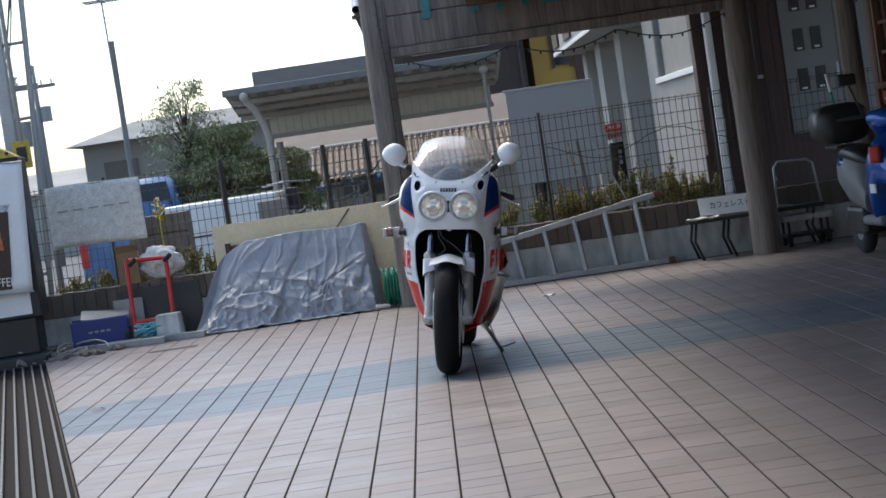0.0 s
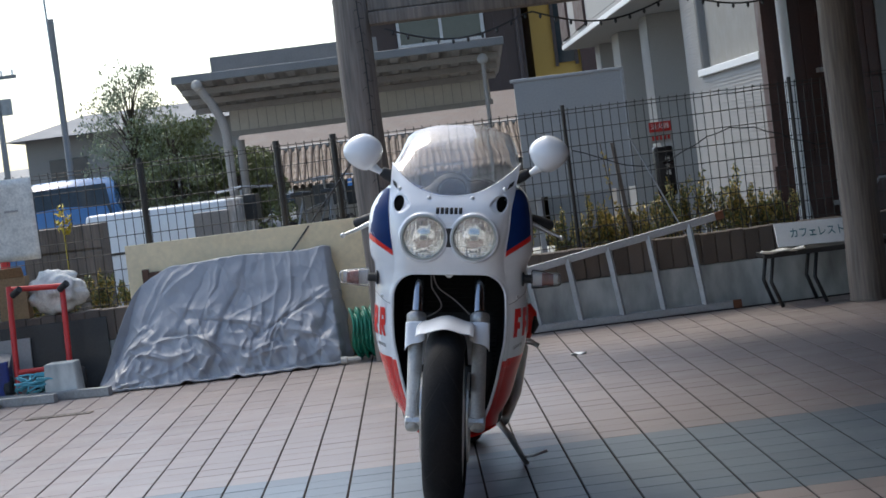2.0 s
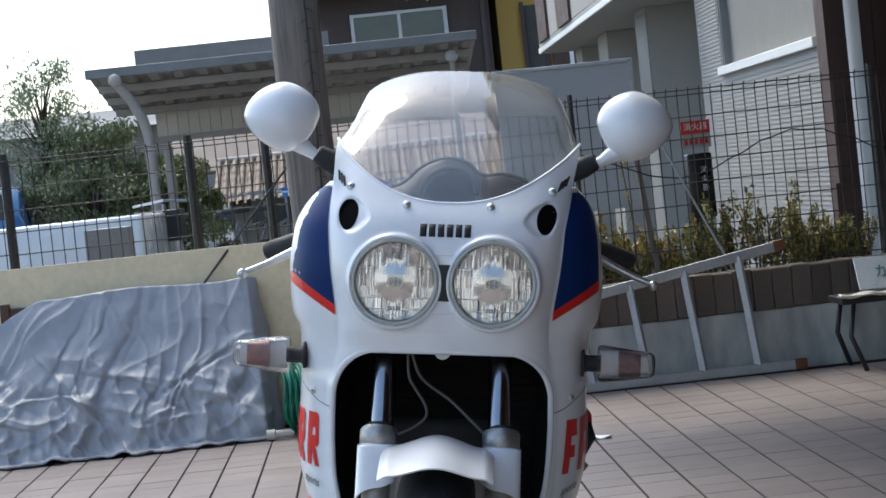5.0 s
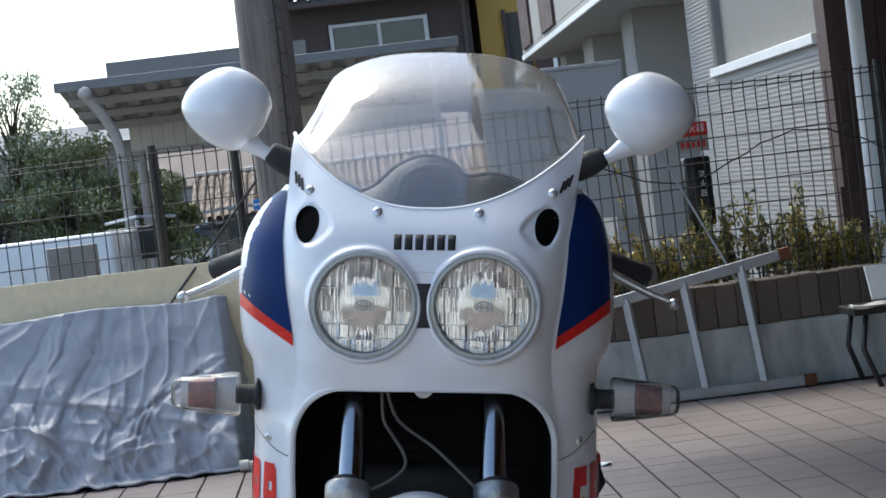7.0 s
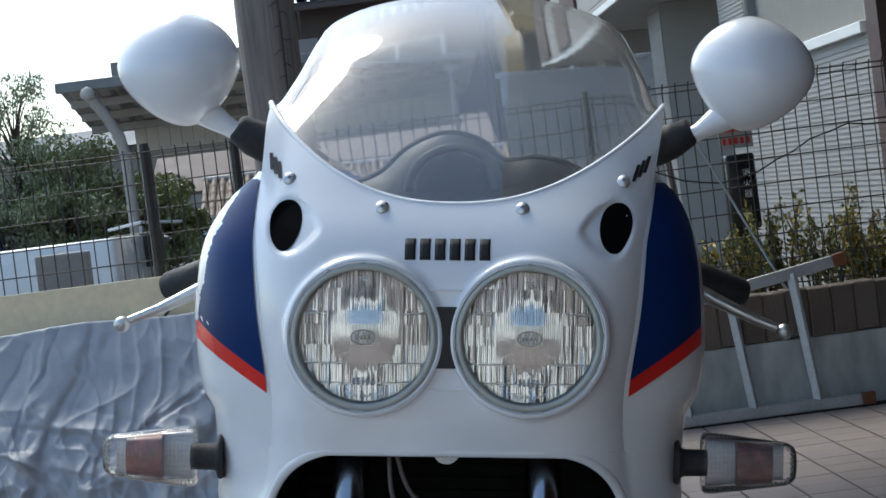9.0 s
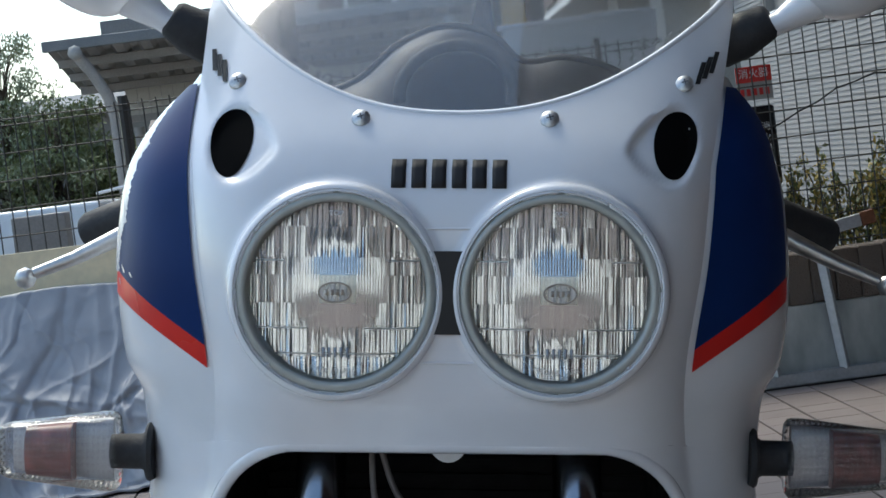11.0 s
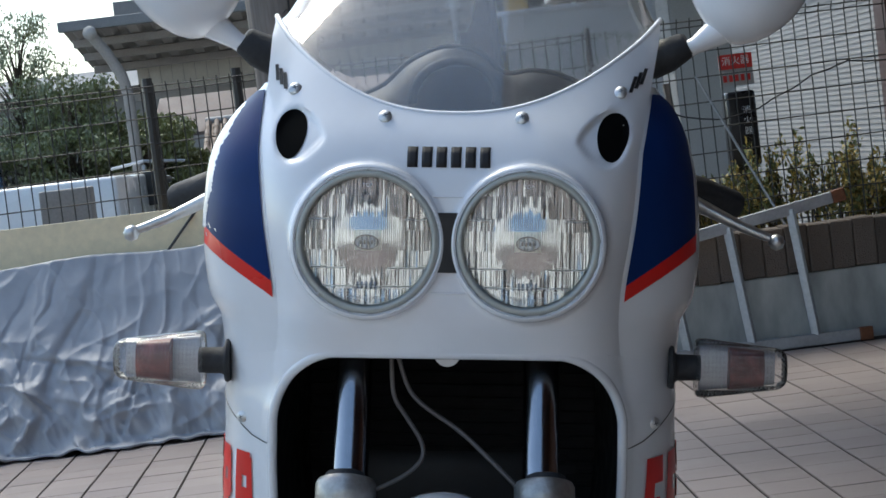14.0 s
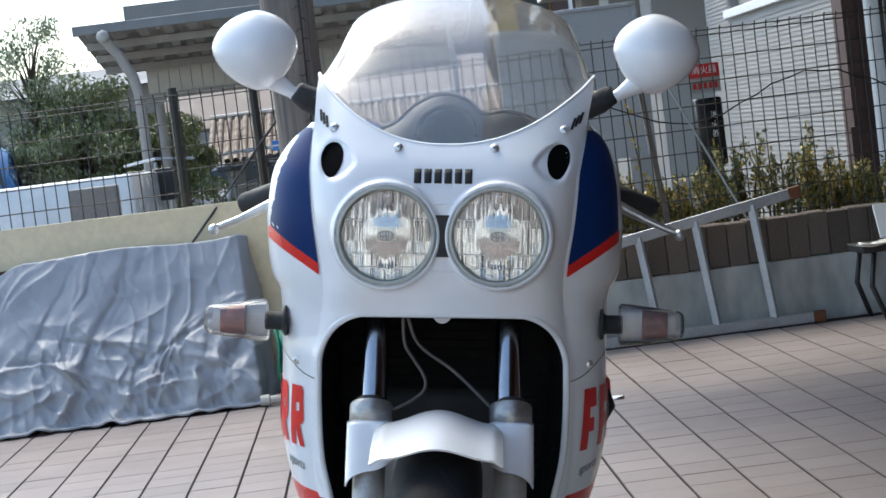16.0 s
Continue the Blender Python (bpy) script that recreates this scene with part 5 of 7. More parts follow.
# ---- vehicles ----
def vehicle(name, m, label, mat, L, Wd, H, hood, glass_z, rake_r, rake_f, wheel_r=0.27):
    """A small car seen mostly from behind: tail at y = 0, nose at y = L."""
    o = thing(name, m, label, "car")
    def sect(y):
        t = y / L
        top = H if rake_r < y < L - hood - rake_f else None
        if y <= rake_r:
            top = glass_z + (H - glass_z) * (y / rake_r) ** 0.6
        elif y >= L - hood - rake_f:
            k = min(1, (y - (L - hood - rake_f)) / rake_f)
            top = H - (H - glass_z + 0.04) * k
        return top
    bm = bmesh.new()
    rows = []
    ys = sorted({0.0, 0.03, 0.1, *np.linspace(0.15, L - 0.1, 22).tolist(), L - 0.03, L})
    for y in ys:
        top = sect(y)
        e = 0.0 if 0.03 < y < L - 0.03 else 0.06
        w = Wd / 2 - e
        wt = w * (0.84 if top > glass_z + 0.1 else 0.95)
        rows.append([bm.verts.new(p) for p in ((-w * 0.94, y, 0.20 + e), (-w, y, 0.36), (-w, y, glass_z * 0.9), (-w * 0.985, y, glass_z), (-wt, y, top - 0.05), (-wt * 0.88, y, top), (0, y, top + 0.015), (wt * 0.88, y, top), (wt, y, top - 0.05), (w * 0.985, y, glass_z), (w, y, glass_z * 0.9), (w, y, 0.36), (w * 0.94, y, 0.20 + e))])
    for a, b in zip(rows, rows[1:]):
        for i in range(12):
            bm.faces.new((a[i], a[i + 1], b[i + 1], b[i]))
    bm.faces.new(rows[0])
    bm.faces.new(rows[-1][::-1])
    body = part("body", bm, mat, o, smooth=True, angle=40)
    w = Wd / 2
    def pane(nm, pts):
        bm = bmesh.new()
        bm.faces.new([bm.verts.new(p) for p in pts])
        return part(nm, thicken(bm, 0.004), M_darkglass, o, "dark window glass")
    zt = H - 0.07
    pane("rear_window", ((-w * 0.8, 0.015, glass_z + 0.03), (w * 0.8, 0.015, glass_z + 0.03), (w * 0.72, rake_r * 0.55 - 0.03, zt), (-w * 0.72, rake_r * 0.55 - 0.03, zt)))
    for s in (-1, 1):
        y0, y1 = rake_r + 0.1, L - hood - rake_f * 0.7
        pane("side_window", ((s * (w + 0.004), y0, glass_z + 0.03), (s * (w + 0.004), y1 + 0.2, glass_z + 0.03), (s * (w * 0.86 + 0.01), y1 - 0.1, zt), (s * (w * 0.86 + 0.01), y0 + 0.1, zt)))
        part("tail_lamp", newbox(s * w * 0.93 - 0.05, s * w * 0.93 + 0.05, -0.012, 0.06, glass_z * 0.62, glass_z * 0.85, 0.01), M_red, o, "red tail lamp")
        for y in (L * 0.18, L * 0.82):
            wh = part("wheel", lathe(bmesh.new(), [(wheel_r * 0.6, -0.08), (wheel_r, -0.07), (wheel_r, 0.07), (wheel_r * 0.6, 0.08)], pose(s * (w - 0.06), y, wheel_r, 0, 90, 0), 24), M_rubber, o, "", True, 40)
            part("rim", lathe(bmesh.new(), [(0, -0.06), (wheel_r * 0.6, -0.075), (wheel_r * 0.6, 0.075), (0, 0.06)], pose(s * (w - 0.06), y, wheel_r, 0, 90, 0), 18), M_alu, wh, "", True, 40)
    part("bumper", newbox(-w * 0.95, w * 0.95, -0.05, 0.06, 0.28, 0.46, 0.03), mat, o)
    part("plate", newbox(-0.165, 0.165, -0.056, -0.05, 0.50, 0.66), M_yellowmetal if H > 1.5 else M_white, o)
    return o


vehicle("blue_van", pose(-3.69, 15.0, GROUND, 0, 0, 6), "blue kei van with dark rear window", M_truckblue, 3.2, 1.38, 1.84, 0.35, 1.34, 0.32, 0.5)
vehicle("white_car", pose(-2.55, 17.0, GROUND, 0, 0, -4), "white hatchback parked by the carport", M_truckwhite, 3.6, 1.5, 1.45, 0.9, 0.98, 0.5, 0.7)
vehicle("silver_car", pose(-1.25, 18.2, GROUND, 0, 0, -8), "white car parked under the carport", M_truckwhite, 3.6, 1.5, 1.45, 0.9, 0.96, 0.5, 0.7)
wt = thing("white_cargo_body", pose(-2.22, 11.0, GROUND), "white cargo body of a small truck", "truck")
bm = newbox(-0.70, 0.68, 0, 2.2, 0.6, 1.46, 0.03, seg=3)
for v in bm.verts:
    if v.co.x < -0.5 and v.co.z > 1.3:
        v.co.x += 0.16
part("body", bm, M_truckwhite, wt, smooth=True, angle=40)
part("seam", newbox(-0.71, 0.69, -0.01, 0.0, 1.10, 1.115), M_black, wt)
part("chassis", newbox(-0.55, 0.55, 0.1, 2.1, 0.32, 0.6), M_black, wt)
for x in (-0.52, 0.52):
    for y in (0.4, 1.8):
        part("wheel", lathe(bmesh.new(), [(0, -0.08), (0.26, -0.08), (0.28, -0.05), (0.28, 0.05), (0.26, 0.08), (0, 0.08)], pose(x, y, 0.28, 0, 90, 0), 22), M_rubber, wt, "", True, 40)
cr = thing("wooden_crate", sized(0.88, -2.24, 7.0, -0.02), "brown wooden crate behind the fence", "crate")
for k in range(6):
    part("slat", newbox(-0.3, 0.28, 0, 0.02, -0.045 + 0.19 * k, 0.13 + 0.19 * k, 0.004), M_wood_post, cr)
part("body", newbox(-0.29, 0.27, 0.02, 0.4, -0.045, 1.08), M_wood_post, cr)
ob = thing("dark_box", sized(0.72, -1.30, 7.3, 0.0), "dark grey box on a stand behind the fence", "box")
part("case", newbox(-0.16, 0.16, -0.05, 0.15, 1.03, 1.27, 0.01), M_carport, ob)
part("stand", newbox(-0.04, 0.04, 0, 0.08, -0.35, 1.03), M_carport, ob)


def bicycle(m, label):
    o = thing("bicycle", m, label, "bicycle", "bicycles under the carport")
    for y in (0, 1.05):
        part("wheel", lathe(bmesh.new(), [(0.30, -0.015), (0.33, -0.012), (0.33, 0.012), (0.30, 0.015)], pose(0, y, 0.33, 0, 90, 0), 28, True), M_rubber, o)
    for a, b in (((0, 0, 0.33), (0, 0.35, 0.85)), ((0, 0.45, 0.3), (0, 0.35, 0.9)), ((0, 0.45, 0.3), (0, 0.95, 0.8)), ((0, 1.05, 0.33), (0, 0.92, 1.05)), ((0, 0.4, 0.75), (0, 0.95, 0.8))):
        part("tube", tube(bmesh.new(), [a, b], 0.016, 6), M_kerb, o)
    part("handlebar", tube(bmesh.new(), [(-0.28, 0.75, 1.05), (0, 0.92, 1.08), (0.28, 0.75, 1.05)], 0.013, 6), M_alu, o)
    part("saddle", newbox(-0.08, 0.08, 0.2, 0.46, 0.9, 0.95, 0.02), M_black, o)
    part("basket", newbox(-0.18, 0.18, 1.0, 1.28, 0.75, 1.0, 0.01), M_black, o)


tagged(part("pavement", newbox(-2.0, 1.6, 12.6, 15.9, GROUND - 0.05, -0.03, 0.02), M_conc), "raised concrete slab under the carport", "pavement", kind="structure")
bicycle(pose(-1.22, 14.15, -0.03, 0, 0, -22), "dark bicycle with a black front basket")
bicycle(pose(-0.86, 14.0, -0.03, 0, 0, -12), "dark bicycle with a black front basket")
bicycle(pose(-1.52, 13.95, -0.03, 0, 0, 176), "dark bicycle with a large black basket turned to the street")
bicycle(pose(0.45, 14.1, -0.03, 0, 0, 8), "dark bicycle with a black front basket")

# scooter parked at the cabin
sc = thing("scooter", sized(0.93, 2.93, 3.80, 0, 0, 0, 183), "blue and grey scooter with a black top box", "scooter")
M_scblue = paint("metallic_blue", (0.015, 0.10, 0.42), 0.25, metal=0.3, coat=0.6, var=0.1)
M_scgrey = paint("grey_plastic", (0.16, 0.16, 0.165), 0.6, var=0.15)
def loft(secs, mat, nm, lab=""):
    bm = bmesh.new()
    rows = [[bm.verts.new((w * math.copysign(abs(math.cos(a)) ** 0.7, math.cos(a)), y, z + h * math.copysign(abs(math.sin(a)) ** 0.7, math.sin(a)))) for a in (2 * math.pi * k / 18 for k in range(18))] for y, z, w, h in secs]
    for a, b in zip(rows, rows[1:]):
        for i in range(18):
            bm.faces.new((a[i], a[(i + 1) % 18], b[(i + 1) % 18], b[i]))
    bm.faces.new(rows[0])
    bm.faces.new(rows[-1])
    return part(nm, bm, mat, sc, lab, True, 60)
for y in (0.0, 1.2):
    wh = part("wheel", lathe(bmesh.new(), [(0.12, -0.04), (0.18, -0.05), (0.215, -0.03), (0.222, 0), (0.215, 0.03), (0.18, 0.05), (0.12, 0.04)], pose(0, y, 0.222, 0, 90, 0), 32), M_rubber, sc, "small black tyre", True)
    part("rim", lathe(bmesh.new(), [(0.02, -0.03), (0.125, -0.035), (0.125, 0.035), (0.02, 0.03)], pose(0, y, 0.222, 0, 90, 0), 24), M_kerb, wh, "", True, 40)
loft([(-0.22, 0.62, 0.05, 0.05), (-0.1, 0.60, 0.12, 0.13), (0.15, 0.55, 0.15, 0.18), (0.45, 0.50, 0.15, 0.18), (0.6, 0.40, 0.14, 0.10)], M_scgrey, "tail_body", "grey rear body")
loft([(-0.24, 0.66, 0.04, 0.03), (-0.05, 0.68, 0.125, 0.05), (0.12, 0.66, 0.13, 0.03)], M_scblue, "tail_panel", "blue tail panel")
loft([(-0.12, 0.73, 0.09, 0.03), (0.1, 0.75, 0.13, 0.05), (0.42, 0.72, 0.13, 0.055), (0.52, 0.69, 0.08, 0.03)], M_black, "seat", "black vinyl seat")
part("floorboard", newbox(-0.15, 0.15, 0.5, 0.95, 0.24, 0.31, 0.03, seg=3), M_scgrey, sc, "", True, 50)
loft([(0.84, 0.40, 0.17, 0.14), (0.92, 0.60, 0.20, 0.20), (1.05, 0.70, 0.19, 0.18), (1.2, 0.60, 0.12, 0.12), (1.3, 0.50, 0.05, 0.05)], M_scblue, "leg_shield", "blue front shield")
loft([(0.88, 0.86, 0.05, 0.10), (0.95, 0.98, 0.16, 0.06), (1.05, 0.97, 0.12, 0.07), (1.12, 0.95, 0.05, 0.03)], M_scblue, "head_cowl", "blue handlebar cowl")
loft([(1.0, 0.42, 0.07, 0.03), (1.2, 0.47, 0.075, 0.03), (1.38, 0.40, 0.06, 0.03)], M_scblue, "front_fender", "blue front fender")
for s in (-1, 1):
    part("grip", tube(bmesh.new(), [(s * 0.14, 0.93, 1.0), (s * 0.33, 0.86, 1.0)], 0.017, 10), M_rubber, sc)
    mr = part("mirror", tube(bmesh.new(), [(s * 0.17, 0.95, 1.0), (s * 0.24, 0.94, 1.22)], 0.007, 6), M_black, sc)
    part("shell", newbox(-0.065, 0.065, -0.015, 0.015, -0.04, 0.04, 0.014, pose(s * 0.25, 0.94, 1.26)), M_black, mr)
    part("turn_lamp", newbox(-0.04, 0.04, -0.03, 0.03, -0.06, 0.06, 0.02, pose(s * 0.175, 1.12, 0.74, 0, 0, s * -30)), M_red, sc, "orange-red front turn lamp")
part("fork", tube(bmesh.new(), [(0.07, 1.2, 0.222), (0.07, 1.05, 0.6)], 0.02, 8), M_black, sc)
part("fork", tube(bmesh.new(), [(-0.07, 1.2, 0.222), (-0.07, 1.05, 0.6)], 0.02, 8), M_black, sc)
part("engine", newbox(-0.12, 0.12, 0.0, 0.42, 0.16, 0.36, 0.03), M_black, sc)
part("silencer", tube(bmesh.new(), [(-0.15, 0.35, 0.24), (-0.16, 0.05, 0.27), (-0.16, -0.28, 0.33)], [0.02, 0.05, 0.06], 12), M_black, sc, "", True)
part("rack", newbox(-0.10, 0.10, -0.42, -0.08, 0.78, 0.80, 0.005), M_black, sc)
loft([(-0.52, 0.95, 0.12, 0.09), (-0.48, 0.96, 0.19, 0.14), (-0.18, 0.96, 0.20, 0.15), (-0.12, 0.94, 0.14, 0.11)], M_black, "top_box", "glossy black top box")
part("side_mark", newbox(-0.20, -0.19, 0.98, 1.10, 0.48, 0.54), M_white, sc, "white mark kept plain")
part("side_mark", newbox(0.19, 0.20, 0.98, 1.10, 0.48, 0.54), M_white, sc, "white mark kept plain")
part("centre_stand", tube(bmesh.new(), [(-0.13, 0.32, 0.2), (-0.17, 0.25, 0.01)], 0.012, 6), M_black, sc)

# utility poles, wires, antennas
def pole(x, y, h, lab="tall grey utility pole with cross arm", arm=True):
    o = thing("utility_pole", pose(x, y, GROUND), lab, "pole", "utility poles along the road")
    part("shaft", tube(bmesh.new(), [(0, 0, 0), (0, 0, h)], [0.14 * h / 8, 0.09 * h / 8], 8), M_utility, o, smooth=True)
    if arm:
        part("cross_arm", newbox(-0.6, 0.6, -0.04, 0.04, h - 0.7, h - 0.6), M_utility, o)
        part("transformer", lathe(bmesh.new(), [(0, 0), (0.16, 0), (0.16, 0.45), (0, 0.45)], Matrix.Translation((0.22, 0, h - 1.7)), 12), M_kerb, o, "", True, 40)
        for x_ in (-0.5, -0.2, 0.2, 0.5):
            part("insulator", tube(bmesh.new(), [(x_, 0, h - 0.6), (x_, 0, h - 0.45)], 0.03, 6), M_white, o)
pole(-7.1, 25, 4.5)
pole(-8.25, 25, 4.05, "plain grey utility pole", False)
pole(-8.98, 25, 4.55)
pole(-6.64, 25, 3.45, "plain grey utility pole", False)
pole(-12.6, 40, 6.2)
pole(-11.0, 48, 6.0)
bn2 = thing("pole_banner", sized(0.8, -7.42, 24.9, 2.75), "small white and grey banner on a pole", "banner")
part("cloth", newbox(-0.25, 0.15, -0.01, 0.01, 0, 1.0), M_white, bn2)
for k in range(3):
    part("mark", newbox(-0.16, 0.06, -0.014, -0.01, 0.15 + 0.28 * k, 0.32 + 0.28 * k), M_carport, bn2)
part("arm", newbox(0.15, 0.75, -0.02, 0.02, 0.95, 1.0), M_pole, bn2)
an = thing("tv_antenna", pose(-4.05, 18, GROUND), "thin rooftop antenna mast", "antenna")
part("mast", tube(bmesh.new(), [(0, 0, 0), (0.0, 0, 3.85)], 0.04, 6), M_utility, an)
part("mast", tube(bmesh.new(), [(-0.03, 0, 3.2), (-0.05, 0, 4.5)], 0.013, 6), M_pole, an)
for k in range(6):
    part("element", tube(bmesh.new(), [(-0.3, 0.08 * k - 0.22, 4.42), (0.2, 0.08 * k - 0.22, 4.42)], 0.006, 4), M_pole, an)
part("boom", tube(bmesh.new(), [(-0.05, -0.28, 4.42), (-0.05, 0.28, 4.42)], 0.012, 4), M_pole, an)
for i, pts in enumerate((((-2.95, 6.2, 3.15), (-7.3, 24.9, 3.3)), ((-3.4, 9, 4.4), (-7.0, 25, 3.7)), ((-6.5, 8, 4.6), (-8.98, 25, 3.9), (-12.6, 40, 5.5)), ((-7.1, 25, 3.8), (-12.6, 40, 5.3)))):
    w_ = thing("overhead_wire", pose(0, 0, 0), "thin black overhead wire", "wire", "overhead wires")
    q = []
    for a, b in zip(pts, pts[1:]):
        for t in np.linspace(0, 1, 10):
            p = Vector(a).lerp(Vector(b), float(t))
            p.z -= 0.35 * math.sin(math.pi * t)
            q.append(p)
    part("cable", tube(bmesh.new(), q, 0.011, 5), M_black, w_)
# low far buildings that close the distance
rnd = random.Random(5)
for i in range(14):
    x = -60 + 8.5 * i
    hh = rnd.uniform(1.4, 2.4)
    o = thing("distant_house", pose(x, 62 + rnd.uniform(-4, 4), GROUND), "pale distant house with a low roof", "house", "distant houses")
    part("wall", newbox(0, 6.4, 0, 7, 0, hh), M_cream if i % 2 else M_siding, o)
    bm = bmesh.new()
    vs = [bm.verts.new(c) for c in ((-0.4, -0.4, hh), (6.8, -0.4, hh), (6.8, 7.4, hh), (-0.4, 7.4, hh), (-0.4, 3.5, hh + 0.8), (6.8, 3.5, hh + 0.8))]
    for f in ((0, 1, 5, 4), (2, 3, 4, 5), (1, 2, 5), (3, 0, 4), (3, 2, 1, 0)):
        bm.faces.new([vs[k] for k in f])
    part("roof", bm, M_grey if i % 3 else M_orange_roof, o)
    for k in range(3):
        part("window", newbox(0.6 + 2 * k, 1.6 + 2 * k, -0.03, 0.0, hh - 1.1, hh - 0.3), M_darkglass, o)

# ---- the motorcycle ----
M_bike_white = paint("white_fairing_paint", (0.76, 0.77, 0.78), 0.22, var=0.035, scale=3, fine=25, bump=0.02, coat=0.6)
M_bike_blue = paint("navy_fairing_paint", (0.006, 0.026, 0.110), 0.4, var=0.12, scale=3, fine=25, bump=0.02, coat=0.0, spec=0.12)
M_bike_red = paint("red_fairing_paint", (0.64, 0.014, 0.009), 0.3, var=0.08, scale=3, fine=25, bump=0.02, coat=0.1)
M_forkchrome = paint("worn_chrome", (0.34, 0.345, 0.36), 0.2, metal=1.0, var=0.08, scale=20, bump=0.03)
M_brushed = paint("brushed_alloy", (0.50, 0.50, 0.49), 0.38, metal=0.9, var=0.18, scale=18, fine=120, bump=0.12)
M_reflector = paint("lamp_reflector", (0.78, 0.76, 0.72), 0.13, metal=1.0, var=0.10, scale=30, bump=0, island=True)
M_cast = paint("cast_alloy", (0.38, 0.37, 0.345), 0.45, metal=0.35, var=0.16, scale=25, fine=140, bump=0.15)
M_collar = paint("worn_collar_alloy", (0.38, 0.365, 0.34), 0.40, metal=0.8, var=0.22, scale=25, fine=140, bump=0.2)
M_cable = paint("cable_sheath", (0.11, 0.095, 0.085), 0.5, var=0.2)
M_screw = paint("plated_screw", (0.62, 0.62, 0.60), 0.34, metal=0.75, var=0.25, scale=120, fine=400, bump=0.1)
M_rimgrey_dark = paint("slot_grey", (0.10, 0.10, 0.10), 0.6, metal=0.3, var=0.2)
M_matt = paint("matt_black", (0.010, 0.010, 0.011), 0.6, var=0.3)
M_screen = glass("tinted_screen", (0.97, 0.975, 0.98), 0.02, 1.6, haze=0.065)
M_lens = moulded("fluted_lens", (0.985, 0.985, 0.98), 0.075, 92, 0, 0.10)
M_dash = paint("dash_black", (0.008, 0.009, 0.012), 0.5, var=0.3, spec=0.15)
M_emboss = paint("embossed_glass", (0.80, 0.82, 0.82), 0.3, var=0.05)
M_clear = moulded("clear_indicator_lens", (0.95, 0.94, 0.94), 0.09, 75, 60, 0.30)
M_amber = paint("amber_bulb", (0.19, 0.06, 0.05), 0.4, var=0.5, scale=30)
M_rimgrey = paint("lamp_rim", (0.41, 0.425, 0.39), 0.38, metal=0.25, var=0.1)
M_radiator = paint("radiator_black", (0.011, 0.011, 0.012), 0.8, var=0.4, scale=40, spec=0.15)
M_tyre = paint("tyre_rubber", (0.012, 0.012, 0.013), 0.72, var=0.3, scale=9, fine=140, bump=0.18, spec=0.14)
M_mirror = paint("mirror_glass", (0.85, 0.86, 0.87), 0.02, metal=1.0, var=0.02, bump=0)
M_warm = paint("warm_metal", (0.97, 0.90, 0.77), 0.30, metal=0.6, var=0.10, bump=0, island=True)
M_badge_plate = moulded("frosted_glass", (0.9, 0.88, 0.85), 0.40, 40, 0, 0.05, 0.3)
M_badge = paint("badge_shade", (0.36, 0.31, 0.25), 0.35, var=0.1)
M_ring = paint("ring_grey", (0.42, 0.44, 0.47), 0.25, metal=0.5, var=0.1)
M_vent_shade = paint("deep_black", (0.003, 0.003, 0.003), 0.9, var=0.2, bump=0, spec=0.05)
M_tread = paint("groove_shade_black", (0.006, 0.006, 0.006), 0.9, var=0.2)

BIKE = pose(0.012, 0.32, 0.0, 0, 0, -4.0) @ pose(0, 0, 0, 0, 7.7, 0) @ Matrix.Scale(0.963, 4)
bike = thing("motorcycle", BIKE, "white sport motorcycle with navy and red panels on its stand", "motorcycle")

edge_b = curve_of([(0.20, 0.13), (0.30, 0.15), (0.45, 0.185), (0.55, 0.195), (0.65, 0.192), (0.74, 0.178), (0.80, 0.176), (0.88, 0.187), (0.94, 0.193), (1.0, 0.198), (1.10, 0.205)])
half_w = curve_of([(0.22, 0.135), (0.27, 0.172), (0.32, 0.199), (0.40, 0.222), (0.45, 0.238), (0.50, 0.248), (0.56, 0.253), (0.65, 0.249), (0.735, 0.248), (0.768, 0.250), (0.778, 0.254), (0.79, 0.261), (0.82, 0.266), (0.85, 0.268), (0.90, 0.266), (0.95, 0.259), (0.99, 0.240), (1.02, 0.212)])
nose_y = curve_of([(0.20, 0.30), (0.35, 0.21), (0.5, 0.165), (0.62, 0.14), (0.735, 0.112), (0.79, 0.096), (0.86, 0.090), (0.925, 0.097), (0.96, 0.113), (1.0, 0.146), (1.06, 0.195), (1.10, 0.225)])
side_w = curve_of([(0.24, 0.105), (0.30, 0.130), (0.38, 0.152), (0.46, 0.168), (0.52, 0.180), (0.60, 0.184), (0.66, 0.183)])


def open_w(z):
    """Half width of the intake: straight sides, then a round corner up to its top edge."""
    return side_w(z) if z < 0.662 else 0.105 + 0.078 * math.sqrt(max(0.0, 1 - ((min(z, 0.7369) - 0.662) / 0.075) ** 2))


DEEP = 0.12


def roll(t):
    """Depth of the side, from its front edge (0) to the silhouette (1): flat first, then rounding off."""
    return DEEP * (0.42 * t + 0.58 * (1 - math.sqrt(max(0.0, 1 - t ** 3.2))))


def skin_y(x, z, off=0.0):
    """Depth of the fairing skin at a place across and up."""
    b, w, a = edge_b(z), half_w(z), abs(x)
    y = nose_y(z) + 0.045 * (min(a, b) / b) ** 6.0
    if a > b:
        t = min(1.0, (a - b) / max(1e-4, w - b))
        y += roll(t)
    return y - off


def top_z(x):
    return 0.990 + 0.100 * (min(abs(x), 0.205) / 0.2) ** 2.3


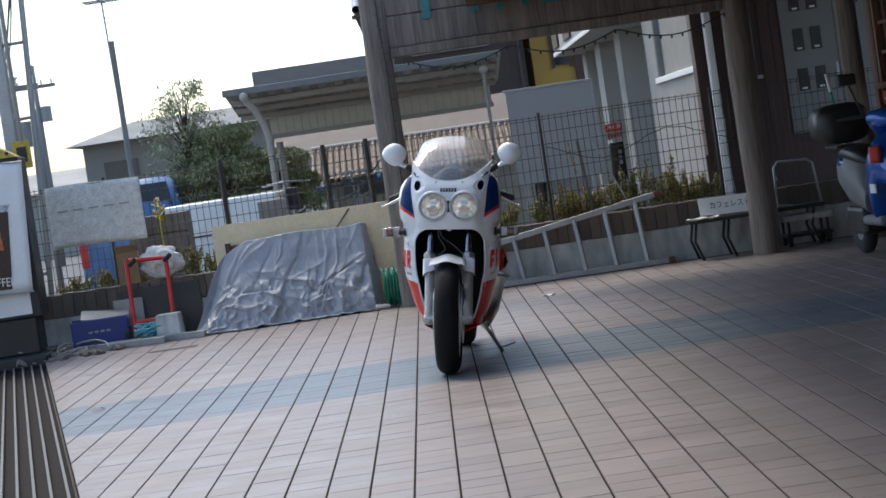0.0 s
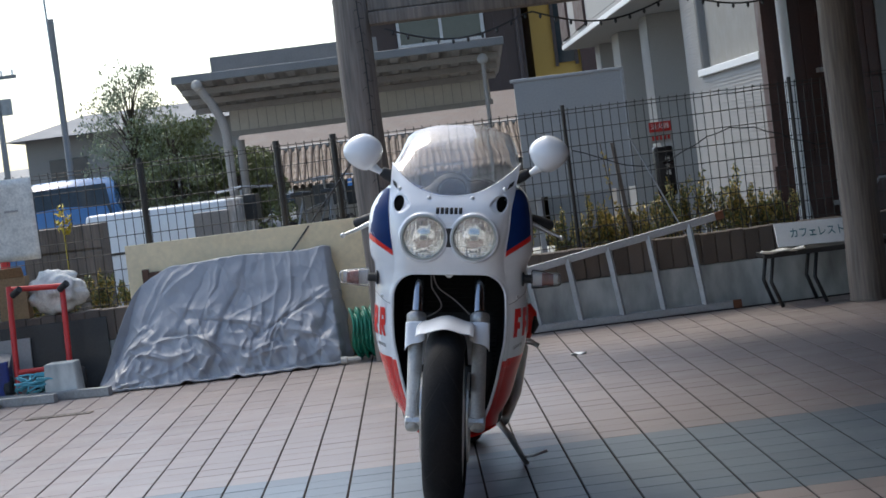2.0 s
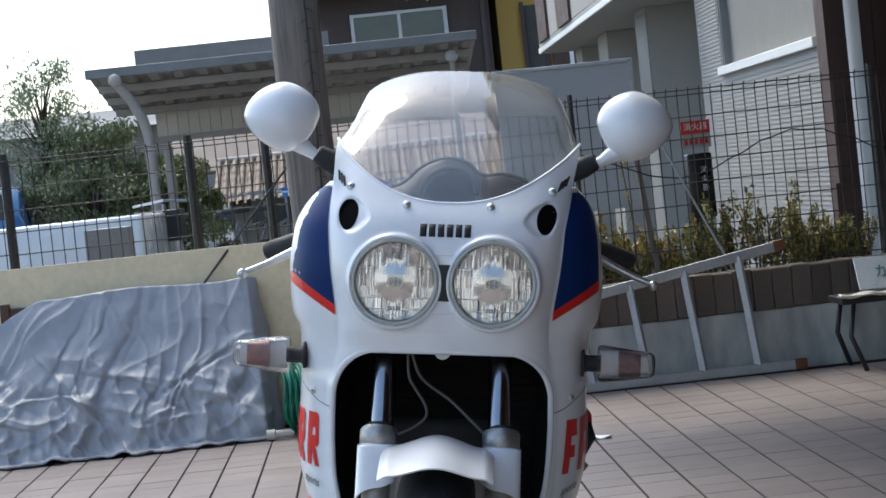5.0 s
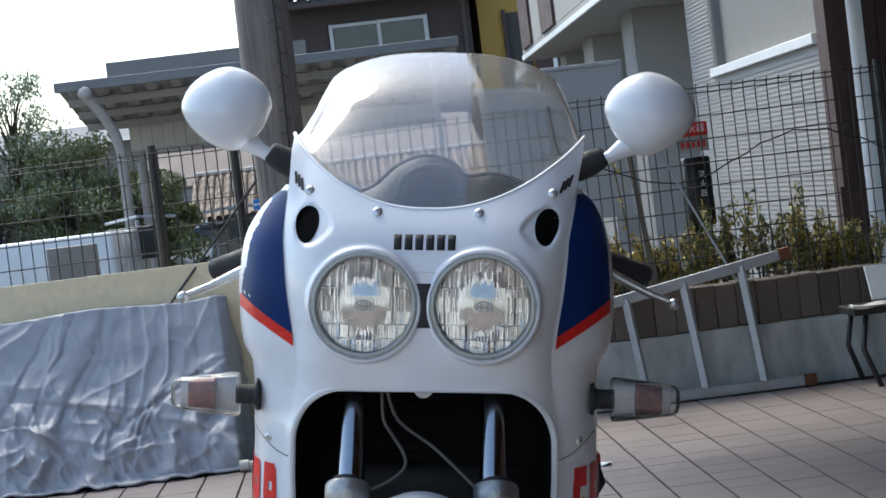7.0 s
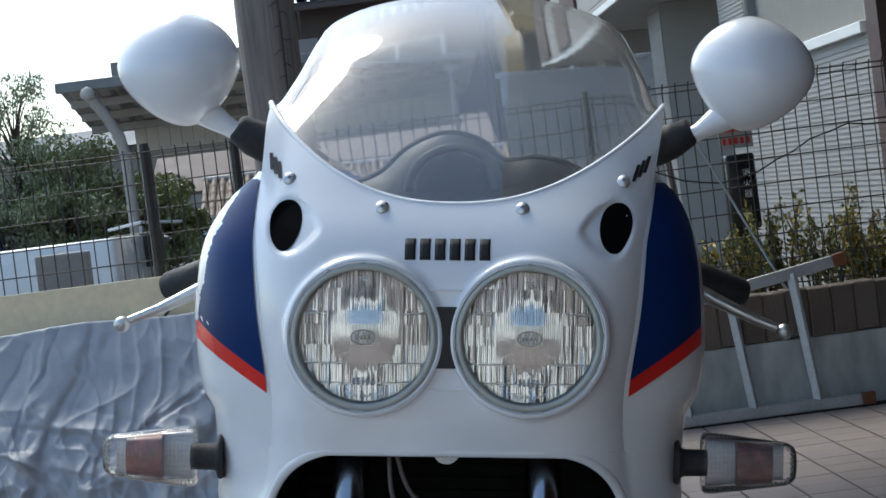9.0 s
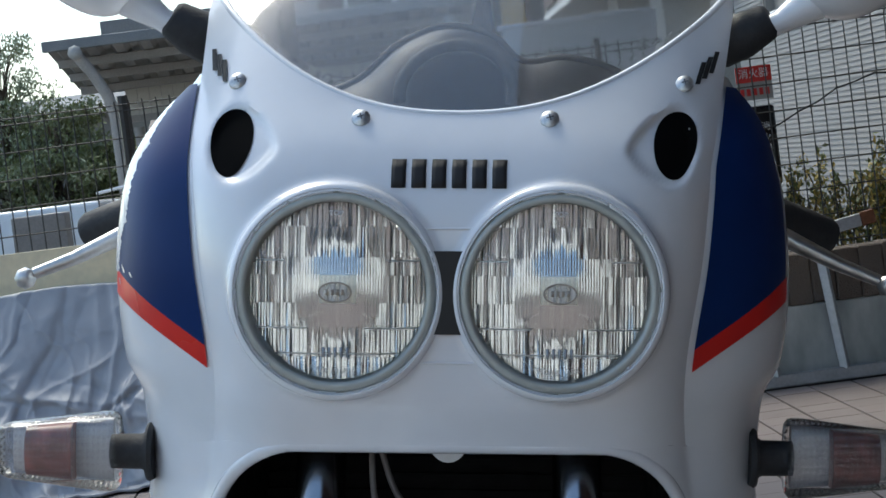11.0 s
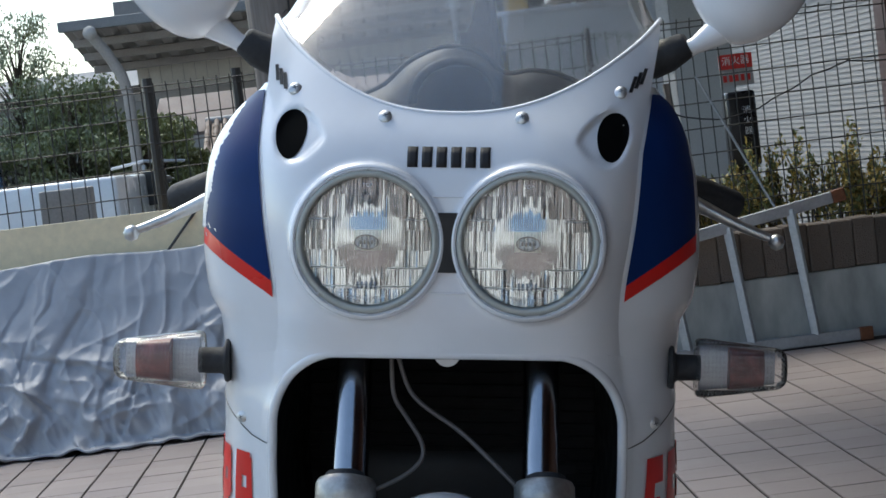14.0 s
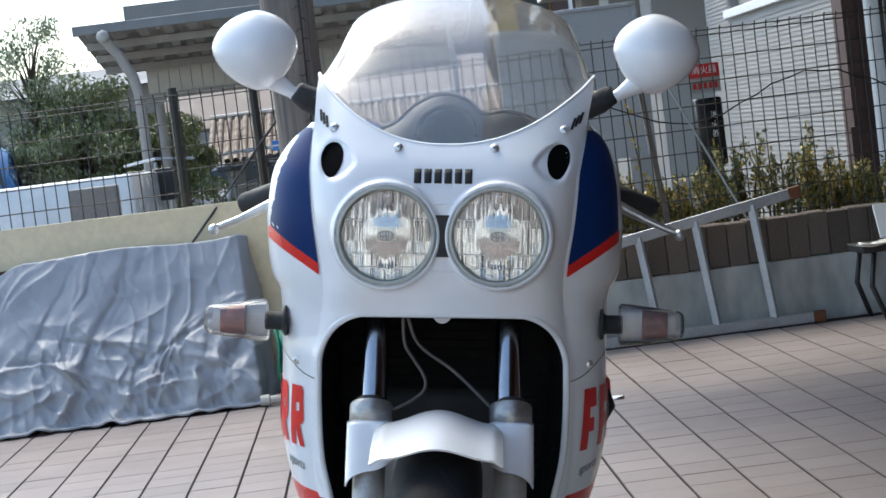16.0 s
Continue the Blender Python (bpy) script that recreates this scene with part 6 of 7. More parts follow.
def screw(m, parent, r=0.007):
    """Round-headed screw with a crossed slot."""
    bm = lathe(bmesh.new(), [(r, 0), (r * 0.94, r * 0.4), (r * 0.5, r * 0.66), (0, r * 0.7)], m, 18)
    n = len(bm.faces)
    for a in (20, 110):
        box(bm, -r * 0.38, r * 0.38, -r * 0.075, r * 0.075, r * 0.5, r * 0.715, 0.0, m @ pose(0, 0, 0, 0, 0, a))
    bm.faces.ensure_lookup_table()
    for f in bm.faces[n:]:
        f.material_index = 1
    return part("screw", bm, [M_screw, M_rimgrey_dark], parent, "dull plated screw", True, 50)


LAMPS = [(s * 0.0805, 0.859) for s in (-1, 1)]
LAMP_R = 0.0726

# nose panel with round lamp openings and two air vents
bm = bmesh.new()
NU, NV = 132, 84
hole = [(x, z, LAMP_R, LAMP_R) for x, z in LAMPS]
def nose_pt(u, v):
    z = 0.735 + v * 0.33
    x = (2 * u - 1) * edge_b(z)
    z = 0.735 + v * (top_z(x) - 0.735)
    x = (2 * u - 1) * edge_b(z)
    return Vector((x, 0, z))
grid = [[bm.verts.new(nose_pt(i / NU, j / NV)) for i in range(NU + 1)] for j in range(NV + 1)]
inside = {}
for row in grid:
    for v in row:
        for hx, hz, rx, rz in hole:
            d = math.hypot((v.co.x - hx) / rx, (v.co.z - hz) / rz)
            step = 0.0036 / min(rx, rz) * 0.75
            if d < 1 - step:
                inside[v] = True
            elif d < 1 + step * 0.7:
                v.co.x, v.co.z = hx + (v.co.x - hx) / d, hz + (v.co.z - hz) / d
for j in range(NV):
    for i in range(NU):
        q = (grid[j][i], grid[j][i + 1], grid[j + 1][i + 1], grid[j + 1][i])
        if not any(v in inside for v in q):
            bm.faces.new(q)
bmesh.ops.delete(bm, geom=[v for v in bm.verts if not v.link_faces], context="VERTS")
def dent(x, z):
    """Hollow beside each vent, and a slight lip round the lamps."""
    d = 0.0
    for s in (-1, 1):
        dx = s * x - 0.161
        e = math.hypot(dx / (0.0215 if dx > 0 else 0.036 * (1 - 0.35 * min(1, abs(z - 0.962) / 0.03))), (z - 0.965) / 0.0305)
        k = min(1.0, max(0.0, (1 - e) / 0.22))
        d += 0.0075 * k * k * (3 - 2 * k)
    # flat seat round each lamp, with a slight lip
    e = min(math.hypot(x - lx, z - lz) / LAMP_R for lx, lz in LAMPS)
    k = min(1.0, max(0.0, (1.13 - e) / 0.12))
    k = k * k * (3 - 2 * k)
    return d * (1 - k) + k * (nose_y(0.859) - 0.001 - skin_y(x, z)) - 0.0015 * math.exp(-((e - 1.0) / 0.06) ** 2)
for v in bm.verts:
    v.co.y = skin_y(v.co.x, v.co.z) + dent(v.co.x, v.co.z)
nose = part("nose_panel", thicken(bm, -0.004), M_bike_white, bike, smooth=True, angle=50)


# side pods with navy and red paint
for s in (-1, 1):
    def pod(u, v, s=s):
        z = 0.735 + v * (1.02 - 0.735)
        b, w = edge_b(z), half_w(z)
        a = min(1.0, u / 0.7)
        x = b + (w - b) * math.sin(a * math.pi / 2)
        y = nose_y(z) + 0.045 + roll(math.sin(a * math.pi / 2))
        if u > 0.7:
            y += (u - 0.7) / 0.3 * 0.30
            x -= (u - 0.7) / 0.3 * 0.02
        return s * x, y, z
    pp = part("side_pod", thicken(sheet(bmesh.new(), pod, 40, 40), 0.003, (s, -1, 0)), M_bike_white, bike, smooth=True, angle=60)
    def strip(z_of, m, name, label, u0=0.02, u1=0.53, s=s):
        def f(u, v):
            a = u0 + (u1 - u0) * u
            zl, zh = z_of(a)
            z = zl + (zh - zl) * v
            p = Vector(pod(a, (z - 0.735) / 0.285))
            q = Vector(pod(min(1, a + 0.01), (z - 0.735) / 0.285)) - p
            n = q.cross(Vector((0, 0, 1))).normalized()
            if n.y > 0:
                n = -n
            return p + n * 0.0018
        return part(name, sheet(bmesh.new(), f, 26, 30), m, pp, label, True)
    red_lo = lambda a: 0.795 + 0.058 * math.sin(min(1, a / 0.7) * math.pi / 2)
    red_hi = lambda a: red_lo(a) + 0.017 + 0.004 * a
    strip(lambda a: (red_hi(a), 1.012 - 0.04 * max(0, (a - 0.3))), M_bike_blue, "navy_panel", "navy blue painted panel", 0.02, 0.53 if s < 0 else 0.475)
    strip(lambda a: (red_lo(a), red_hi(a)), M_bike_red, "red_stripe", "bright red painted stripe", 0.02, 0.53 if s < 0 else 0.49)
    if s < 0:
        # paint worn off along the outer edge
        def worn(u, v):
            z = 0.865 + 0.135 * v
            a0 = 0.500 - 0.16 * min(1, v * 1.2) ** 0.9 + 0.016 * noise.noise(Vector((z * 800, 0, 0))) + 0.024 * noise.noise(Vector((z * 300, 0, 0))) + 0.030 * noise.noise(Vector((z * 70, 3, 0)))
            a = a0 + (0.69 - a0) * u
            p = Vector(pod(a, (z - 0.735) / 0.285))
            n = (Vector(pod(a + 0.01, (z - 0.735) / 0.285)) - p).cross(Vector((0, 0, 1))).normalized()
            return p + (n if n.x < 0 else -n) * 0.0021
        chip_rnd = random.Random(6)
        for ca, cz, cl in ((0.43, 0.868, 0.016), (0.36, 0.864, 0.010), (0.47, 0.858, 0.012), (0.48, 0.885, 0.007), (0.45, 0.905, 0.006)):
            bm = bmesh.new()
            top_, bot_ = [], []
            for q in range(7):
                a = ca + cl * 2.2 * (q / 6 - 0.5)
                z = cz + cl * 0.35 * (q / 6 - 0.5)
                p = Vector(pod(a, (z - 0.735) / 0.285))
                n = (Vector(pod(a + 0.01, (z - 0.735) / 0.285)) - p).cross(Vector((0, 0, 1))).normalized()
                p += (n if n.x < 0 else -n) * 0.0024
                h = cl * 0.16 * math.sin(math.pi * (q + 0.3) / 6.6) * chip_rnd.uniform(0.4, 1.2)
                top_.append(bm.verts.new(p + Vector((0, 0, h))))
                bot_.append(bm.verts.new(p - Vector((0, 0, h * 0.7))))
            for q in range(6):
                bm.faces.new((bot_[q], bot_[q + 1], top_[q + 1], top_[q]))
            part("paint_chip", bm, M_bike_white, pp)
        part("worn_edge", sheet(bmesh.new(), worn, 12, 220), M_bike_white, pp, "white patch worn through the navy paint", True)
    # lower side fairing, white above and red below
    for z0, z1, m, nm in ((0.455, 0.735, M_bike_white, "side_fairing"), (0.225, 0.455, M_bike_red, "lower_fairing")):
        def low(u, v, s=s, z0=z0, z1=z1):
            z = z0 + (z1 - z0) * v
            zz = z + (0.03 * u * (1 - v) if z0 > 0.4 else 0.03 * u * v)
            o, b, w = open_w(z), edge_b(z), half_w(z)
            b = max(b, o + 0.012)
            w = max(w, b + 0.02)
            if u < 0.2:
                x = o + (b - o) * u / 0.2
                y = nose_y(z) + 0.045 * (x / b) ** 6.0
            else:
                a = min(1.0, (u - 0.2) / 0.45)
                x = b + (w - b) * math.sin(a * math.pi / 2)
                y = nose_y(z) + 0.045 + roll(math.sin(a * math.pi / 2))
                if u > 0.65:
                    y += (u - 0.65) / 0.35 * 0.50
            return s * x, y, zz if u > 0.2 else z
        sf = part(nm, thicken(sheet(bmesh.new(), low, 48, 30), 0.003, (s, -1, 0)), m, bike, smooth=True, angle=60)
        if z0 > 0.4:
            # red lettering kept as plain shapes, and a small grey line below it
            def shape(u0, u1, v0, v1, mat, nm2, slant=0.0):
                def f(u, v):
                    p = Vector(low(u0 + (u1 - u0) * u + slant * v, v0 + (v1 - v0) * v))
                    q = Vector(low(u0 + (u1 - u0) * u + slant * v + 0.01, v0 + (v1 - v0) * v)) - p
                    n = q.cross(Vector((0, 0, 1))).normalized()
                    return p + (n if n.y < 0 else -n) * 0.0016
                part(nm2, sheet(bmesh.new(), f, 8, 8), mat, sf, "", True)
            for k in range(3):
                u0 = 0.26 + 0.155 * k
                if s > 0:
                    shape(u0, u0 + 0.060, 0.25, 0.60, M_bike_red, "red_mark", 0.02)
                    shape(u0 + 0.060, u0 + 0.130, 0.49, 0.60, M_bike_red, "red_mark")
                    shape(u0 + 0.060, u0 + 0.110, 0.35, 0.43, M_bike_red, "red_mark")
                else:
                    shape(u0 + 0.08, u0 + 0.125, 0.25, 0.60, M_bike_red, "red_mark", -0.02)
                    shape(u0 + 0.01, u0 + 0.08, 0.50, 0.60, M_bike_red, "red_mark")
                    shape(u0, u0 + 0.035, 0.40, 0.58, M_bike_red, "red_mark")
                    shape(u0 + 0.01, u0 + 0.08, 0.38, 0.45, M_bike_red, "red_mark")
                    shape(u0 + 0.005, u0 + 0.045, 0.25, 0.38, M_bike_red, "red_mark", 0.03)
            seam = []
            for uu, vv in ((0.10, 0.665), (0.18, 0.668), (0.26, 0.675), (0.32, 0.70), (0.40, 0.735), (0.48, 0.765), (0.56, 0.79), (0.64, 0.81)):
                p = Vector(low(uu, vv))
                n = (Vector(low(uu + 0.01, vv)) - p).cross(Vector((0, 0, 1))).normalized()
                seam.append(p + (n if n.y < 0 else -n) * 0.0004)
            part("panel_seam", tube(bmesh.new(), seam, 0.0007, 6), M_rimgrey_dark, sf, "fine dark seam between panels", True)
            ob = words("grey_script", "sports", 0.034, Matrix.Identity(4), M_kerb, sf, 0.0004, "thin grey slanted script word", 0.075)
            for v in ob.data.vertices:
                uu = (0.36 + 2.1 * s * (v.co.x + 0.25 * v.co.y))
                vv = 0.145 + 2.6 * v.co.y + 0.35 * v.co.x * s * (1 if s > 0 else 0.6)
                p = Vector(low(uu, vv))
                q = Vector(low(uu + 0.01, vv)) - p
                n = q.cross(Vector((0, 0, 1))).normalized()
                v.co = p + (n if n.y < 0 else -n) * (0.0016 + v.co.z)
            screw(Matrix.Translation(low(0.33, 0.74)) @ pose(0, 0, 0, 90, 0, 25 * s), sf, 0.0065)

# rounded lip all round the intake
zs = np.linspace(0.26, 0.66, 24).tolist() + [0.662 + 0.0745 * math.sin(a) for a in np.linspace(0.1, 1.45, 14)]
side_l = [(-open_w(z), nose_y(z) + 0.045 * (open_w(z) / max(edge_b(z), open_w(z) + 0.012)) ** 6.0 + 0.0050, z) for z in zs]
topl = [(x, skin_y(x, 0.737) + 0.0050, 0.7365) for x in np.linspace(-0.10, 0.10, 17)]
bm = tube(bmesh.new(), side_l + topl + [(-x, y, z) for x, y, z in side_l[::-1]], 0.0053, 10)
part("intake_lip", bm, M_bike_white, bike, smooth=True, angle=60)
# black lining added to stop light leaking in and keep the intake dark
rim = side_l + topl + [(-x, y, z) for x, y, z in side_l[::-1]]
bm = bmesh.new()
rows = [[bm.verts.new((x * (1.0 - 0.03 * k), y + 0.004 + (0.44 - y) * k / 3, z + 0.012 * k)) for x, y, z in rim] for k in range(4)]
for r0_, r1_ in zip(rows, rows[1:]):
    for i in range(len(rim) - 1):
        bm.faces.new((r0_[i], r0_[i + 1], r1_[i + 1], r1_[i]))
part("intake_liner", bm, M_radiator, bike, "black lining added to keep the intake dark", True)

# headlamps
def patchwork(c, seed):
    """Reflector seen through the fluting: narrow upright cells, each tilted a little its own way, over a bowl with a dome in the middle."""
    rnd = random.Random(int(seed * 1000) + 7)
    bm = bmesh.new()
    wide, R = 0.0022, 0.0695
    edges = [-R, -0.052, -0.029, -0.010, 0.012, 0.026, 0.050, R]
    n = int(R / wide)
    for i in range(-n, n + 1):
        x = i * wide
        top = math.sqrt(max(0.0, R * R - x * x))
        tilt = rnd.gauss(0, 0.10)
        for e0, e1 in zip(edges, edges[1:]):
            y0, y1 = max(-top, e0), min(top, e1)
            if y1 - y0 < 0.002:
                continue
            ym = (y0 + y1) / 2
            outer = min(1.0, max(0.0, (math.hypot(x, ym) - 0.030) / 0.012))
            ty, tx = rnd.gauss(0, 0.13) * outer, (tilt + rnd.gauss(0, 0.10)) * outer
            rows = []
            for a in range(6):
                t = a / 5 * 2 - 1
                xx = x + t * wide / 2
                rows.append([])
                for b in range(7):
                    yy = y0 + (y1 - y0) * b / 6
                    q = min(1.0, (x * x + yy * yy) / 0.040 ** 2)
                    z = -0.014 + 0.00014 * (1 - t * t) + tx * t * wide / 2 + ty * (yy - ym) * 0.5
                    z += 0.0066 * (1 - q) ** 2 + 0.004 * (math.hypot(x, yy) / R) ** 3
                    rows[-1].append(bm.verts.new(c @ Vector((xx, yy, z))))
            for a in range(5):
                for b in range(6):
                    f = bm.faces.new((rows[a][b], rows[a + 1][b], rows[a + 1][b + 1], rows[a][b + 1]))
                    f.material_index = 1 if abs(x) < 0.0145 and abs(ym) < 0.018 else 0
    lathe(bm, [(0.0005, -0.020), (0.030, -0.020), (0.0672, -0.020)], c, 32)
    return bm
for lx, lz in LAMPS:
    c = Matrix.Translation((lx, nose_y(lz) + 0.009, lz)) @ pose(0, 0, 0, 89, 0, 0)
    c0, c = c, c @ Matrix.Scale(0.933, 4)
    lamp = part("headlamp", lathe(bmesh.new(), [(0.0778, -0.02), (0.0778, 0.0090), (0.0770, 0.0115), (0.0752, 0.0130), (0.0725, 0.0134), (0.0704, 0.0126), (0.0696, 0.0105), (0.0692, -0.02)], c, 72), M_rimgrey, bike, "grey-rimmed round headlamp", True, 50)
    part("lamp_seat", lathe(bmesh.new(), [(0.0734, 0.004), (0.0736, 0.0112), (0.0743, 0.0126), (0.0760, 0.0120), (0.0785, 0.0085), (0.0795, 0.004)], c0, 72), M_bike_white, nose, "", True, 60)
    part("reflector", patchwork(c, lx), [M_reflector, M_warm], lamp, "bright metal reflector behind fluting", True)
    # matt black ring paints the gap's shade all the way round
    part("gap_ring", lathe(bmesh.new(), [(0.0722, -0.004), (0.0722, 0.0075), (0.0737, 0.0075), (0.0737, 0.004)], c0, 72), M_matt, lamp, "black ring for the shade in the gap round the lamp", True, 40)
    lens = part("lens", lathe(bmesh.new(), [(0.0700, -0.004), (0.0700, 0.006), (0.066, 0.0085), (0.05, 0.0120), (0.0385, 0.0132), (0.0375, 0.0150), (0.03, 0.0170), (0.012, 0.0186), (0, 0.019)], c, 64), M_lens, lamp, "fluted clear glass lens", True)
    lens.visible_shadow = False
    bm = bmesh.new()
    tube(bm, [c @ Vector((0.0125 * math.cos(a), 0.0075 * math.sin(a), 0.0190)) for a in np.linspace(0, 2 * math.pi, 33)], 0.0007, 6)
    for q in range(4):
        tube(bm, [c @ Vector((-0.0060 + 0.004 * q, dy, 0.0192)) for dy in (-0.0022, 0.0022)], 0.0011, 6)
    plate = bmesh.new()
    plate.faces.new([plate.verts.new(c @ Vector((0.0122 * math.cos(a), 0.0073 * math.sin(a), 0.0187))) for a in np.linspace(0, 2 * math.pi, 32, endpoint=False)])
    part("badge_plate", thicken(plate, 0.0003), M_badge_plate, lens, "frosted oval plate in the glass")
    for q in range(5):
        slot = [c @ Vector((-0.0092 + 0.0046 * q, -0.0465 + d, 0.0125)) for d in (-0.0038, 0.0038)]
        part("lens_slot", tube(bmesh.new(), slot, 0.0011, 6), M_ring, lens, "", True)
    part("embossed_badge", bm, M_badge, lens, "embossed oval mark in the glass", True)
    bm = bmesh.new()
    for zz, x0, x1 in ((-0.028, -0.062, -0.022), (-0.028, 0.022, 0.062), (0.024, -0.064, -0.040), (0.024, 0.040, 0.064), (-0.048, -0.048, 0.048)):
        tube(bm, [c @ Vector((xx, zz, 0.0005 + 0.0140 * (1 - (math.hypot(xx, zz) / 0.0715) ** 2.6))) for xx in np.linspace(x0, x1, 8)], 0.0005, 5)
    part("moulded_step", bm, M_emboss, lens, "step in the lens fluting", True)
    for text, size, r, up, wide in (("MADE IN JAPAN", 0.0062, 0.0615, -1, 0.040), ("TOP", 0.0058, 0.0605, 1, 0.011)):
        ob = words("embossed_lettering", text, size, Matrix.Identity(4), M_emboss, lamp, 0.0002, "pale embossed words on the glass", wide)
        for v in ob.data.vertices:
            a = v.co.x / r
            q = r - v.co.y * up * -1
            v.co = c @ Vector((q * math.sin(a), up * q * math.cos(a), 0.0098 - 0.35 * max(0.0, q - 0.058) + v.co.z))
def bridge_pt(u, v):
    z = 0.829 + 0.060 * v
    w = 0.0812 - math.sqrt(0.0735 ** 2 - (z - 0.859) ** 2)
    return (2 * u - 1) * w, nose_y(0.859) - 0.0022, z
part("lamp_bridge", thicken(sheet(bmesh.new(), bridge_pt, 6, 16), 0.002), M_matt, bike, "matt black bridge between the lamps")
for z, w in ((0.905, 0.036), (0.808, 0.036)):
    bm = bmesh.new()
    tube(bm, [(x, skin_y(x, z) - 0.0005, z) for x in np.linspace(-w, w, 9)], 0.0012, 6)
    part("raised_line", bm, M_bike_white, bike, smooth=True)
# black sheets on the skin that paint in the shade of the vent hollows
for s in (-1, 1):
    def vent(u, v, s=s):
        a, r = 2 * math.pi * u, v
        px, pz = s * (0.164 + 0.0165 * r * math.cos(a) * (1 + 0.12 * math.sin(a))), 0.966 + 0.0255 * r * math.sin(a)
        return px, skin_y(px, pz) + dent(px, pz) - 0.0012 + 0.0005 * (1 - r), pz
    part("vent", sheet(bmesh.new(), vent, 32, 4), M_vent_shade, nose, "black sheet for the shade inside an air vent", True)
# maker's lettering as six plain dark bars
for k in range(6):
    x = -0.0365 + 0.0146 * k
    def f(u, v, x=x):
        px, pz = x + (u - 0.5) * 0.0105, 0.9445 + (v - 0.5) * 0.0205
        return px, skin_y(px, pz) - 0.0012, pz
    part("dark_bar", thicken(sheet(bmesh.new(), f, 3, 3), 0.0008), M_matt, nose, "", True)
for s in (-1, 1):
    for k in range(3):
        def f(u, v, s=s, k=k):
            px, pz = s * (0.179 + 0.0053 * k + 0.004 * (v - 0.5)) + (u - 0.5) * 0.0040, 1.0215 + 0.0045 * k + (v - 0.5) * 0.0175
            return px, skin_y(px, min(pz, 1.09)) - 0.002, pz
        part("dark_bar", sheet(bmesh.new(), f, 2, 2), M_matt, nose)
    for x, z in ((0.069, 0.984), (0.1665, 1.012)):
        screw(Matrix.Translation((s * x, skin_y(x, z), z)) @ pose(0, 0, 0, 62, 0, 0), nose)

# windscreen
scr_top = curve_of([(0.0, 1.222), (0.06, 1.220), (0.10, 1.214), (0.14, 1.202), (0.172, 1.183), (0.19, 1.15), (0.205, 1.095)])
def screen_pt(u, v):
    x0 = (2 * u - 1)
    zb = lambda x: top_z(x) - 0.004
    xt = 0.205 * math.sin(x0 * math.pi / 2)
    x = xt * (1 - 0.02 * v)
    z = zb(xt) + v * (max(scr_top(abs(xt)), zb(xt) + 0.0005) - zb(xt))
    base_y = skin_y(xt, min(1.1, zb(xt))) + 0.006
    y = base_y + (z - zb(xt)) * (0.58 + 0.32 * v) + 0.055 * max(0.0, (v - 0.62) / 0.38) ** 2.2 + 0.065 * (abs(xt) / 0.2) ** 2.8 * v ** 0.6
    return x, y, z
part("windscreen", thicken(sheet(bmesh.new(), screen_pt, 60, 30), 0.003), M_screen, bike, "clear slightly hazy windscreen", True, 60).visible_shadow = False
part("screen_edge", tube(bmesh.new(), [Vector(screen_pt(u, 0)) + Vector((0, -0.002, 0.002)) for u in np.linspace(0.0, 1, 60)], 0.003, 6), M_bike_white, bike, smooth=True)

# instrument panel behind the screen
dash_h = curve_of([(-0.17, 1.00), (-0.12, 1.010), (-0.085, 1.025), (-0.058, 1.052), (-0.02, 1.068), (0.02, 1.060), (0.045, 1.040), (0.08, 1.043), (0.12, 1.033), (0.17, 1.0)])
bm = sheet(bmesh.new(), lambda u, v: (-0.17 + 0.34 * u, 0.30 + 0.14 * v, 0.94 + (dash_h(-0.17 + 0.34 * u) - 0.94) * math.sin(min(1, v * 1.6) * math.pi / 2)), 50, 14)
dash = part("instrument_panel", thicken(bm, 0.004), M_dash, bike, "dark humped instrument panel", True, 60)
bm = tube(bmesh.new(), [(-0.14 + 0.28 * t, 0.31, dash_h(-0.14 + 0.28 * t) - 0.004) for t in np.linspace(0, 1, 40)], 0.003, 6)
part("rim", bm, M_rubber, dash, smooth=True)
part("gauge_hood", tube(bmesh.new(), [(-0.005 + 0.046 * math.cos(a), 0.295, 1.008 + 0.040 * math.sin(a)) for a in np.linspace(-0.2, math.pi + 0.2, 28)], 0.005, 8), M_rubber, dash, "", True)
part("inner_cowl", sheet(bmesh.new(), lambda u, v: ((2 * u - 1) * 0.15, 0.225 + 0.19 * v, 0.978 + 0.02 * v + 0.03 * (2 * u - 1) ** 2), 20, 6), M_bike_blue, bike, "dark inner cowl", True)

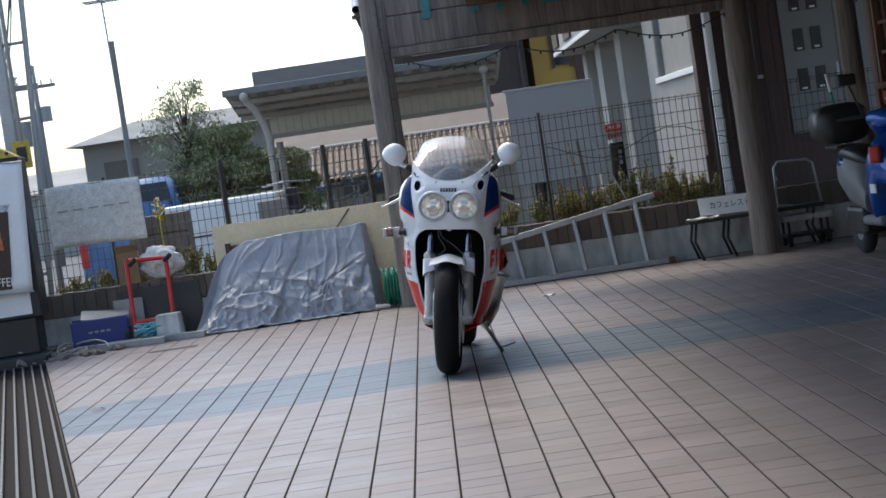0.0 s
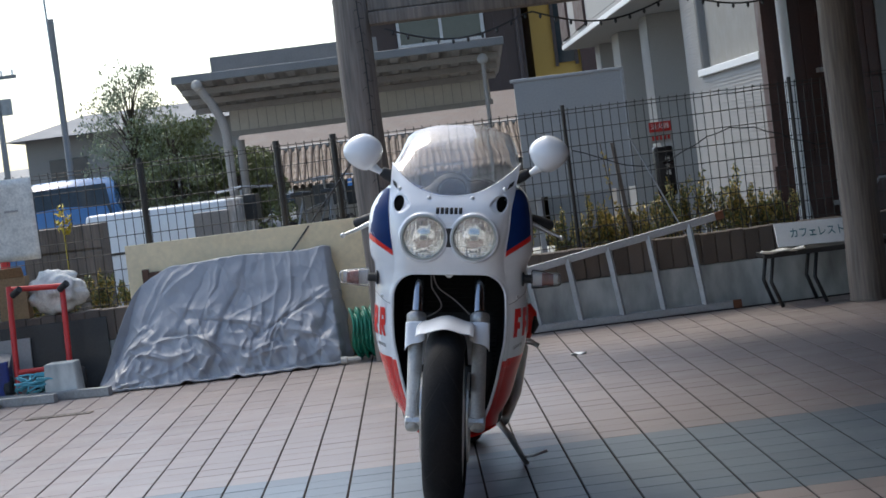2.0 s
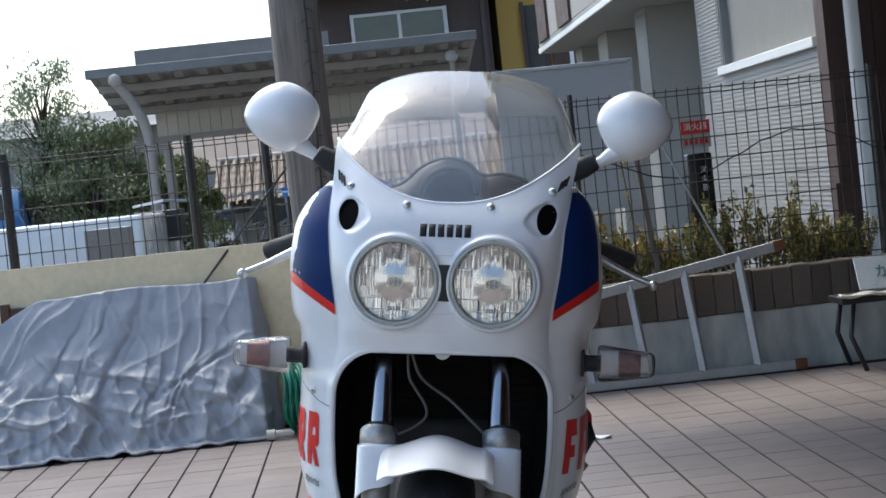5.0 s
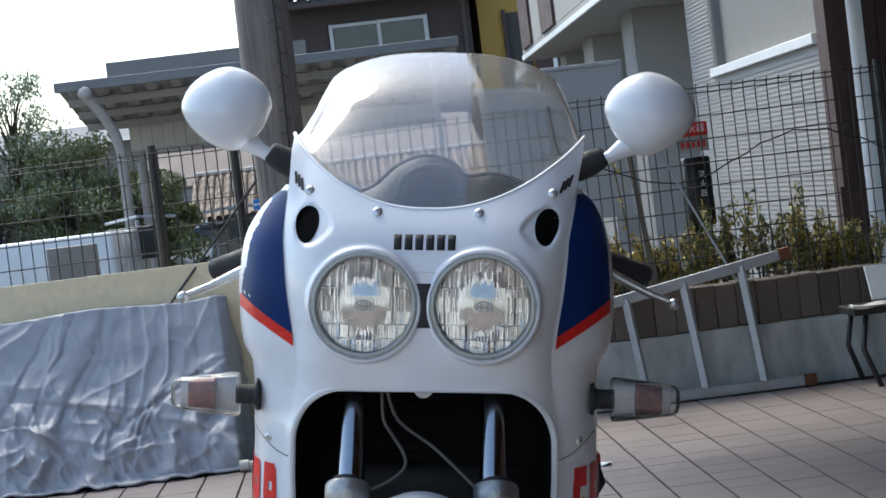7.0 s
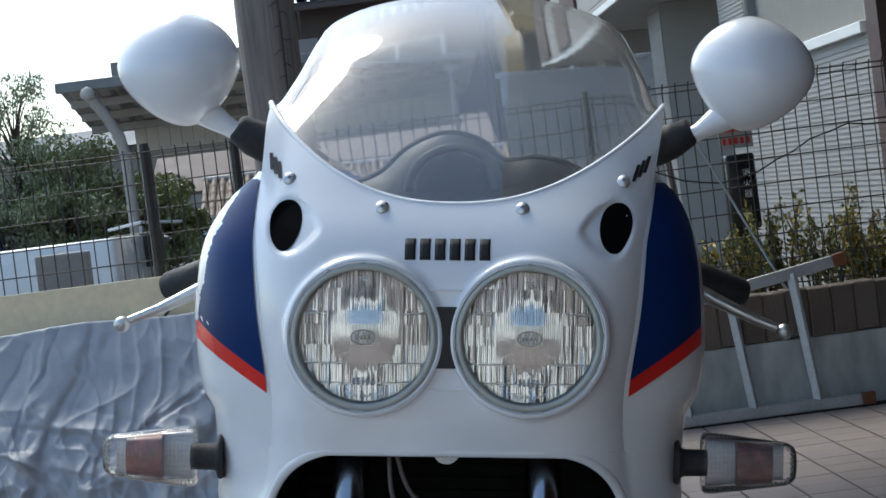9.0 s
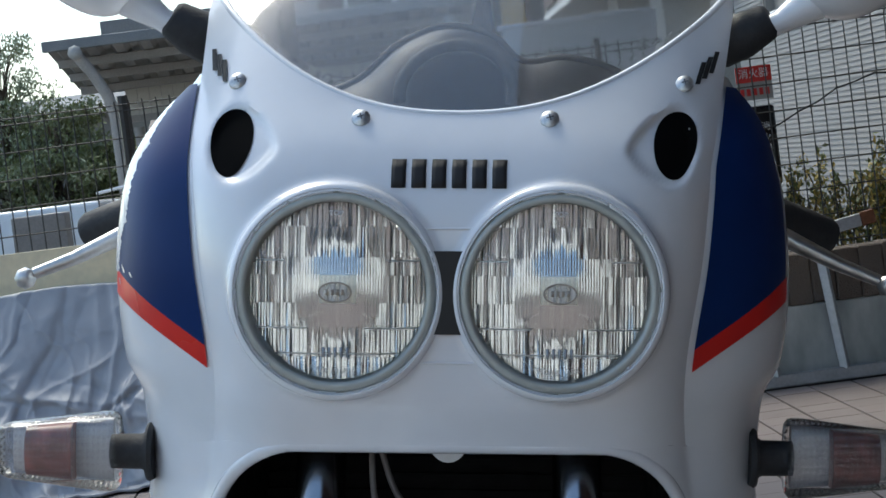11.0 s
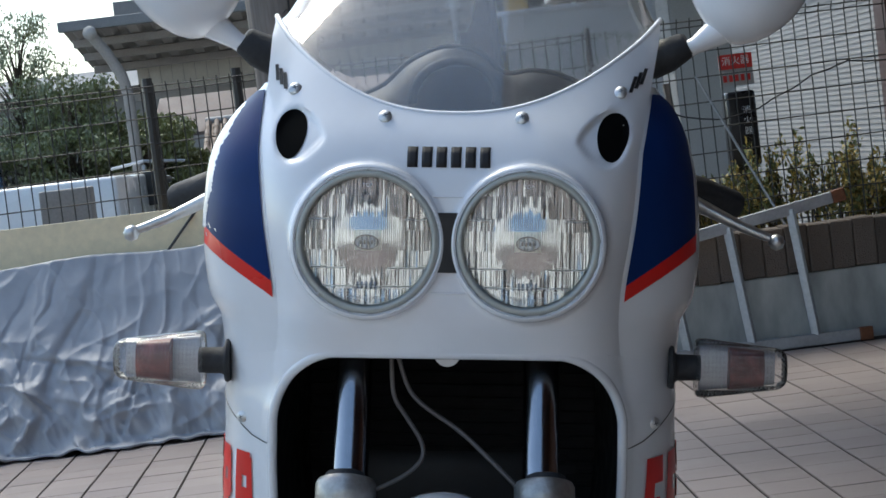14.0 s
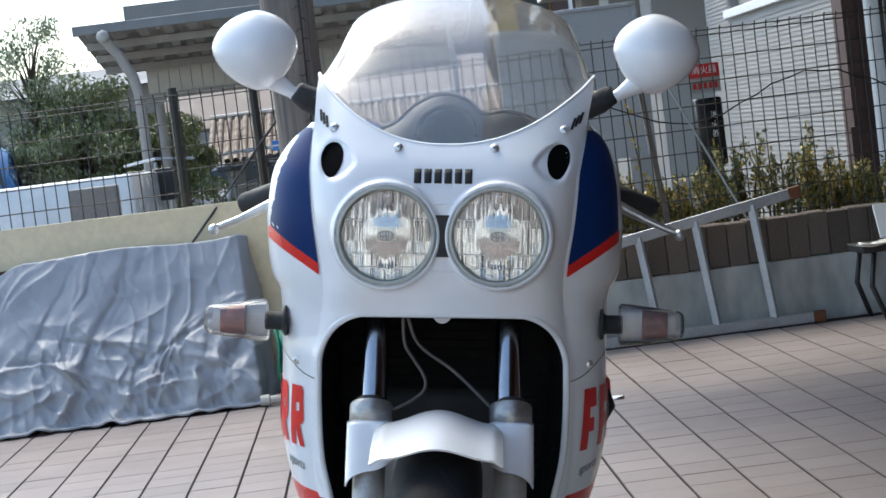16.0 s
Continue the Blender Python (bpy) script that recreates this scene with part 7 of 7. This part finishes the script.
# mirrors
for s in (-1, 1):
    c = Vector((s * 0.304, 0.265, 1.128))
    bm = bmesh.new()
    bmesh.ops.create_uvsphere(bm, u_segments=40, v_segments=24, radius=1)
    for v in bm.verts:
        x, y, z = v.co
        # broad above, drawn in towards the stem below
        k = 1.0 + 0.16 * z - 0.10 * z * z
        x2 = x * 0.0645 * k + s * -0.012 * max(0, -z) ** 2 - s * 0.004 * z
        y2 = y * (0.050 if y < 0 else 0.016) * (1 - 0.1 * z)
        v.co = c + Vector((x2, y2, z * 0.0605 - 0.006 * abs(x) * (z > 0)))
    mir = part("mirror", bm, M_bike_white, bike, "white egg-shaped mirror housing", True)
    bm = lathe(bmesh.new(), [(0, 0.0), (0.05, 0.0), (0.052, -0.002)], Matrix.Translation(c + Vector((0, 0.0175, 0))) @ pose(0, 0, 0, -90, 0, 0), 28)
    part("glass", bm, M_mirror, mir, "mirror glass", True)
    part("stem", tube(bmesh.new(), [c + Vector((-s * 0.03, 0, -0.045)), c + Vector((-s * 0.056, 0.0, -0.062)), (s * 0.226, 0.262, 1.054)], [0.0165, 0.0095, 0.0105], 16), M_bike_white, mir, smooth=True, angle=60)
    bm = tube(bmesh.new(), [(s * 0.241, 0.262, 1.068), (s * 0.238, 0.263, 1.066), (s * 0.222, 0.266, 1.056), (s * 0.208, 0.27, 1.051), (s * 0.192, 0.27, 1.050)], [0.0125, 0.0155, 0.0190, 0.0215, 0.020], 16)
    part("rubber_mount", bm, M_rubber, mir, "black rubber boot", True, 60)
    # bar, grip and lever
    part("handlebar", tube(bmesh.new(), [(s * 0.09, 0.36, 0.93), (s * 0.2, 0.38, 0.926), (s * 0.30, 0.405, 0.90)], 0.011, 12), M_matt, bike, smooth=True, angle=60)
    part("grip", tube(bmesh.new(), [(s * 0.228, 0.385, 0.919), (s * 0.28, 0.40, 0.907), (s * 0.324, 0.413, 0.890), (s * 0.331, 0.415, 0.888)], [0.016, 0.0165, 0.0165, 0.013], 16), M_rubber, bike, "black rubber grip", True, 50)
    part("switch_box", newbox(-0.022, 0.022, -0.024, 0.024, -0.022, 0.022, 0.007, pose(s * 0.237, 0.38, 0.913, 0, 20 * s, 20 * s)), M_matt, bike)
    lev = part("lever", tube(bmesh.new(), [(s * 0.220, 0.34, 0.919), (s * 0.268, 0.333, 0.895), (s * 0.321, 0.324, 0.869), (s * 0.354, 0.32, 0.856)], [0.008, 0.0085, 0.006, 0.005], 12), M_brushed, bike, "bright alloy lever", True, 60)
    part("ball_end", lathe(bmesh.new(), [(0, -0.0095), (0.0067, -0.0067), (0.0095, 0), (0.0067, 0.0067), (0, 0.0095)], Matrix.Translation((s * 0.361, 0.319, 0.852)), 16), M_brushed, lev, "", True)
    # indicators
    st = part("indicator", tube(bmesh.new(), [(s * 0.2340, 0.22, 0.722), (s * 0.2375, 0.22, 0.722), (s * 0.2395, 0.22, 0.722), (s * 0.2405, 0.22, 0.722), (s * 0.2440, 0.22, 0.722), (s * 0.268, 0.22, 0.722)], [0.0215, 0.0235, 0.0225, 0.0165, 0.0142, 0.0138], 24), M_rubber, bike, "turn indicator on a black rubber stalk", True, 40)
    def lens_ring(t, s=s):
        x = 0.263 + 0.097 * t
        hz, hy = 0.0330 - 0.0120 * t, 0.025 - 0.009 * t
        if t < 0.12:
            k = 0.86 + 0.14 * math.sqrt(max(0.0, 1 - ((0.12 - t) / 0.12) ** 2))
            hz, hy = hz * k, hy * k
        if t > 0.88:
            k = 0.55 + 0.45 * math.sqrt(max(0.0, 1 - ((t - 0.88) / 0.12) ** 2))
            hz, hy = hz * k, hy * k
        out = []
        for i in range(28):
            a = 2 * math.pi * i / 28
            ca, sa = math.cos(a), math.sin(a)
            out.append(Vector((s * x, 0.22 + hy * math.copysign(abs(ca) ** 0.75, ca), 0.722 + hz * math.copysign(abs(sa) ** 0.75, sa))))
        return out
    for nm, mat, ts, kk, lab in (("lens", M_clear, [0, 0.02, 0.05, 0.12, 0.3, 0.6, 0.88, 0.93, 0.965, 0.985, 1.0], 1.0, "clear ribbed indicator lens"), ("inner_filter", M_amber, [0.36, 0.40, 0.70, 0.74], 0.80, "dull red filter inside the lens"), ("backplate", M_alu, [0.05, 0.10, 0.82, 0.88], 0.80, "")):
        bm = bmesh.new()
        rings = []
        for t in ts:
            cen = Vector((s * (0.263 + 0.097 * t), 0.22 + (0.010 if nm == "backplate" else 0), 0.722))
            flat_k = Vector((1, 0.35 if nm == "backplate" else 1, 1))
            rings.append([bm.verts.new(cen + (p - Vector((p.x, 0.22, 0.722))) * flat_k * kk) for p in lens_ring(t)])
        for a, b in zip(rings, rings[1:]):
            for i in range(28):
                bm.faces.new((a[i], a[(i + 1) % 28], b[(i + 1) % 28], b[i]))
        bm.faces.new(rings[0][::-1])
        bm.faces.new(rings[-1])
        o = part(nm, bm, mat, st, lab, True, 50)
        o.visible_shadow = nm != "lens"

# fork, fender, front wheel
RAKE = math.tan(radians(24.5))
fy = lambda z: -0.035 + (z - 0.27) * RAKE
for s in (-1, 1):
    x = s * 0.1015
    part("fork_tube", tube(bmesh.new(), [(x - s * 0.004, fy(z), z) for z in (0.59, 0.75, 0.98)], 0.0188, 24), M_forkchrome, bike, "chromed fork tube", True, 60)
    part("fork_collar", tube(bmesh.new(), [(x, fy(z), z) for z in (0.555, 0.579, 0.584, 0.588, 0.608, 0.612, 0.614)], [0.0255, 0.0262, 0.0275, 0.0310, 0.0312, 0.0290, 0.022], 32), M_collar, bike, "worn alloy fork collar", True, 40)
    part("dust_seal", tube(bmesh.new(), [(x, fy(z), z) for z in (0.612, 0.617, 0.619)], [0.0225, 0.022, 0.0203], 24), M_rubber, bike, "", True, 40)
    part("fork_leg", tube(bmesh.new(), [(x, fy(z), z) for z in (0.262, 0.268, 0.30, 0.33, 0.575)], [0.018, 0.024, 0.026, 0.0225, 0.0235], 24), M_cast, bike, "scuffed alloy fork leg", True, 40)
    part("axle_nut", lathe(bmesh.new(), [(0.017, -0.03), (0.017, 0.02), (0.011, 0.024), (0, 0.024)], Matrix.Translation((x, fy(0.285) - 0.008, 0.29)) @ pose(0, 0, 0, 0, 90 * s, 0), 8), M_brushed, bike)
    part("brake_disc", lathe(bmesh.new(), [(0.09, -0.0025), (0.141, -0.0025), (0.141, 0.0025), (0.09, 0.0025)], Matrix.Translation((s * 0.072, 0, 0.3)) @ pose(0, 0, 0, 0, 90, 0), 48, True), M_brushed, bike, "steel brake disc", True, 40)
    part("caliper", newbox(-0.022, 0.022, -0.035, 0.035, -0.05, 0.05, 0.01, Matrix.Translation((s * 0.077, 0.085, 0.40)) @ pose(0, 0, 0, -25, 0, 0)), M_matt, bike)
    # fender ear round the fork leg
    def ear(u, v, s=s):
        a = math.pi * (0.02 + 0.98 * u)
        z0 = 0.540 - 0.040 * u ** 1.5
        top = 0.592 - 0.004 * abs(2 * u - 1)
        z = z0 + (top - z0) * min(1.0, v * 1.25)
        fold_in = max(0.0, v * 1.25 - 1.0) / 0.25
        fold_in = fold_in * 0.85
        return s * (0.1005 - 0.0345 * (1 - 0.4 * fold_in) * math.copysign(abs(math.cos(a)) ** 0.6, math.cos(a))), fy(z) - 0.004 - 0.034 * (1 - fold_in) * abs(math.sin(a)) ** 0.45, z + 0.003 * math.sin(fold_in * 1.5)
    part("fender_ear", thicken(sheet(bmesh.new(), ear, 24, 20), 0.0025), M_bike_white, bike, "white fender mount round the fork", True, 60)
def fender(u, v):
    t = 2 * u - 1
    a = radians(65.5 + 0.8 * t * t + 106 * v)
    crown = 0.5 + 0.5 * math.cos(math.pi * min(1.0, abs(t) * 1.12))
    r = 0.304 + 0.019 * crown - 0.010 * max(0.0, abs(t) - 0.86) / 0.14
    x = 0.088 * t
    return x, -r * math.cos(a), 0.293 + r * math.sin(a)
part("fender", thicken(sheet(bmesh.new(), fender, 48, 40), 0.003), M_bike_white, bike, "white front fender", True, 60)

def wheel(y, r, w, lab):
    prof = []
    for i in range(25):
        a = -math.pi / 2 * 1.25 + math.pi * 1.25 * i / 24
        prof.append((r - 0.058 + 0.058 * math.cos(a) * (1 if math.cos(a) > 0 else 0.6), w / 2 * math.copysign(abs(math.sin(a)) ** 0.9, math.sin(a))))
    m = Matrix.Translation((0, y, r)) @ pose(0, 0, 0, 0, 90, 0)
    wh = part("wheel", lathe(bmesh.new(), prof, m, 96), M_tyre, bike, lab, True)
    part("rim", lathe(bmesh.new(), [(r - 0.066, -w / 2 * 0.86), (r - 0.074, -w / 2 * 0.82), (r - 0.088, -w / 2 * 0.45), (r - 0.088, w / 2 * 0.45), (r - 0.074, w / 2 * 0.82), (r - 0.066, w / 2 * 0.86)], m, 64), M_bike_white, wh, "white cast rim", True, 40)
    part("hub", lathe(bmesh.new(), [(0, -0.05), (0.04, -0.05), (0.04, 0.05), (0, 0.05)], m, 24), M_matt, wh, "", True, 40)
    for k in range(3):
        a = 2 * math.pi * k / 3 + 0.5
        part("spoke", tube(bmesh.new(), [m @ Vector((q * math.cos(a), q * math.sin(a), 0)) for q in (0.03, r - 0.088)], 0.017, 8), M_bike_white, wh, smooth=True)
    # raised near-black ribbons paint the tread grooves' shade, alternating from the middle outwards
    for k in range(30):
        a0 = 2 * math.pi * k / 30
        sd = 1 if k % 2 else -1
        bm = bmesh.new()
        pl, pr = [], []
        for i in range(9):
            t = i / 8
            ang = a0 + 0.30 * t
            off = sd * (0.004 + (w / 2 - 0.012) * t)
            rr = r - 0.058 + 0.058 * math.cos(math.asin(min(1.0, (abs(off) / (w / 2)) ** (1 / 0.9)))) + 0.0007
            for lst, d in ((pl, -0.010), (pr, 0.010)):
                lst.append(bm.verts.new(m @ Vector((rr * math.cos(ang + d), rr * math.sin(ang + d), off))))
        for i in range(8):
            bm.faces.new((pl[i], pl[i + 1], pr[i + 1], pr[i]))
        part("tread_groove", bm, M_tread, wh)
    return wh
wheel(0.0, 0.293, 0.124, "black grooved tyre on a white rim")
wheel(1.40, 0.31, 0.16, "wide black rear tyre on a white rim")

# behind the intake: radiator, cables, engine, spars
rad = part("radiator", newbox(-0.175, 0.175, 0.43, 0.47, 0.36, 0.78, 0.008), M_radiator, bike, "black finned radiator")
for k in range(24):
    part("fin", newbox(-0.17, 0.17, 0.424, 0.43, 0.372 + 0.0148 * k, 0.377 + 0.0148 * k), M_radiator, rad)
def bent(pts, n=6):
    """Smooth line through a few points."""
    q = [Vector(p) for p in pts]
    q = [2 * q[0] - q[1]] + q + [2 * q[-1] - q[-2]]
    out = []
    for p0, p1, p2, p3 in zip(q, q[1:], q[2:], q[3:]):
        for k in range(n):
            t = k / n
            out.append(0.5 * (2 * p1 + (p2 - p0) * t + (2 * p0 - 5 * p1 + 4 * p2 - p3) * t * t + (3 * p1 - p0 - 3 * p2 + p3) * t ** 3))
    return out + [q[-2]]
part("cable", tube(bmesh.new(), bent([(-0.058, 0.15, 0.745), (-0.055, 0.15, 0.698), (-0.042, 0.15, 0.675), (-0.026, 0.145, 0.650), (-0.025, 0.14, 0.632), (-0.043, 0.13, 0.616), (-0.074, 0.12, 0.602)]), 0.0024, 8), M_cable, bike, "grey-brown cable", True)
part("cable", tube(bmesh.new(), bent([(-0.052, 0.15, 0.74), (-0.034, 0.15, 0.696), (0.014, 0.145, 0.661), (0.046, 0.13, 0.634), (0.080, 0.12, 0.602)]), 0.0024, 8), M_cable, bike, "grey-brown cable", True)
part("yoke", newbox(-0.13, 0.13, fy(0.77) - 0.03, fy(0.77) + 0.03, 0.755, 0.79, 0.01), M_matt, bike)
part("badge", lathe(bmesh.new(), [(0.015, -0.002), (0.015, 0.002), (0, 0.003)], Matrix.Translation((0, 0.142, 0.737)) @ pose(0, 0, 0, 90, 0, 0), 24), M_bike_white, bike, "", True, 40)
part("engine", newbox(-0.17, 0.17, 0.42, 0.98, 0.20, 0.62, 0.05, seg=3), M_matt, bike, "", True, 40)
part("belly", thicken(sheet(bmesh.new(), lambda u, v: ((2 * u - 1) * 0.15, 0.35 + 0.65 * v, 0.225 - 0.05 * (1 - (2 * u - 1) ** 2)), 12, 4), 0.003), M_bike_red, bike, "", True)
for s in (-1, 1):
    part("frame_spar", tube(bmesh.new(), [(s * 0.08, 0.33, 0.84), (s * 0.19, 0.6, 0.74), (s * 0.17, 0.95, 0.52), (s * 0.14, 1.0, 0.36)], [0.03, 0.04, 0.04, 0.03], 12), M_brushed, bike, smooth=True)
    part("swingarm", tube(bmesh.new(), [(s * 0.11, 0.98, 0.36), (s * 0.12, 1.40, 0.31)], [0.03, 0.022], 10), M_brushed, bike, smooth=True)
    part("footpeg", tube(bmesh.new(), [(s * 0.16, 1.0, 0.445), (s * 0.262, 1.0, 0.44), (s * 0.290, 1.0, 0.425)], [0.012, 0.011, 0.009], 10), M_brushed, bike, smooth=True)
    part("side_cowl", tube(bmesh.new(), [(s * 0.248, 0.70, 0.600), (s * 0.262, 0.70, 0.572), (s * 0.264, 0.71, 0.530), (s * 0.248, 0.72, 0.485)], [0.012, 0.020, 0.022, 0.012], 14), M_bike_red, bike, "red edge of the rear side cowl", True)
    part("cowl_pad", tube(bmesh.new(), [(s * 0.274, 0.69, 0.562), (s * 0.278, 0.69, 0.532), (s * 0.268, 0.70, 0.500)], [0.006, 0.013, 0.006], 12), M_matt, bike, "", True)
bm = bmesh.new()
bmesh.ops.create_uvsphere(bm, u_segments=28, v_segments=16, radius=1)
for v in bm.verts:
    v.co = Vector((v.co.x * 0.155 * (1 - 0.2 * v.co.y), 0.72 + v.co.y * 0.27, 0.80 + v.co.z * 0.145))
part("tank", bm, M_bike_white, bike, "white fuel tank", True)
part("seat", newbox(-0.14, 0.14, 0.95, 1.32, 0.74, 0.81, 0.03, seg=4), M_rubber, bike, "black seat", True, 50)
bm = tube(bmesh.new(), [(0, 1.15, 0.80), (0, 1.4, 0.85), (0, 1.68, 0.90), (0, 1.74, 0.91)], [0.10, 0.11, 0.08, 0.04], 16)
part("tail", bm, M_bike_white, bike, "white tail piece", True)
bm = tube(bmesh.new(), [(0.16, 0.75, 0.19), (0.18, 1.1, 0.25), (0.2, 1.55, 0.36)], [0.03, 0.05, 0.05], 14)
part("silencer", bm, M_brushed, bike, "alloy silencer", True)
# side stand
stand = part("side_stand", tube(bmesh.new(), [(0.115, 0.66, 0.24), (0.19, 0.70, 0.14), (0.262, 0.745, 0.02)], [0.012, 0.011, 0.009], 10), M_brushed, bike, "scuffed alloy side stand", True)
part("foot", newbox(-0.03, 0.035, -0.022, 0.022, -0.004, 0.004, 0.003, pose(0.272, 0.75, -0.035, 0, -10.0, 0)), M_brushed, stand)
part("tang", tube(bmesh.new(), [(0.24, 0.735, 0.06), (0.275, 0.70, 0.07), (0.325, 0.69, 0.09)], 0.0055, 8), M_brushed, stand)

# the upper cowl, screen and mirrors sit slightly askew on their mounts
moved = set()
for ob in bike.children_recursive:
    if ob.type != "MESH" or ob.data.name in moved or ob.matrix_basis != Matrix.Identity(4):
        continue
    moved.add(ob.data.name)
    cowl = ob.name.split(".")[0] in ("nose_panel", "intake_lip", "intake_liner", "side_fairing", "side_pod", "badge")
    on_mirror = ob.name.startswith("mirror") or (ob.parent and ob.parent.name.startswith("mirror"))
    for v in ob.data.vertices:
        if cowl and 0.68 < v.co.z < 0.775:
            # the intake's upper edge is drawn up a little in the middle
            rise = (v.co.z - 0.68) / 0.057 if v.co.z < 0.737 else (0.775 - v.co.z) / 0.038
            v.co.z += 0.0085 * rise * min(1.0, max(0.0, (0.205 - abs(v.co.x)) / 0.04))
        k = min(1.5, max(0.0, (v.co.z - 0.95) / 0.12))
        if on_mirror:
            v.co.x += 0.0125 * min(k, 1.0)
        elif k > 0:
            v.co.x += 0.0125 * k + 0.025 * v.co.x * min(k, 1.0) * (1 - 2 * max(0.0, k - 1))

# ---- floor tiles: pink, with a blue band nine tiles deep ----
def tile_mesh(name, material):
    bm = bmesh.new()
    x0, x1, y0, y1 = 0.0036, S - 0.0036, 0.0014, S - 0.0014
    vs = [bm.verts.new((x, y, -0.0035)) for x, y in ((x0, y0), (x1, y0), (x1, y1), (x0, y1))]
    b = 0.0007
    ws = [bm.verts.new((x, y, 0.0)) for x, y in ((x0 + b, y0 + b), (x1 - b, y0 + b), (x1 - b, y1 - b), (x0 + b, y1 - b))]
    bm.faces.new(ws)
    for a in range(4):
        bm.faces.new((vs[a], vs[(a + 1) % 4], ws[(a + 1) % 4], ws[a]))
    return part(name, bm, material, floor)


GX, GY_ = 0.0036, 0.0014


def cut(poly):
    """The part of a tile that lies right of the slanting border."""
    out = []
    for p, q in zip(poly, poly[1:] + poly[:1]):
        a, b = p[0] - edge_x(p[1]) - 0.004, q[0] - edge_x(q[1]) - 0.004
        if a >= 0:
            out.append(p)
        if a * b < 0:
            t = a / (a - b)
            out.append((p[0] + (q[0] - p[0]) * t, p[1] + (q[1] - p[1]) * t))
    return out


near = {False: tile_mesh("tile", M_tile), True: tile_mesh("tile", M_tile_blue)}
used = {False: 0, True: 0}
field = {False: ([], []), True: ([], [])}
rnd = random.Random(4)
for k in range(-80, 38):
    for i in range(-34, 28):
        x, y = i * S, k * S
        if y + S > WALL_Y:
            continue
        blue = 0 <= k < 9
        left = max(edge_x(y), edge_x(y + S))
        if x + S < min(edge_x(y), edge_x(y + S)) + 0.012:
            continue
        h = rnd.uniform(-0.0006, 0.0006)
        if -8 <= i < 8 and 0 <= k < 18 and x > left:
            t = near[blue] if not used[blue] else new("tile", near[blue].data)
            used[blue] += 1
            t.parent, t.location = floor, (x, y, h)
            continue
        poly = cut([(x + GX, y + GY_), (x + S - GX, y + GY_), (x + S - GX, y + S - GY_), (x + GX, y + S - GY_)])
        if len(poly) < 3:
            continue
        vs, fs = field[blue]
        n, m = len(vs), len(poly)
        cx, cy = sum(p[0] for p in poly) / m, sum(p[1] for p in poly) / m
        vs += [(px, py, -0.0035) for px, py in poly] + [(px + (cx - px) * 0.009, py + (cy - py) * 0.009, h) for px, py in poly]
        fs += [tuple(range(n + m, n + 2 * m))] + [(n + a, n + (a + 1) % m, n + m + (a + 1) % m, n + m + a) for a in range(m)]
for blue, mat in ((False, M_tile), (True, M_tile_blue)):
    me = bpy.data.meshes.new("tile_field")
    me.from_pydata(field[blue][0], [], field[blue][1])
    me.materials.append(mat)
    ob = new("tile_field", me)
    ob.parent = floor
    tagged(ob, kind="stuff")
